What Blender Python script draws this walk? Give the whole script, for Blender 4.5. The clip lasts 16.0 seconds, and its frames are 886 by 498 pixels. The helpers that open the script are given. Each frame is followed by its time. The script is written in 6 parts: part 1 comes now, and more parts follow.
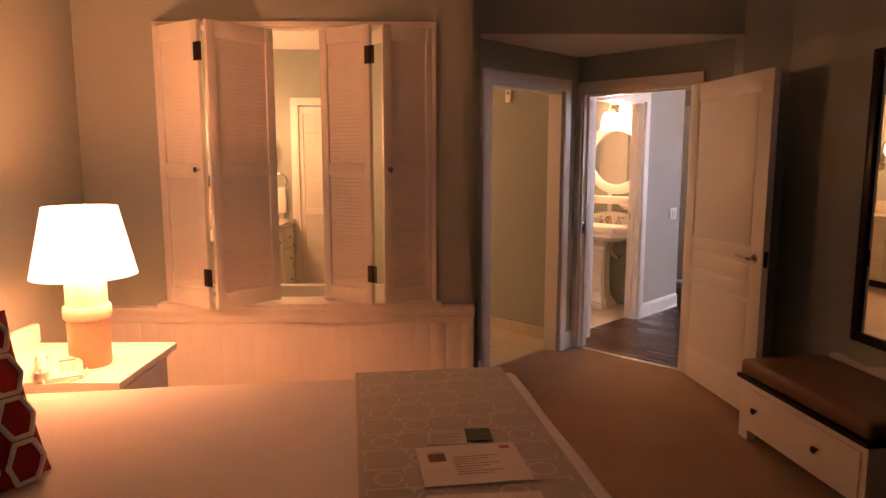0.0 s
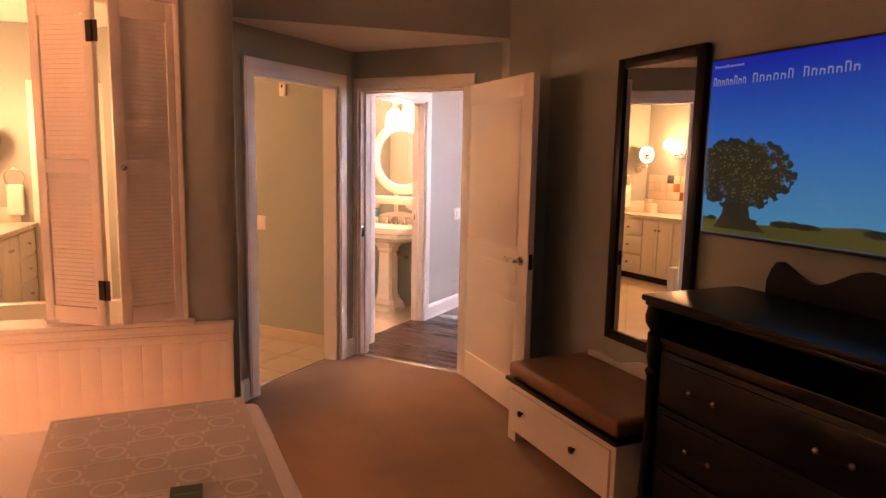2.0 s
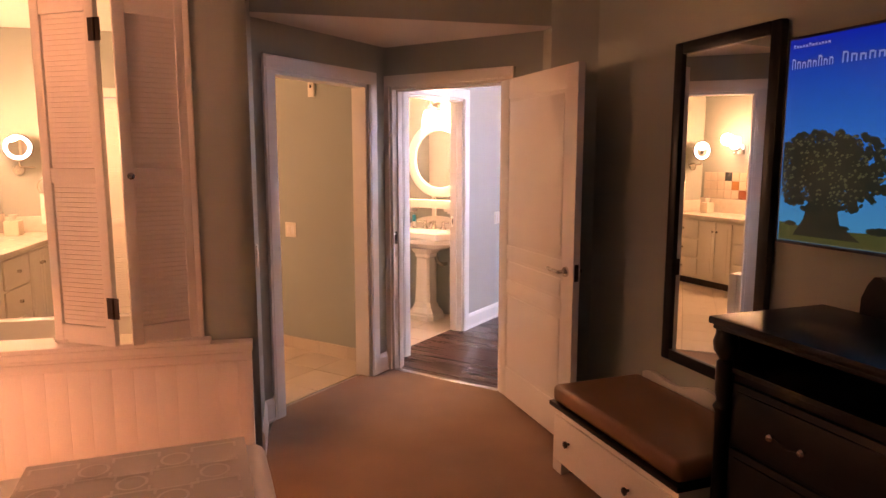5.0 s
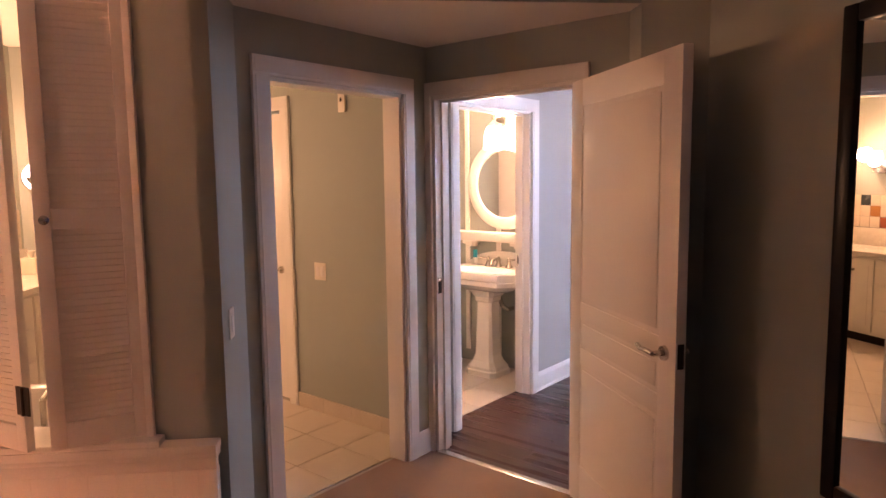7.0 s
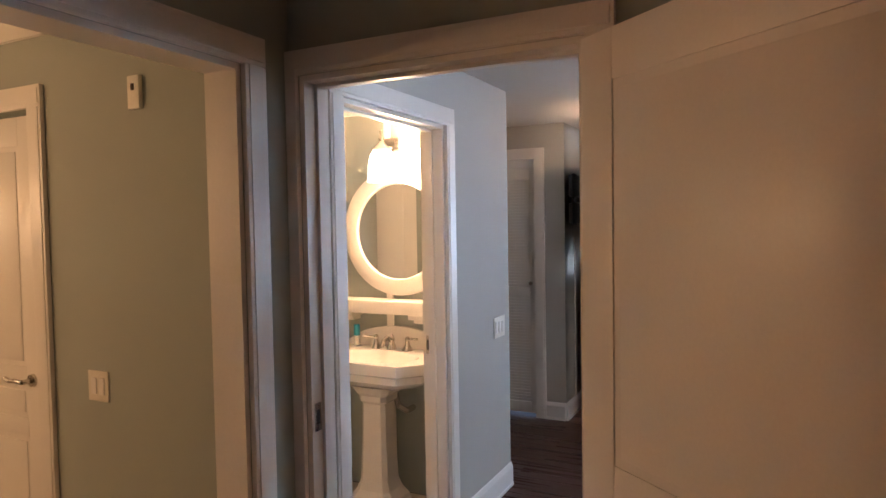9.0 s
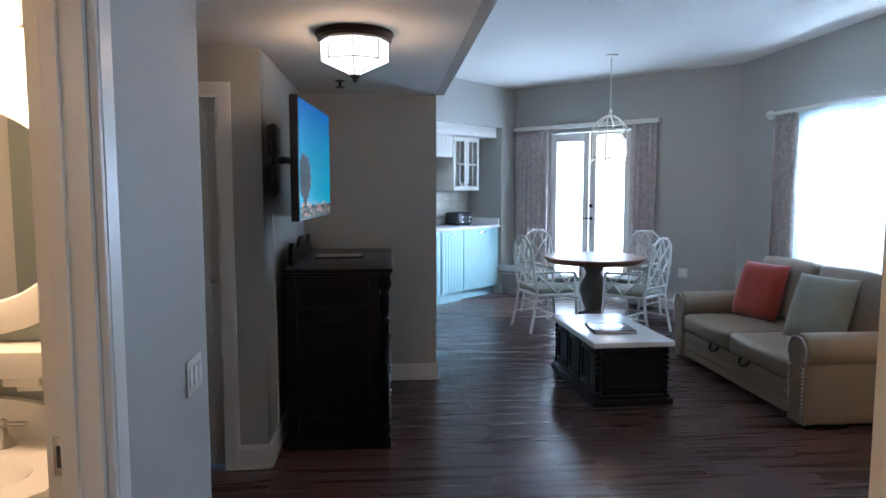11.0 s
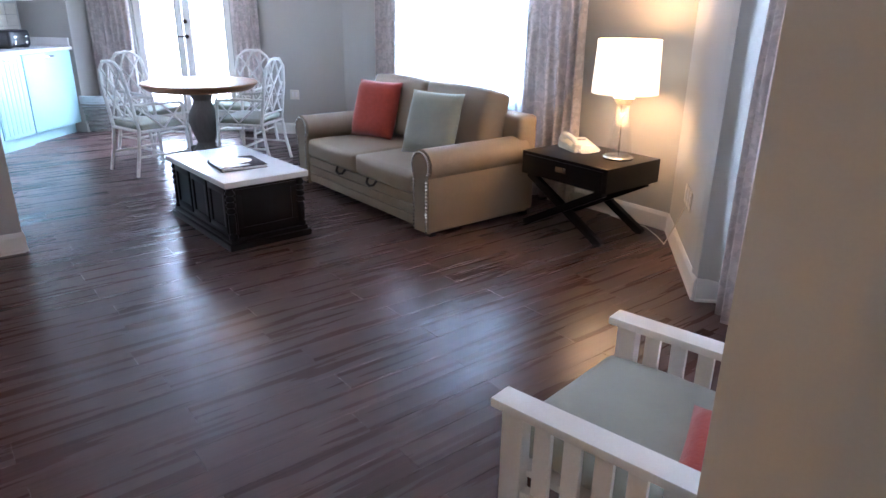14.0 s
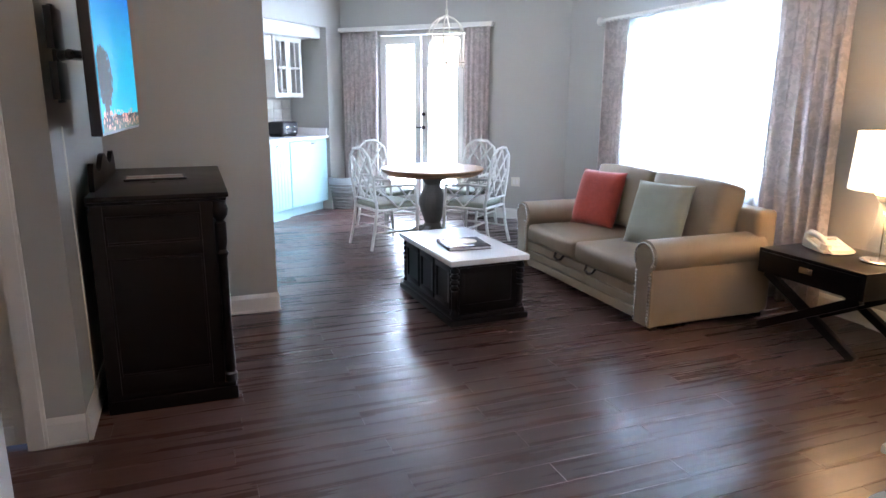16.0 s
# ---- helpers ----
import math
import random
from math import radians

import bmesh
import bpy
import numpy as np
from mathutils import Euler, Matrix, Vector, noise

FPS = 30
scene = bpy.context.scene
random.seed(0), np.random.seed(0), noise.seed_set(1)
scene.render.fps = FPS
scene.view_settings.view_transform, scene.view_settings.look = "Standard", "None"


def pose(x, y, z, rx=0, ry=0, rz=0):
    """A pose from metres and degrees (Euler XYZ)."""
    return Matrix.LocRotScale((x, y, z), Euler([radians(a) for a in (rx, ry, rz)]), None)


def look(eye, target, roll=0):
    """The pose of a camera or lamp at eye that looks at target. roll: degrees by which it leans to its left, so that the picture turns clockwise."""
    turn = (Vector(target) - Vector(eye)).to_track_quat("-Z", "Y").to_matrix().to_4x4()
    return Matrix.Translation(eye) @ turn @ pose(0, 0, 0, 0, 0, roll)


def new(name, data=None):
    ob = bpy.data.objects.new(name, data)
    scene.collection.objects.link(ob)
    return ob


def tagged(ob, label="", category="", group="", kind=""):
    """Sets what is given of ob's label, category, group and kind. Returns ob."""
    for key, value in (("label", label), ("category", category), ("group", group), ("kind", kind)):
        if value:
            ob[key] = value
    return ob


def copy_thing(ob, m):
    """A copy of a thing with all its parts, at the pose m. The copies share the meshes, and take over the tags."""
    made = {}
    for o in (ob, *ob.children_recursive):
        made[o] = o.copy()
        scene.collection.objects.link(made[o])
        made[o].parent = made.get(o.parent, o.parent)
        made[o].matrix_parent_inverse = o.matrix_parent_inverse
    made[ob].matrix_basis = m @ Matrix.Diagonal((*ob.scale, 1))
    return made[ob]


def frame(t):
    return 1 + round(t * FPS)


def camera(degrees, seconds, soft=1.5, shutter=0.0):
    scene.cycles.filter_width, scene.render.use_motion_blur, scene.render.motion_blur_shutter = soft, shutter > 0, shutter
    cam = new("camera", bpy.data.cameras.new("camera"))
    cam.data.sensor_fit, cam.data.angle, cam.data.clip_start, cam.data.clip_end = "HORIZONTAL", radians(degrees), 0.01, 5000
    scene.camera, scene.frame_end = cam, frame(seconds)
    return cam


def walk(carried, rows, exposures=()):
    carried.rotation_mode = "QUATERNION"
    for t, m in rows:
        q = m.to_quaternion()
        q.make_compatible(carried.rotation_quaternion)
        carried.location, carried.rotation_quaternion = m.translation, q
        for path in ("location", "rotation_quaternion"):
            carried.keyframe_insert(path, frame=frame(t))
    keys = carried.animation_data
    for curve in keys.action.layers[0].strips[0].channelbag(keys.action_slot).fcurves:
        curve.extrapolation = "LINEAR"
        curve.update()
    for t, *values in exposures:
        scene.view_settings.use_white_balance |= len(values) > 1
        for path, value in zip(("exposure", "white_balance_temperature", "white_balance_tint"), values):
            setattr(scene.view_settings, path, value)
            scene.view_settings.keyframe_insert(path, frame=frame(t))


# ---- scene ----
cam = camera(67.9, 16.0)
PATH = [
    (0, (2.927, -4.524, 1.533), (1.539, -3.11, 1.263), 0.0),
    (0.5, (2.967, -4.355, 1.564), (1.774, -2.77, 1.31), 1.8),
    (1, (2.983, -4.237, 1.555), (1.939, -2.552, 1.295), 2.0),
    (1.5, (2.969, -4.181, 1.559), (2.026, -2.437, 1.297), 1.4),
    (2, (2.951, -4.15, 1.55), (2.025, -2.398, 1.277), 1.1),
    (2.5, (2.935, -4.113, 1.548), (1.968, -2.384, 1.274), 0.5),
    (3, (2.913, -4.088, 1.538), (1.94, -2.364, 1.253), 0.3),
    (3.5, (2.884, -4.073, 1.532), (1.903, -2.355, 1.242), 0.7),
    (3.7, (2.88, -4.058, 1.533), (1.88, -2.352, 1.24), 0.9),
    (5.8, (2.819, -3.466, 1.574), (1.691, -1.831, 1.342), -1.8),
    (6, (2.823, -3.351, 1.576), (1.628, -1.765, 1.334), -1.5),
    (6.5, (2.688, -3.096, 1.562), (1.42, -1.569, 1.315), -0.9),
    (7, (2.432, -2.845, 1.595), (1.167, -1.31, 1.383), -0.7),
    (7.5, (2.18, -2.51, 1.591), (0.944, -0.948, 1.419), -0.6),
    (8, (1.851, -2.214, 1.583), (0.659, -0.616, 1.431), 0.1),
    (8.2, (1.742, -2.1, 1.607), (0.591, -0.469, 1.488), 0.4),
    (10.3, (0.727, -0.701, 1.563), (0.454, 1.275, 1.411), -0.1),
    (10.5, (0.656, -0.537, 1.572), (0.494, 1.45, 1.411), 1.1),
    (11, (0.56, -0.298, 1.594), (0.718, 1.687, 1.414), 0.0),
    (11.5, (0.488, -0.127, 1.613), (1.089, 1.752, 1.28), 1.0),
    (12, (0.539, 0.024, 1.627), (1.349, 1.791, 1.158), 1.5),
    (12.5, (0.557, 0.159, 1.602), (1.512, 1.813, 1.01), 1.8),
    (13, (0.552, 0.167, 1.586), (1.649, 1.651, 0.816), 2.4),
    (13.5, (0.551, 0.153, 1.603), (1.725, 1.604, 0.884), 1.7),
    (14, (0.541, 0.151, 1.589), (1.714, 1.615, 0.895), 0.8),
    (14.5, (0.54, 0.179, 1.584), (1.689, 1.656, 0.878), 0.7),
    (15, (0.535, 0.207, 1.59), (1.662, 1.693, 0.866), 1.1),
    (15.5, (0.472, 0.203, 1.627), (1.317, 1.926, 1.065), -0.1),
    (16, (0.425, 0.196, 1.584), (1.11, 2.02, 1.136), 0.2),
]
EXPOSURE = [(0, 0.35, 8000, 46), (0.5, 0.75, 8000, 47), (1.0, 0.98, 8000, 48), (1.5, 1.08, 8000, 50), (3.5, 1.18, 7700, 51), (6.0, 1.1, 6650, 44), (7.0, 0.95, 6350, 42), (8.2, 0.5, 6150, 33), (10.3, -0.2, 6000, 12),
            (11.0, -0.4, 5550, 16), (11.5, -0.45, 5300, 17), (12.5, 0.0, 5520, 22), (13.0, 0.43, 5580, 23), (13.5, 0.55, 5620, 25), (14.5, 0.61, 5730, 24), (16.0, 0.65, 6050, 22)]
walk(cam, [(t, look(e, g, r)) for t, e, g, r in PATH], EXPOSURE)

# ---- light ----
world = bpy.data.worlds.new("world")
scene.world = world
world.use_nodes = True
sky = world.node_tree.nodes.new("ShaderNodeTexSky")
sky.sky_type, sky.sun_disc = "NISHITA", False
sky.sun_elevation, sky.sun_rotation = radians(48), radians(120)
world.node_tree.links.new(sky.outputs[0], world.node_tree.nodes["Background"].inputs[0])
world.node_tree.nodes["Background"].inputs[1].default_value = 0.1


def lamp(name, kind, where, watts, colour, size=0.1, target=None, size_y=None):
    data = bpy.data.lights.new(name, kind)
    data.energy, data.color = watts, colour
    ob = new(name, data)
    if kind == "AREA":
        data.size = size
        if size_y:
            data.shape, data.size_y = "RECTANGLE", size_y
    elif kind == "SUN":
        data.angle = size
    else:
        data.shadow_soft_size = size
    ob.matrix_world = look(where, target) if target else pose(*where)
    return ob


WARM, WARM2, DAY = (1.0, 0.47, 0.21), (1.0, 0.62, 0.31), (0.65, 0.85, 1.0)
lamp("sun", "SUN", (8, 4, 8), 2.0, (1.0, 0.95, 0.88), radians(0.5), (3.5, 4.5, 0))

# ---- materials ----


def link(m, a, b):
    m.node_tree.links.new(a, b)


def mat(name, a, b=None, rough=0.6, metal=0.0, scale=8.0, bump=0.0, fine=120.0, spec=0.5, stretch=(1, 1, 1), vary=0.0, sheen=0.0):
    """A surface with two colours mixed by coarse and fine noise, and a fine relief."""
    m = bpy.data.materials.new(name)
    m.use_nodes = True
    n = m.node_tree.nodes
    bs = n["Principled BSDF"]
    b = b or tuple(c * 0.86 for c in a)
    co = n.new("ShaderNodeTexCoord")
    mp = n.new("ShaderNodeMapping")
    mp.inputs["Scale"].default_value = stretch
    link(m, co.outputs["Object"], mp.inputs[0])
    big, small = n.new("ShaderNodeTexNoise"), n.new("ShaderNodeTexNoise")
    for t, s in ((big, scale), (small, fine)):
        t.inputs["Scale"].default_value = s
        t.inputs["Detail"].default_value = 5
        link(m, mp.outputs[0], t.inputs["Vector"])
    add = n.new("ShaderNodeMath")
    add.operation = "MULTIPLY_ADD"
    add.inputs[1].default_value = 0.45
    link(m, small.outputs[0], add.inputs[0])
    half = n.new("ShaderNodeMath")
    half.operation = "MULTIPLY"
    half.inputs[1].default_value = 0.55
    link(m, big.outputs[0], half.inputs[0])
    link(m, half.outputs[0], add.inputs[2])
    ramp = n.new("ShaderNodeValToRGB")
    ramp.color_ramp.elements[0].position, ramp.color_ramp.elements[1].position = 0.3, 0.7
    ramp.color_ramp.elements[0].color, ramp.color_ramp.elements[1].color = (*b, 1), (*a, 1)
    link(m, add.outputs[0], ramp.inputs[0])
    out = ramp.outputs[0]
    if vary:
        inf = n.new("ShaderNodeObjectInfo")
        hsv = n.new("ShaderNodeHueSaturation")
        mr = n.new("ShaderNodeMapRange")
        mr.inputs["To Min"].default_value, mr.inputs["To Max"].default_value = 1 - vary, 1 + vary
        link(m, inf.outputs["Random"], mr.inputs[0])
        link(m, mr.outputs[0], hsv.inputs["Value"])
        link(m, out, hsv.inputs["Color"])
        out = hsv.outputs[0]
    link(m, out, bs.inputs["Base Color"])
    rr = n.new("ShaderNodeMapRange")
    rr.inputs["To Min"].default_value, rr.inputs["To Max"].default_value = max(rough - 0.06, 0.02), min(rough + 0.06, 1)
    link(m, big.outputs[0], rr.inputs[0])
    link(m, rr.outputs[0], bs.inputs["Roughness"])
    bs.inputs["Metallic"].default_value = metal
    bs.inputs["Specular IOR Level"].default_value = spec
    bs.inputs["Sheen Weight"].default_value = sheen
    if bump:
        bp = n.new("ShaderNodeBump")
        bp.inputs["Strength"].default_value = bump
        bp.inputs["Distance"].default_value = 0.004
        link(m, add.outputs[0], bp.inputs["Height"])
        link(m, bp.outputs[0], bs.inputs["Normal"])
    return m


def glow(name, colour, strength):
    m = bpy.data.materials.new(name)
    m.use_nodes = True
    bs = m.node_tree.nodes["Principled BSDF"]
    bs.inputs["Base Color"].default_value = (*colour, 1)
    bs.inputs["Emission Color"].default_value = (*colour, 1)
    bs.inputs["Emission Strength"].default_value = strength
    return m


def glass(name, tint=(1, 1, 1), rough=0.0):
    m = bpy.data.materials.new(name)
    m.use_nodes = True
    bs = m.node_tree.nodes["Principled BSDF"]
    bs.inputs["Base Color"].default_value = (*tint, 1)
    bs.inputs["Transmission Weight"].default_value = 1
    bs.inputs["Roughness"].default_value = rough
    bs.inputs["IOR"].default_value = 1.45
    return m


def cloth_through(name, a, through_part, coarse=30.0, sharp=(0.3, 0.7), dark=0.85):
    """Thin cloth that lets light through."""
    m = bpy.data.materials.new(name)
    m.use_nodes = True
    n = m.node_tree.nodes
    bs = n["Principled BSDF"]
    no = n.new("ShaderNodeTexNoise")
    no.inputs["Scale"].default_value = coarse
    no.inputs["Detail"].default_value = 3
    no.inputs["Distortion"].default_value = 1.2
    co = n.new("ShaderNodeTexCoord")
    link(m, co.outputs["Object"], no.inputs["Vector"])
    rp = n.new("ShaderNodeValToRGB")
    rp.color_ramp.elements[0].position, rp.color_ramp.elements[1].position = sharp
    rp.color_ramp.elements[0].color = (*[c * dark for c in a], 1)
    rp.color_ramp.elements[1].color = (*a, 1)
    link(m, no.outputs[0], rp.inputs[0])
    link(m, rp.outputs[0], bs.inputs["Base Color"])
    bs.inputs["Roughness"].default_value = 0.9
    tr = n.new("ShaderNodeBsdfTranslucent")
    link(m, rp.outputs[0], tr.inputs[0])
    mx = n.new("ShaderNodeMixShader")
    mx.inputs[0].default_value = through_part
    link(m, bs.outputs[0], mx.inputs[1])
    link(m, tr.outputs[0], mx.inputs[2])
    link(m, mx.outputs[0], n["Material Output"].inputs[0])
    return m


PAINT = mat("sage_wall_paint", (0.352, 0.382, 0.345), (0.325, 0.353, 0.318), 0.7, scale=1.2, bump=0.15, fine=160)
LIVPAINT = mat("grey_wall_paint", (0.452, 0.440, 0.400), (0.422, 0.410, 0.373), 0.7, scale=1.2, bump=0.15, fine=160)
CEIL = mat("ceiling_paint", (0.74, 0.72, 0.68), (0.69, 0.67, 0.63), 0.8, scale=1.5, bump=0.3, fine=90)
TRIM = mat("white_trim_paint", (0.80, 0.77, 0.72), (0.74, 0.71, 0.66), 0.35, scale=3, bump=0.05)
WHITE = mat("white_furniture_paint", (0.80, 0.77, 0.71), (0.72, 0.69, 0.63), 0.45, scale=4, bump=0.06)
CARPET = mat("brown_carpet", (0.30, 0.185, 0.105), (0.20, 0.115, 0.065), 0.95, scale=3, bump=1.0, fine=330, spec=0.1, sheen=0.2)


def plank_wood():
    """Dark stained planks: lengthwise grain that starts elsewhere on each plank, and a gentle scraped relief."""
    m = bpy.data.materials.new("dark_wood_plank")
    m.use_nodes = True
    n = m.node_tree.nodes
    bs = n["Principled BSDF"]
    co, inf = n.new("ShaderNodeTexCoord"), n.new("ShaderNodeObjectInfo")
    sh = n.new("ShaderNodeVectorMath")
    sh.operation = "MULTIPLY_ADD"
    sh.inputs[1].default_value = (57, 31, 0)
    link(m, inf.outputs["Random"], sh.inputs[0]), link(m, co.outputs["Object"], sh.inputs[2])
    layers = []
    for stretch, detail in (((1.1, 95, 1), 3), ((0.9, 16, 1), 2), ((2.2, 22, 1), 1)):
        mp, t = n.new("ShaderNodeMapping"), n.new("ShaderNodeTexNoise")
        mp.inputs["Scale"].default_value = stretch
        t.inputs["Scale"].default_value, t.inputs["Detail"].default_value = 1.0, detail
        link(m, sh.outputs[0], mp.inputs[0]), link(m, mp.outputs[0], t.inputs["Vector"])
        layers.append(t.outputs[0])
    ad = n.new("ShaderNodeMath")
    ad.operation, ad.inputs[1].default_value = "MULTIPLY_ADD", 0.5
    link(m, layers[0], ad.inputs[0])
    hf = n.new("ShaderNodeMath")
    hf.operation, hf.inputs[1].default_value = "MULTIPLY", 0.5
    link(m, layers[1], hf.inputs[0]), link(m, hf.outputs[0], ad.inputs[2])
    rp = n.new("ShaderNodeValToRGB")
    rp.color_ramp.elements[0].position, rp.color_ramp.elements[1].position = 0.30, 0.70
    rp.color_ramp.elements[0].color, rp.color_ramp.elements[1].color = (0.050, 0.0255, 0.0220, 1), (0.100, 0.052, 0.044, 1)
    link(m, ad.outputs[0], rp.inputs[0])
    hsv, mr = n.new("ShaderNodeHueSaturation"), n.new("ShaderNodeMapRange")
    mr.inputs["To Min"].default_value, mr.inputs["To Max"].default_value = 0.90, 1.10
    link(m, inf.outputs["Random"], mr.inputs[0]), link(m, mr.outputs[0], hsv.inputs["Value"]), link(m, rp.outputs[0], hsv.inputs["Color"])
    link(m, hsv.outputs[0], bs.inputs["Base Color"])
    rr = n.new("ShaderNodeMapRange")
    rr.inputs["To Min"].default_value, rr.inputs["To Max"].default_value = 0.22, 0.34
    link(m, layers[1], rr.inputs[0]), link(m, rr.outputs[0], bs.inputs["Roughness"])
    bs.inputs["Specular IOR Level"].default_value = 0.24
    bp = n.new("ShaderNodeBump")
    bp.inputs["Strength"].default_value, bp.inputs["Distance"].default_value = 0.45, 0.0035
    link(m, layers[2], bp.inputs["Height"]), link(m, bp.outputs[0], bs.inputs["Normal"])
    return m


PLANK = plank_wood()
SUBFLOOR = mat("dark_joint", (0.02, 0.012, 0.01), None, 0.8)
TILE = mat("cream_floor_tile", (0.60, 0.53, 0.43), (0.52, 0.45, 0.36), 0.35, scale=5, bump=0.1, vary=0.05)
GROUT = mat("grout", (0.42, 0.37, 0.30), None, 0.9)
ESPRESSO = mat("espresso_wood", (0.0088, 0.0060, 0.0062), (0.006, 0.0042, 0.0044), 0.30, scale=4, bump=0.0, fine=40, stretch=(1, 1, 1), spec=0.23)
TOPWOOD = mat("oak_tabletop", (0.32, 0.17, 0.085), (0.21, 0.10, 0.05), 0.42, spec=0.3, scale=6, bump=0.1, fine=50, stretch=(1, 9, 1))
LINEN = mat("white_bed_linen", (0.80, 0.76, 0.72), (0.74, 0.70, 0.66), 0.9, scale=6, bump=0.3, fine=260, sheen=0.2)
RUNNER = mat("grey_runner_cloth", (0.51, 0.48, 0.44), (0.46, 0.43, 0.39), 0.9, scale=20, bump=0.5, fine=400)
PALEPRINT = mat("pale_print", (0.68, 0.65, 0.60), None, 0.9, scale=30)
SOFA = mat("taupe_sofa_leather", (0.30, 0.225, 0.15), (0.25, 0.185, 0.122), 0.5, scale=6, bump=0.25, fine=180)
TAN = mat("tan_vinyl", (0.21, 0.105, 0.05), (0.17, 0.085, 0.04), 0.42, scale=5, bump=0.2, fine=150)
CORAL = mat("coral_knit", (0.46, 0.065, 0.038), (0.33, 0.04, 0.024), 0.95, scale=25, bump=1.0, fine=120, sheen=0.3)
SAGE = mat("pale_sage_cloth", (0.34, 0.35, 0.285), (0.29, 0.30, 0.245), 0.95, scale=12, bump=0.6, fine=300, sheen=0.3)
RED = mat("red_cloth", (0.32, 0.012, 0.014), (0.24, 0.01, 0.012), 0.9, scale=18, bump=0.5, fine=300)
NICKEL = mat("brushed_nickel", (0.62, 0.59, 0.54), None, 0.25, 1.0, scale=30)
BRONZE = mat("dark_bronze", (0.05, 0.035, 0.028), None, 0.4, 0.8, scale=30)
BLACK = mat("black_plastic", (0.012, 0.012, 0.014), None, 0.3, scale=20)
IVORY = mat("ivory_plastic", (0.78, 0.74, 0.64), None, 0.35, scale=20)
PORCELAIN = mat("white_porcelain", (0.84, 0.81, 0.76), (0.80, 0.77, 0.72), 0.12, scale=3)
QUARTZ = mat("white_quartz", (0.82, 0.80, 0.80), (0.76, 0.74, 0.74), 0.2, scale=40, fine=200)
COUNTER = mat("pale_stone_counter", (0.70, 0.66, 0.58), (0.58, 0.54, 0.47), 0.25, scale=18, fine=160)
WICKER = mat("white_rattan", (0.78, 0.77, 0.74), (0.66, 0.64, 0.60), 0.5, scale=16, bump=0.4, fine=90)
PEDESTAL = mat("grey_weathered_wood", (0.16, 0.145, 0.13), (0.11, 0.10, 0.09), 0.55, scale=7, bump=0.3, stretch=(6, 6, 1))
DRAPE = cloth_through("taupe_damask_drape", (0.78, 0.71, 0.68), 0.46, 16.0, (0.46, 0.55), 0.84)
SHEER = cloth_through("white_sheer", (0.86, 0.90, 0.92), 0.62)
SHADE = glow("lit_lamp_shade", (1.0, 0.84, 0.62), 1.5)
SHADE2 = glow("lit_drum_shade", (1.0, 0.83, 0.56), 0.95)
# pale cabinet paint with the french doors' blue daylight mixed into its colour
DAYTINT = mat("daylight_tinted_cabinet_paint", (0.50, 0.78, 0.82), (0.45, 0.71, 0.75), 0.4, scale=4, bump=0.05)
OPAL = glow("lit_opal_glass", (1.0, 0.84, 0.58), 5.0)
OPALC = glow("lit_opal_ceiling_glass", (1.0, 0.93, 0.80), 3.0)
CERAMIC = mat("ribbed_tan_ceramic", (0.56, 0.43, 0.30), (0.47, 0.35, 0.23), 0.4, scale=10, bump=0.3, stretch=(1, 1, 5))
CREAMBAND = mat("cream_band", (0.74, 0.66, 0.54), None, 0.5)
GLASS = bpy.data.materials.new("clear_thin_glass")
GLASS.use_nodes = True
_n = GLASS.node_tree.nodes
_t, _g, _m = _n.new("ShaderNodeBsdfTransparent"), _n.new("ShaderNodeBsdfGlossy"), _n.new("ShaderNodeMixShader")
_g.inputs["Roughness"].default_value = 0.0
_m.inputs[0].default_value = 0.09
link(GLASS, _t.outputs[0], _m.inputs[1]), link(GLASS, _g.outputs[0], _m.inputs[2]), link(GLASS, _m.outputs[0], _n["Material Output"].inputs[0])
PANE = glass("window_glass", (0.96, 0.98, 1.0))
MIRROR = mat("mirror_silver", (0.88, 0.88, 0.86), (0.88, 0.88, 0.86), 0.02, 1.0)
MIRROR.node_tree.nodes["Principled BSDF"].inputs["Roughness"].default_value = 0.0
for l in list(MIRROR.node_tree.links):
    if l.to_socket.name == "Roughness":
        MIRROR.node_tree.links.remove(l)
PAPER = mat("white_paper", (0.78, 0.74, 0.68), None, 0.8)
INK = mat("grey_ink", (0.30, 0.27, 0.25), None, 0.8)
GREEN = mat("dark_green_card", (0.035, 0.07, 0.045), None, 0.6)
SKYGLOW = glow("bright_overcast_distance", (0.80, 0.92, 1.0), 5.0)

GREYL = "warm grey painted plaster wall"

# ---- building helpers ----
R45 = pose(0, 0, 0, 0, 0, 45)
TVW = pose(2.09, -0.55, 0, 0, 0, -38)  # along the bedroom television wall: x along it, y into it


def tvw(x, y):
    p = TVW @ Vector((x, y, 0))
    return (p.x, p.y)



def box(bm, x0, x1, y0, y1, z0, z1, bevel=0.0, m=None, seg=2):
    r = bmesh.ops.create_cube(bm, size=1.0)
    vs = r["verts"]
    bmesh.ops.scale(bm, vec=(x1 - x0, y1 - y0, z1 - z0), verts=vs)
    bmesh.ops.translate(bm, vec=((x0 + x1) / 2, (y0 + y1) / 2, (z0 + z1) / 2), verts=vs)
    if bevel:
        es = {e for v in vs for e in v.link_edges}
        r = bmesh.ops.bevel(bm, geom=list(es), offset=bevel, segments=seg, affect="EDGES", profile=0.6)
        vs = list({v for f in r["faces"] for v in f.verts} | {v for v in vs if v.is_valid})
    if m is not None:
        bmesh.ops.transform(bm, matrix=m, verts=vs)
    return vs


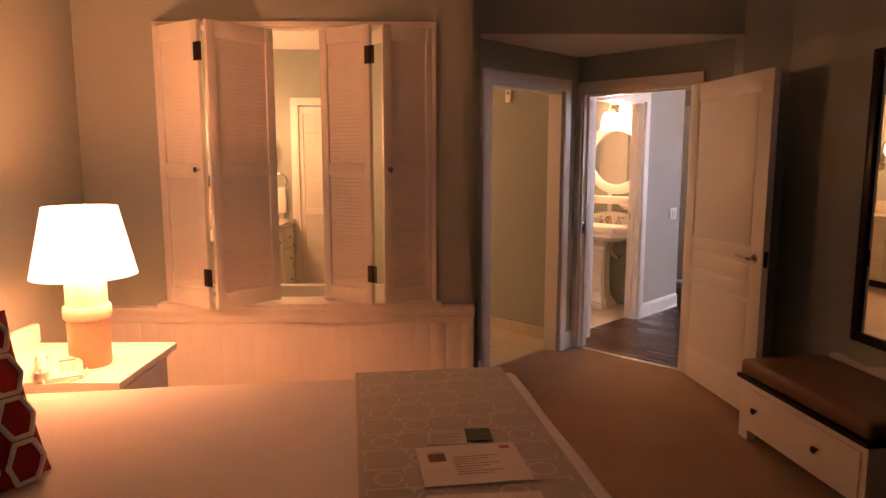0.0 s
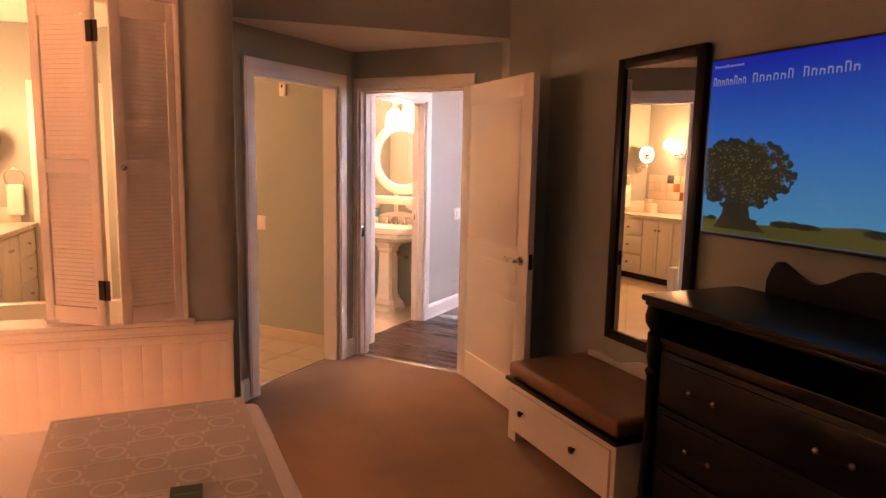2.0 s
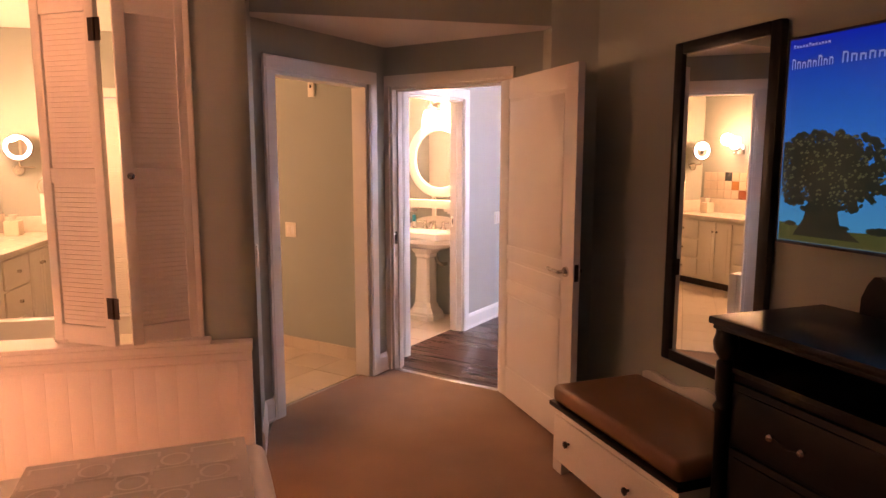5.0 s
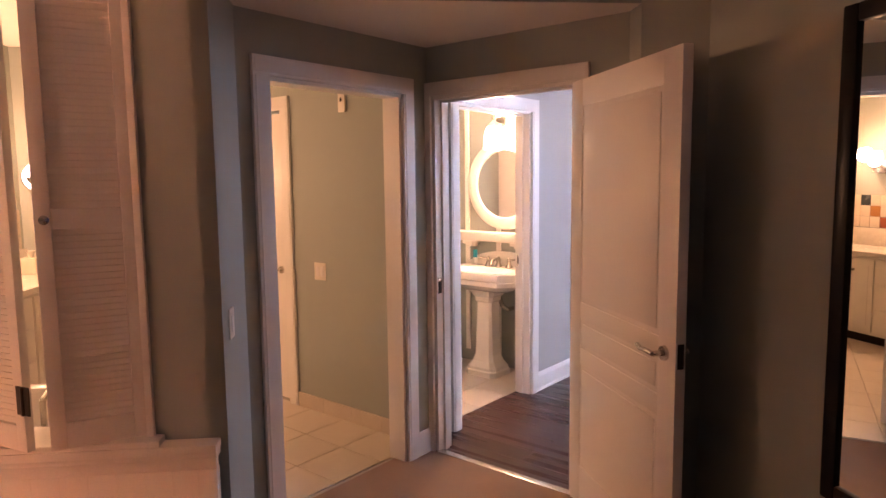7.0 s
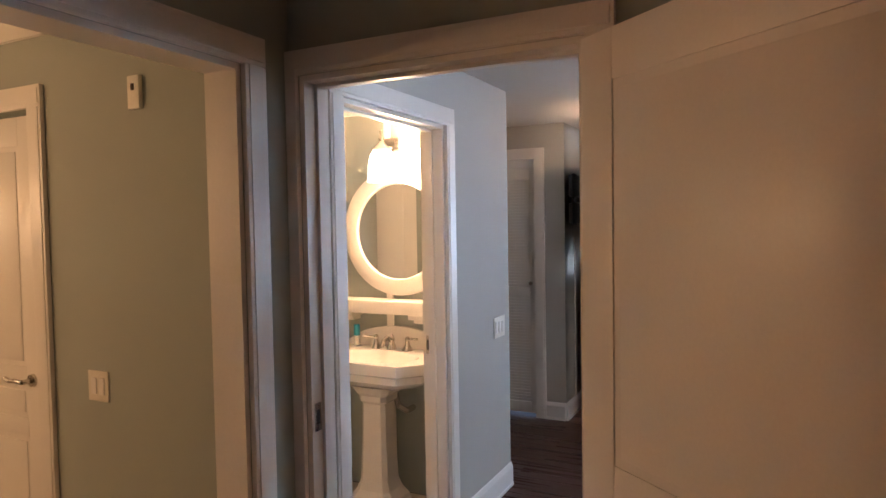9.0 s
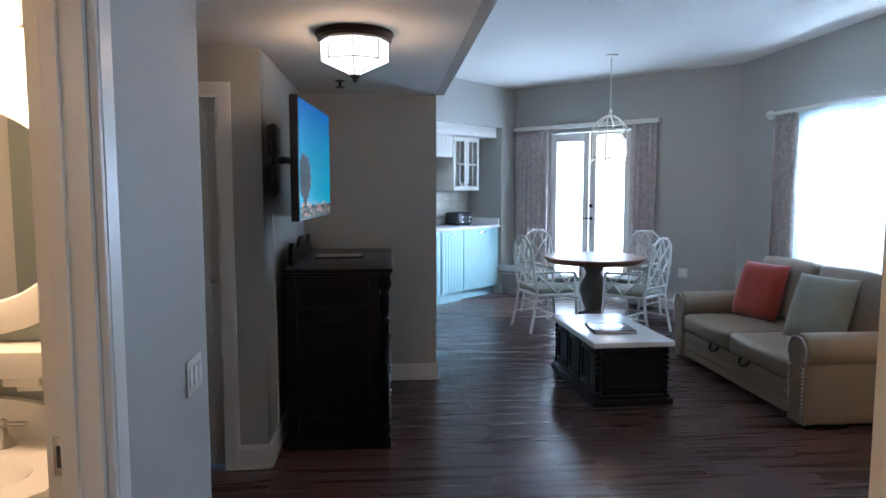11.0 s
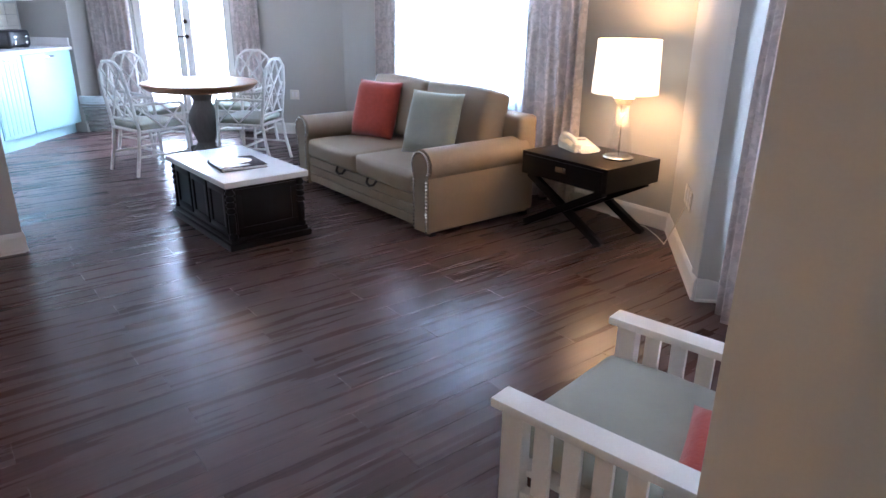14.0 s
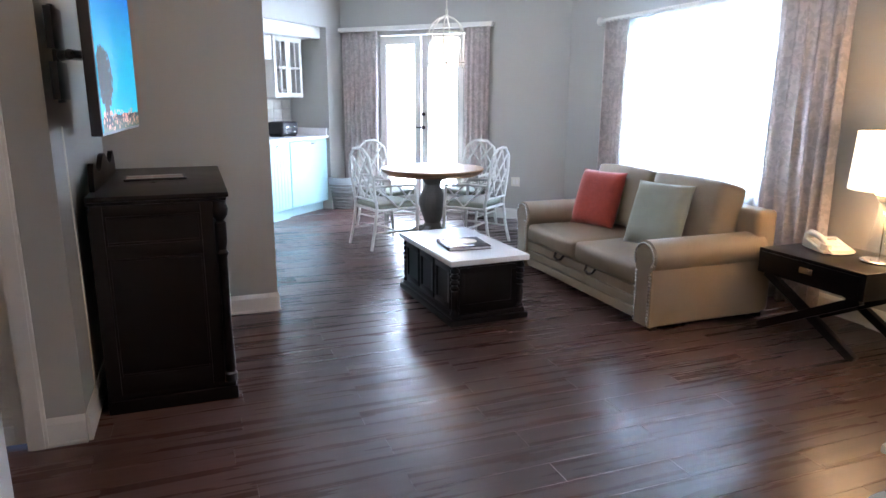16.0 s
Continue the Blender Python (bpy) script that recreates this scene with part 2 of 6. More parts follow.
def rod(bm, a, b, r0, r1=None, n=10):
    a, b = Vector(a), Vector(b)
    d = b - a
    m = Matrix.Translation((a + b) / 2) @ d.to_track_quat("Z", "Y").to_matrix().to_4x4()
    bmesh.ops.create_cone(bm, cap_ends=True, segments=n, radius1=r0, radius2=r0 if r1 is None else r1, depth=d.length, matrix=m)


def lathe(bm, prof, n=24, at=(0, 0, 0), m=None):
    """Turns a profile of (radius, height) about z."""
    rings = []
    for r, z in prof:
        ring = []
        for i in range(n):
            a = 2 * math.pi * i / n
            p = Vector((at[0] + r * math.cos(a), at[1] + r * math.sin(a), at[2] + z))
            ring.append(bm.verts.new(m @ p if m is not None else p))
        rings.append(ring)
    for q, w in zip(rings, rings[1:]):
        for i in range(n):
            bm.faces.new((q[i], q[(i + 1) % n], w[(i + 1) % n], w[i]))
    if prof[0][0] > 0.0005:
        bm.faces.new(rings[0][::-1])
    if prof[-1][0] > 0.0005:
        bm.faces.new(rings[-1])


def tube(bm, pts, r, n=8):
    for a, b in zip(pts, pts[1:]):
        rod(bm, a, b, r, n=n)
    for p in pts[1:-1]:
        bmesh.ops.create_icosphere(bm, subdivisions=1, radius=r * 1.04, matrix=Matrix.Translation(p))


def extrude_poly(bm, pts, z0, z1, m=None):
    lo = [bm.verts.new((x, y, z0)) for x, y in pts]
    hi = [bm.verts.new((x, y, z1)) for x, y in pts]
    k = len(pts)
    bm.faces.new(lo[::-1]), bm.faces.new(hi)
    for i in range(k):
        bm.faces.new((lo[i], lo[(i + 1) % k], hi[(i + 1) % k], hi[i]))
    if m is not None:
        bmesh.ops.transform(bm, matrix=m, verts=lo + hi)


def pillow_mesh(bm, w, h, d, m=None, n=12, sag=0.0):
    """A stuffed cushion: w by h, d thick, with pinched corners."""
    grid = {}
    for side in (1, -1):
        for i in range(n + 1):
            for j in range(n + 1):
                s, t = 2 * i / n - 1, 2 * j / n - 1
                if side == -1 and (i in (0, n) or j in (0, n)):
                    grid[(side, i, j)] = grid[(1, i, j)]
                    continue
                puff = max(0.0, (1 - s ** 4) * (1 - t ** 4)) ** 0.55
                pin = 1 - 0.07 * (1 - min(1, (1 - abs(s)) * 6)) * (1 - abs(t) ** 2) * 0.6
                pin2 = 1 - 0.07 * (1 - min(1, (1 - abs(t)) * 6)) * (1 - abs(s) ** 2) * 0.6
                wob = 0.006 * noise.noise((s * 2.3, t * 2.1, side * 3.1))
                p = Vector((s * w / 2 * pin, t * h / 2 * pin2, side * (d / 2 * puff + wob) - sag * (1 - s * s)))
                grid[(side, i, j)] = bm.verts.new(m @ p if m is not None else p)
        for i in range(n):
            for j in range(n):
                q = [grid[(side, i, j)], grid[(side, i + 1, j)], grid[(side, i + 1, j + 1)], grid[(side, i, j + 1)]]
                bm.faces.new(q if side == 1 else q[::-1])


def part(name, bm, material, parent=None, label="", smooth=False, m=None):
    me = bpy.data.meshes.new(name)
    bmesh.ops.recalc_face_normals(bm, faces=bm.faces)
    bm.to_mesh(me)
    bm.free()
    me.materials.append(material)
    if smooth:
        me.shade_smooth() if smooth == "all" else me.set_sharp_from_angle(angle=radians(35))
        for p in me.polygons:
            p.use_smooth = True
    ob = new(name, me)
    if parent is not None:
        ob.parent = parent
    if m is not None:
        ob.matrix_basis = m
    if label:
        tagged(ob, label)
    return ob


def thing(name, label, category, m=None, group=""):
    ob = new(name)
    ob.empty_display_size = 0.1
    if m is not None:
        ob.matrix_basis = m
    return tagged(ob, label, category, group)


def pb(name, material, parent, *boxes, bevel=0.004, label="", smooth=True):
    bm = bmesh.new()
    for b in boxes:
        box(bm, *b, bevel=bevel)
    return part(name, bm, material, parent, label, smooth)


def wall(name, a, b, t, z0, z1, openings=(), material=None, label="sage grey-green painted plaster wall"):
    """A wall whose face runs from a to b, t thick to the right of that way; openings are (from, to, bottom, top) along it."""
    a, b = Vector((*a, 0)), Vector((*b, 0))
    length = (b - a).length
    bm = bmesh.new()
    at = 0.0
    for s0, s1, o0, o1 in sorted(openings):
        if s0 - at > 0.001:
            box(bm, at, s0, -t, 0, z0, z1)
        if o0 - z0 > 0.001:
            box(bm, s0, s1, -t, 0, z0, o0)
        if z1 - o1 > 0.001:
            box(bm, s0, s1, -t, 0, o1, z1)
        at = s1
    if length - at > 0.001:
        box(bm, at, length, -t, 0, z0, z1)
    ob = part(name, bm, material or PAINT)
    ob.matrix_basis = Matrix.Translation(a) @ pose(0, 0, 0, 0, 0, math.degrees(math.atan2(b.y - a.y, b.x - a.x)))
    return tagged(ob, label, "wall", kind="structure")


def slab(name, pts, z0, z1, material, label, category):
    bm = bmesh.new()
    extrude_poly(bm, pts, z0, z1)
    return tagged(part(name, bm, material), label, category, kind="structure")


def bed(v, u):
    """World x, y of a place in the turned rooms: v to the right, u ahead."""
    s = math.sqrt(0.5)
    return (s * (v - u), s * (v + u))


def skirting(a, b, h=0.14, name="baseboard"):
    """A moulded white baseboard along a wall face from a to b, standing out to the left of that way."""
    a, b = Vector((*a, 0)), Vector((*b, 0))
    length = (b - a).length
    bm = bmesh.new()
    prof = [(0.001, 0), (0.020, 0), (0.020, 0.012), (0.015, 0.02), (0.015, h - 0.03), (0.008, h - 0.008), (0.004, h), (0.001, h)]
    lo = [bm.verts.new((0, y, z)) for y, z in prof]
    hi = [bm.verts.new((length, y, z)) for y, z in prof]
    k = len(prof)
    for i in range(k):
        bm.faces.new((lo[i], lo[(i + 1) % k], hi[(i + 1) % k], hi[i]))
    bm.faces.new(lo), bm.faces.new(hi)
    ob = part(name, bm, TRIM)
    ob.matrix_basis = Matrix.Translation(a) @ pose(0, 0, 0, 0, 0, math.degrees(math.atan2(b.y - a.y, b.x - a.x)))
    return tagged(ob, "white moulded wooden baseboard along the wall", "baseboard", kind="structure")


def casing(name, a, b, top, w=0.085, proud=0.02, left=True, right=True):
    """A door casing round an opening from a to b on a wall face; it stands out to the left of that way."""
    a, b = Vector((*a, 0)), Vector((*b, 0))
    length = (b - a).length
    bm = bmesh.new()
    for on, x0, x1 in ((left, -w, 0), (right, length, length + w)):
        if on:
            box(bm, x0, x1, 0.001, proud, 0, top, 0.003)
            box(bm, x0 + 0.014, x1 - 0.014, proud - 0.002, proud + 0.003, 0, top, 0.002)
    box(bm, -w if left else 0, length + (w if right else 0), 0.001, proud, top, top + w, 0.003)
    box(bm, (-w if left else 0) + 0.012, length + (w - 0.012 if right else 0), proud - 0.002, proud + 0.003, top + 0.014, top + w - 0.014, 0.002)
    ob = part(name, bm, TRIM)
    ob.matrix_basis = Matrix.Translation(a) @ pose(0, 0, 0, 0, 0, math.degrees(math.atan2(b.y - a.y, b.x - a.x)))
    return tagged(ob, "white painted moulded door casing", "trim", kind="structure")


def jamb(name, a, b, t, top, proud=0.018, stop=True):
    """The lining of a doorway from a to b, t deep to the right of that way."""
    a, b = Vector((*a, 0)), Vector((*b, 0))
    length = (b - a).length
    bm = bmesh.new()
    for x0, x1, s in ((0, proud, 1), (length - proud, length, -1)):
        box(bm, x0, x1, -t, 0, 0, top)
        if stop:
            box(bm, *((x1, x1 + 0.012) if s == 1 else (x0 - 0.012, x0)), 0.05, 0.085, 0, top - proud, 0.002)
    box(bm, proud, length - proud, -t, 0, top - proud, top)
    if stop:
        box(bm, proud, length - proud, 0.05, 0.085, top - proud - 0.012, top - proud, 0.002)
    ob = part(name, bm, TRIM)
    ob.matrix_basis = Matrix.Translation(a) @ pose(0, 0, 0, 0, 0, math.degrees(math.atan2(b.y - a.y, b.x - a.x)))
    return tagged(ob, "white painted door jamb with a stop", "trim", kind="structure")


# ---- structure ----
HALL, LIV, BED = 2.36, 3.12, 2.75
TW = 0.12
# bedroom shell, in the turned frame
wall("wall_shutters", bed(-3.25, -1.29), bed(-0.873, -1.29), -TW, 0, BED, [(0.487, 2.105, 0.645, 2.31)])
wall("wall_bed_head", bed(-3.25, -6.2), bed(-3.25, -1.29), -TW, 0, BED)
wall("wall_bedroom_back", bed(1.78, -6.2), bed(-3.25, -6.2), -TW, 0, BED)
wall("wall_television_bedroom", tvw(-0.72, 0.037), tvw(4.62, 0.037), -TW, 0, BED)
wall("wall_alcove_pier", bed(0.83, -0.96), tvw(-0.72, 0.037), -0.10, 0, BED)
wall("wall_alcove_side", bed(0.83, -0.82), bed(0.83, -0.96), -0.10, 0, BED)
wall("wall_alcove_return", bed(-0.873, -1.29), bed(-0.873, -0.862), -0.10, 0, BED)
slab("wall_alcove_bulkhead", [bed(-0.871, -0.958), bed(0.828, -0.958), bed(0.828, -0.90), bed(-0.871, -0.90)], 2.322, BED, PAINT, "sage painted bulkhead over the door alcove", "wall")
# the doors' walls
wall("wall_bath_door", (-0.02, -1.23), (-0.02, 0.0), -TW, 0, 2.75, [(0.165, 1.02, 0, 2.05)])
wall("wall_bedroom_door", (-0.14, 0.0), (1.30, 0.0), -TW, 0, HALL, [(0.16, 1.05, 0, 2.05)])
wall("wall_powder_door", (-0.095, TW), (-0.095, 2.06), -TW, 0, HALL, [(0.25, 1.10, 0, 2.06)], LIVPAINT, GREYL)
wall("wall_door_stub", (1.272, 0.50), (1.272, 0.122), -0.12, 0, LIV, (), LIVPAINT, GREYL)
wall("wall_behind_armchair", (3.2, 0.50), (1.392, 0.50), -0.12, 0, LIV, (), LIVPAINT, GREYL)
# bath corridor and bathroom
wall("wall_bath_green", (-3.02, 0.02), (-0.14, 0.02), -0.10, 0, 2.72, [(0.86, 1.66, 0, 2.08)], label="sage painted wall of the bath corridor")
wall("wall_bath_vanity", bed(-3.3, -1.17), bed(-3.3, 2.15), -0.10, 0, 2.72)
wall("wall_bath_end", bed(-3.3, 2.15), bed(-2.12, 2.15), -0.10, 0, 2.72, [(0.64, 1.16, 0, 2.12)])
# powder room
wall("wall_powder_sink", (-1.75, 1.70), (-0.215, 1.70), -0.10, 0, HALL, label="sage painted wall with white battens")
wall("wall_powder_west", (-1.75, 0.13), (-1.75, 1.70), -0.10, 0, HALL)
# closet recess and television wall
wall("wall_recess_south", (-0.216, 2.06), (-2.0, 2.06), -0.10, 0, HALL, material=LIVPAINT, label=GREYL)
wall("wall_recess_west", (-2.0, 2.06), (-2.0, 3.43), -0.10, 0, HALL, material=LIVPAINT, label=GREYL)
wall("wall_closet", (-2.0, 3.43), (-0.145, 3.43), -0.10, 0, HALL, [(0.42, 1.61, 0, 2.09)], material=LIVPAINT, label=GREYL)
wall("wall_television_living", (-0.145, 3.445), (-0.145, 5.13), -0.10, 0, HALL, material=LIVPAINT, label=GREYL)
wall("wall_partition", (-0.145, 5.13), (0.937, 5.13), -0.14, 0, LIV, material=LIVPAINT, label=GREYL)
wall("wall_behind_partition", (0.4, 5.27), (0.4, 8.2), -0.10, 0, LIV, material=LIVPAINT, label=GREYL)
slab("wall_hall_soffit", [(0.937, 0.12), (1.0, 0.12), (1.0, 5.13), (0.937, 5.13)], HALL - 0.002, LIV, LIVPAINT, "white painted edge of the lowered hall ceiling", "wall")
# living room
wall("wall_window", (4.85, 7.55), (4.85, 2.80), -TW, 0, LIV, [(1.30, 3.30, 0.80, 2.38)], material=LIVPAINT, label=GREYL)
wall("wall_garden_return", bed(4.12, -1.345), bed(4.12, -1.76), -TW, 0, LIV, material=LIVPAINT, label=GREYL)
wall("wall_slanted", (4.85, 2.80), bed(4.12, -1.345), -TW, 0, LIV, material=LIVPAINT, label=GREYL)
wall("wall_garden_door", bed(4.12, -1.64), bed(2.05, -1.64), -TW, 0, LIV, [(0.55, 1.69, 0.0, 2.2)], material=LIVPAINT, label=GREYL)
wall("wall_end", (2.50, 9.90), (4.85, 7.55), -TW, 0, LIV, [(0.62, 1.90, 0.02, 2.42)], material=LIVPAINT, label=GREYL)
wall("wall_kitchen_face", bed(6.2, 5.23), bed(8.768, 5.23), -0.10, 0, LIV, [(0.25, 2.20, 0, 2.52)], material=LIVPAINT, label=GREYL)
wall("wall_kitchen_back", bed(6.2, 5.88), bed(8.8, 5.88), -0.10, 0, LIV, material=LIVPAINT, label=GREYL)
wall("wall_kitchen_side", bed(8.41, 5.88), bed(8.41, 5.33), -0.08, 0, 2.7, material=LIVPAINT, label=GREYL)

slab("ceiling_bedroom", [bed(-3.3, -6.3), bed(1.95, -6.3), bed(1.95, -0.86), bed(-3.3, -0.86)], BED, BED + 0.1, CEIL, "off-white plaster ceiling of the bedroom", "ceiling")
slab("ceiling_alcove", [bed(-0.871, -0.955), bed(0.828, -0.955), bed(0.828, -0.83), (1.17, 0.0), (-0.02, 0.0), (-0.02, -1.22)], 2.32, 2.36, CEIL, "lowered off-white ceiling of the door alcove", "ceiling")
slab("ceiling_bath", [bed(-3.4, -1.2), bed(-0.95, -1.2), (-0.03, -1.2), (-0.03, 0.1), (-2.95, 0.1), bed(-3.4, 2.3)], 2.72, 2.8, CEIL, "off-white bathroom ceiling", "ceiling")
slab("ceiling_hall", [(-2.1, 0.0), (0.94, 0.0), (0.94, 5.13), (-2.1, 5.13)], HALL, HALL + 0.1, CEIL, "off-white lowered ceiling of the hall", "ceiling")
slab("ceiling_living", [(0.9, 0.0), (5.2, 0.0), (5.2, 8.0), (2.4, 11.2), (-1.5, 8.5), (0.3, 5.0), (0.9, 5.0)], LIV, LIV + 0.1, CEIL, "off-white painted ceiling of the living room", "ceiling")
slab("floor_carpet", [bed(-3.3, -6.3), bed(1.85, -6.3), bed(1.2, -0.9), (1.16, 0.03), (0.03, 0.03), (-0.10, 0.0), (-0.10, -1.05), bed(-0.873, -1.25), bed(-3.3, -1.25)], -0.10, 0.004, CARPET, "brown wall-to-wall bedroom carpet", "carpet")
slab("floor_living", [(-2.1, 0.03), (5.2, 0.03), (5.2, 8.0), (2.4, 11.3), (-1.5, 8.5), (-2.1, 5.0)], -0.10, -0.012, SUBFLOOR, "dark wood plank floor of the living room", "floor")
slab("floor_bath", [bed(-3.4, -1.2), bed(-0.95, -1.2), (-0.10, -1.2), (-0.10, 0.1), (-2.95, 0.1), bed(-3.4, 2.3)], -0.12, -0.008, GROUT, "cream tiled bathroom floor", "floor")
slab("floor_powder", [(-1.8, 0.13), (-0.20, 0.13), (-0.20, 1.75), (-1.8, 1.75)], -0.010, -0.002, GROUT, "cream tiled powder room floor", "floor")

# ---- openings, doors and trim ----
casing("trim_bath_door", (-0.02, -0.21), (-0.02, -1.065), 2.05)
jamb("jamb_bath_door", (-0.02, -1.065), (-0.02, -0.21), -TW, 2.05, stop=False)
casing("trim_bedroom_door", (0.91, 0.0), (0.02, 0.0), 2.05, w=0.075, right=False)
jamb("jamb_bedroom_door", (0.02, 0.0), (0.91, 0.0), -TW, 2.05)
bmx = bmesh.new()
box(bmx, -0.028, 0.02, -0.02, -0.001, 0, 2.125, 0.003)
tagged(part("trim_bedroom_door_strike_side", bmx, TRIM), "narrow white painted door casing in the corner", "trim", kind="structure")
casing("trim_bedroom_door_hall", (0.02, TW), (0.91, TW), 2.05, w=0.075, left=False)
casing("trim_powder_door", (-0.095, 1.22), (-0.095, 0.37), 2.06, w=0.085)
jamb("jamb_powder_door", (-0.095, 0.37), (-0.095, 1.22), -TW, 2.06)
casing("trim_closet", (-0.39, 3.43), (-1.58, 3.43), 2.09, w=0.085)
casing("trim_bath_inner", (-1.36, 0.02), (-2.16, 0.02), 2.08, w=0.09)
casing("trim_bath_end", bed(-2.14, 2.15), bed(-2.66, 2.15), 2.12, w=0.085)
for p, q in (((-0.095, 2.06), (-0.095, 1.305)), ((-2.0, 2.06), (-0.095, 2.06)), ((-0.145, 3.43), (-0.305, 3.43)), ((-0.145, 5.13), (-0.145, 3.43)),
             ((0.937, 5.13), (-0.145, 5.13)), ((0.937, 5.27), (0.937, 5.13)), ((4.85, 7.55), (4.18, 8.22)), ((4.85, 2.80), (4.85, 7.55)),
             (bed(4.12, -1.345), (4.85, 2.80)), (bed(4.12, -1.64), bed(4.12, -1.345)), (bed(8.768, 5.23), bed(8.40, 5.23)), ((2.94, 9.46), (2.50, 9.90)),
             ((-0.02, 0.0), (-0.02, -0.125)), ((-0.02, -1.15), (-0.02, -1.23)), (bed(-0.873, -0.862), bed(-0.873, -1.29)),
             (bed(0.83, -0.96), bed(0.83, -0.84)), (tvw(-0.72, 0.037), bed(0.83, -0.96)), (tvw(4.62, 0.037), tvw(-0.72, 0.037)), (bed(-3.25, -1.29), bed(-3.25, -6.2)), ((1.272, 0.20), (1.272, 0.50))):
    skirting(p, q)
for p, q in (((-0.14, 0.02), (-1.27, 0.02)),):
    for i in range(4):
        a = (-0.15 - 0.283 * i, 0.02)
        bmx = bmesh.new()
        box(bmx, a[0] - 0.280, a[0], 0.006, 0.0195, 0.0, 0.10, 0.003)
        tagged(part("baseboard_tile", bmx, TILE), "cream ceramic skirting tile along the bath corridor", "baseboard", kind="structure")
pb("threshold", NICKEL, None, (0.03, 0.91, -0.012, 0.035, 0.0, 0.008), bevel=0.003)
tagged(bpy.data.objects["threshold"], "thin metal threshold strip between carpet and wood", "trim", kind="structure")


def lever(parent, at, way, side):
    """A lever handle on a rose; way: +1 or -1 along x; side: which face of the leaf."""
    bm = bmesh.new()
    x, y, z = at
    rod(bm, (x, y, z), (x, y + side * 0.012, z), 0.028, 0.026, 16)
    rod(bm, (x, y, z), (x, y + side * 0.05, z), 0.011, n=10)
    pts = [(x, y + side * 0.05, z), (x + way * 0.04, y + side * 0.055, z + 0.006), (x + way * 0.08, y + side * 0.052, z), (x + way * 0.115, y + side * 0.048, z + 0.008)]
    tube(bm, pts, 0.009)
    part("door_handle", bm, NICKEL, parent, "curved brushed nickel lever", True)


def panel_door(name, label, m, w, h, handle=True, thick=0.04):
    d = thing(name, label, "door", m)
    bm = bmesh.new()
    box(bm, 0, w, 0.005, thick - 0.005, 0, h)
    st = 0.115
    for f in (0, 1):
        y0, y1 = (0, 0.006) if f == 0 else (thick - 0.006, thick)
        for b in ((0, st, 0, h), (w - st, w, 0, h), (st, w - st, h - 0.12, h), (st, w - st, 0, 0.20), (st, w - st, 0.70, 0.78), (st, w - st, 0.92, 1.0)):
            box(bm, b[0], b[1], y0, y1, b[2], b[3], 0.003)
        y0, y1 = (0.001, 0.012) if f == 0 else (thick - 0.012, thick - 0.001)
        for z0, z1 in ((1.0, h - 0.12), (0.78, 0.92), (0.20, 0.70)):
            box(bm, st + 0.022, w - st - 0.022, y0, y1, z0 + 0.022, z1 - 0.022, 0.004)
    part("leaf", bm, TRIM, d, "", True)
    if handle:
        lever(d, (w - 0.07, 0, 0.948), -1, -1)
        lever(d, (w - 0.07, thick, 0.948), -1, 1)
        pb("latch_plate", BRONZE, d, (w - 0.001, w + 0.002, 0.008, 0.032, 0.905, 0.995), bevel=0.0)
    return d


panel_door("bedroom_door", "open white panelled bedroom door with a nickel lever", pose(0.9, -0.014, 0.012, 0, 0, -38.5), 0.925, 2.025)
d = panel_door("bath_inner_door", "closed white panelled door with a nickel lever", pose(-2.14, 0.04, 0.012), 0.76, 2.05)
panel_door("powder_door", "white panelled powder room door standing open", pose(-0.235, 0.375, 0.012, 0, 0, 186), 0.80, 2.03)
pb("strike_plate", NICKEL, None, (0.036, 0.040, 0.012, 0.045, 0.94, 1.03), bevel=0.001)
tagged(bpy.data.objects["strike_plate"], "small nickel strike plate on the door jamb", "strike plate")
pb("strike_plate", NICKEL, None, (-0.20, -0.165, 1.198, 1.203, 0.95, 1.04), bevel=0.001)
tagged(bpy.data.objects["strike_plate.001"], "small nickel strike plate on the powder room jamb", "strike plate")
pb("latch_hole", BLACK, bpy.data.objects["strike_plate.001"], (-0.192, -0.174, 1.1965, 1.1985, 0.97, 1.02), bevel=0)
pb("latch_hole", BLACK, bpy.data.objects["strike_plate"], (0.0395, 0.041, 0.02, 0.037, 0.962, 1.008), bevel=0)


def plate(label, m, w, h, toggles, name="light_switch", category="switch"):
    """A wall plate in the xz plane, facing -y."""
    t = thing(name, label, category, m)
    pb("cover", IVORY, t, (-w / 2, w / 2, -0.006, -0.0005, -h / 2, h / 2), bevel=0.002)
    for i in range(toggles):
        x = (i - (toggles - 1) / 2) * 0.046
        pb("rocker", TRIM, t, (x - 0.015, x + 0.015, -0.009, -0.005, -0.032, 0.032), bevel=0.0015)
    return t


plate("ivory two-gang light switch on the sage wall", pose(-1.0, 0.02, 0.985), 0.115, 0.118, 2)
plate("ivory three-gang light switch on the hall wall", pose(-0.095, 1.895, 0.985, 0, 0, 90), 0.16, 0.118, 3)
plate("ivory switch plate on the bedroom wall", pose(*bed(-0.873, -1.16), 1.05, 0, 0, 90 + 45), 0.075, 0.118, 1)
f = thing("wall_sensor", "small ivory wall sensor near the ceiling", "sensor", pose(-0.73, 0.02, 2.08))
pb("case", IVORY, f, (-0.03, 0.03, -0.02, -0.0005, -0.06, 0.06), bevel=0.005)
pb("lens", BRONZE, f, (-0.008, 0.008, -0.024, -0.019, 0.005, 0.03), bevel=0.003)

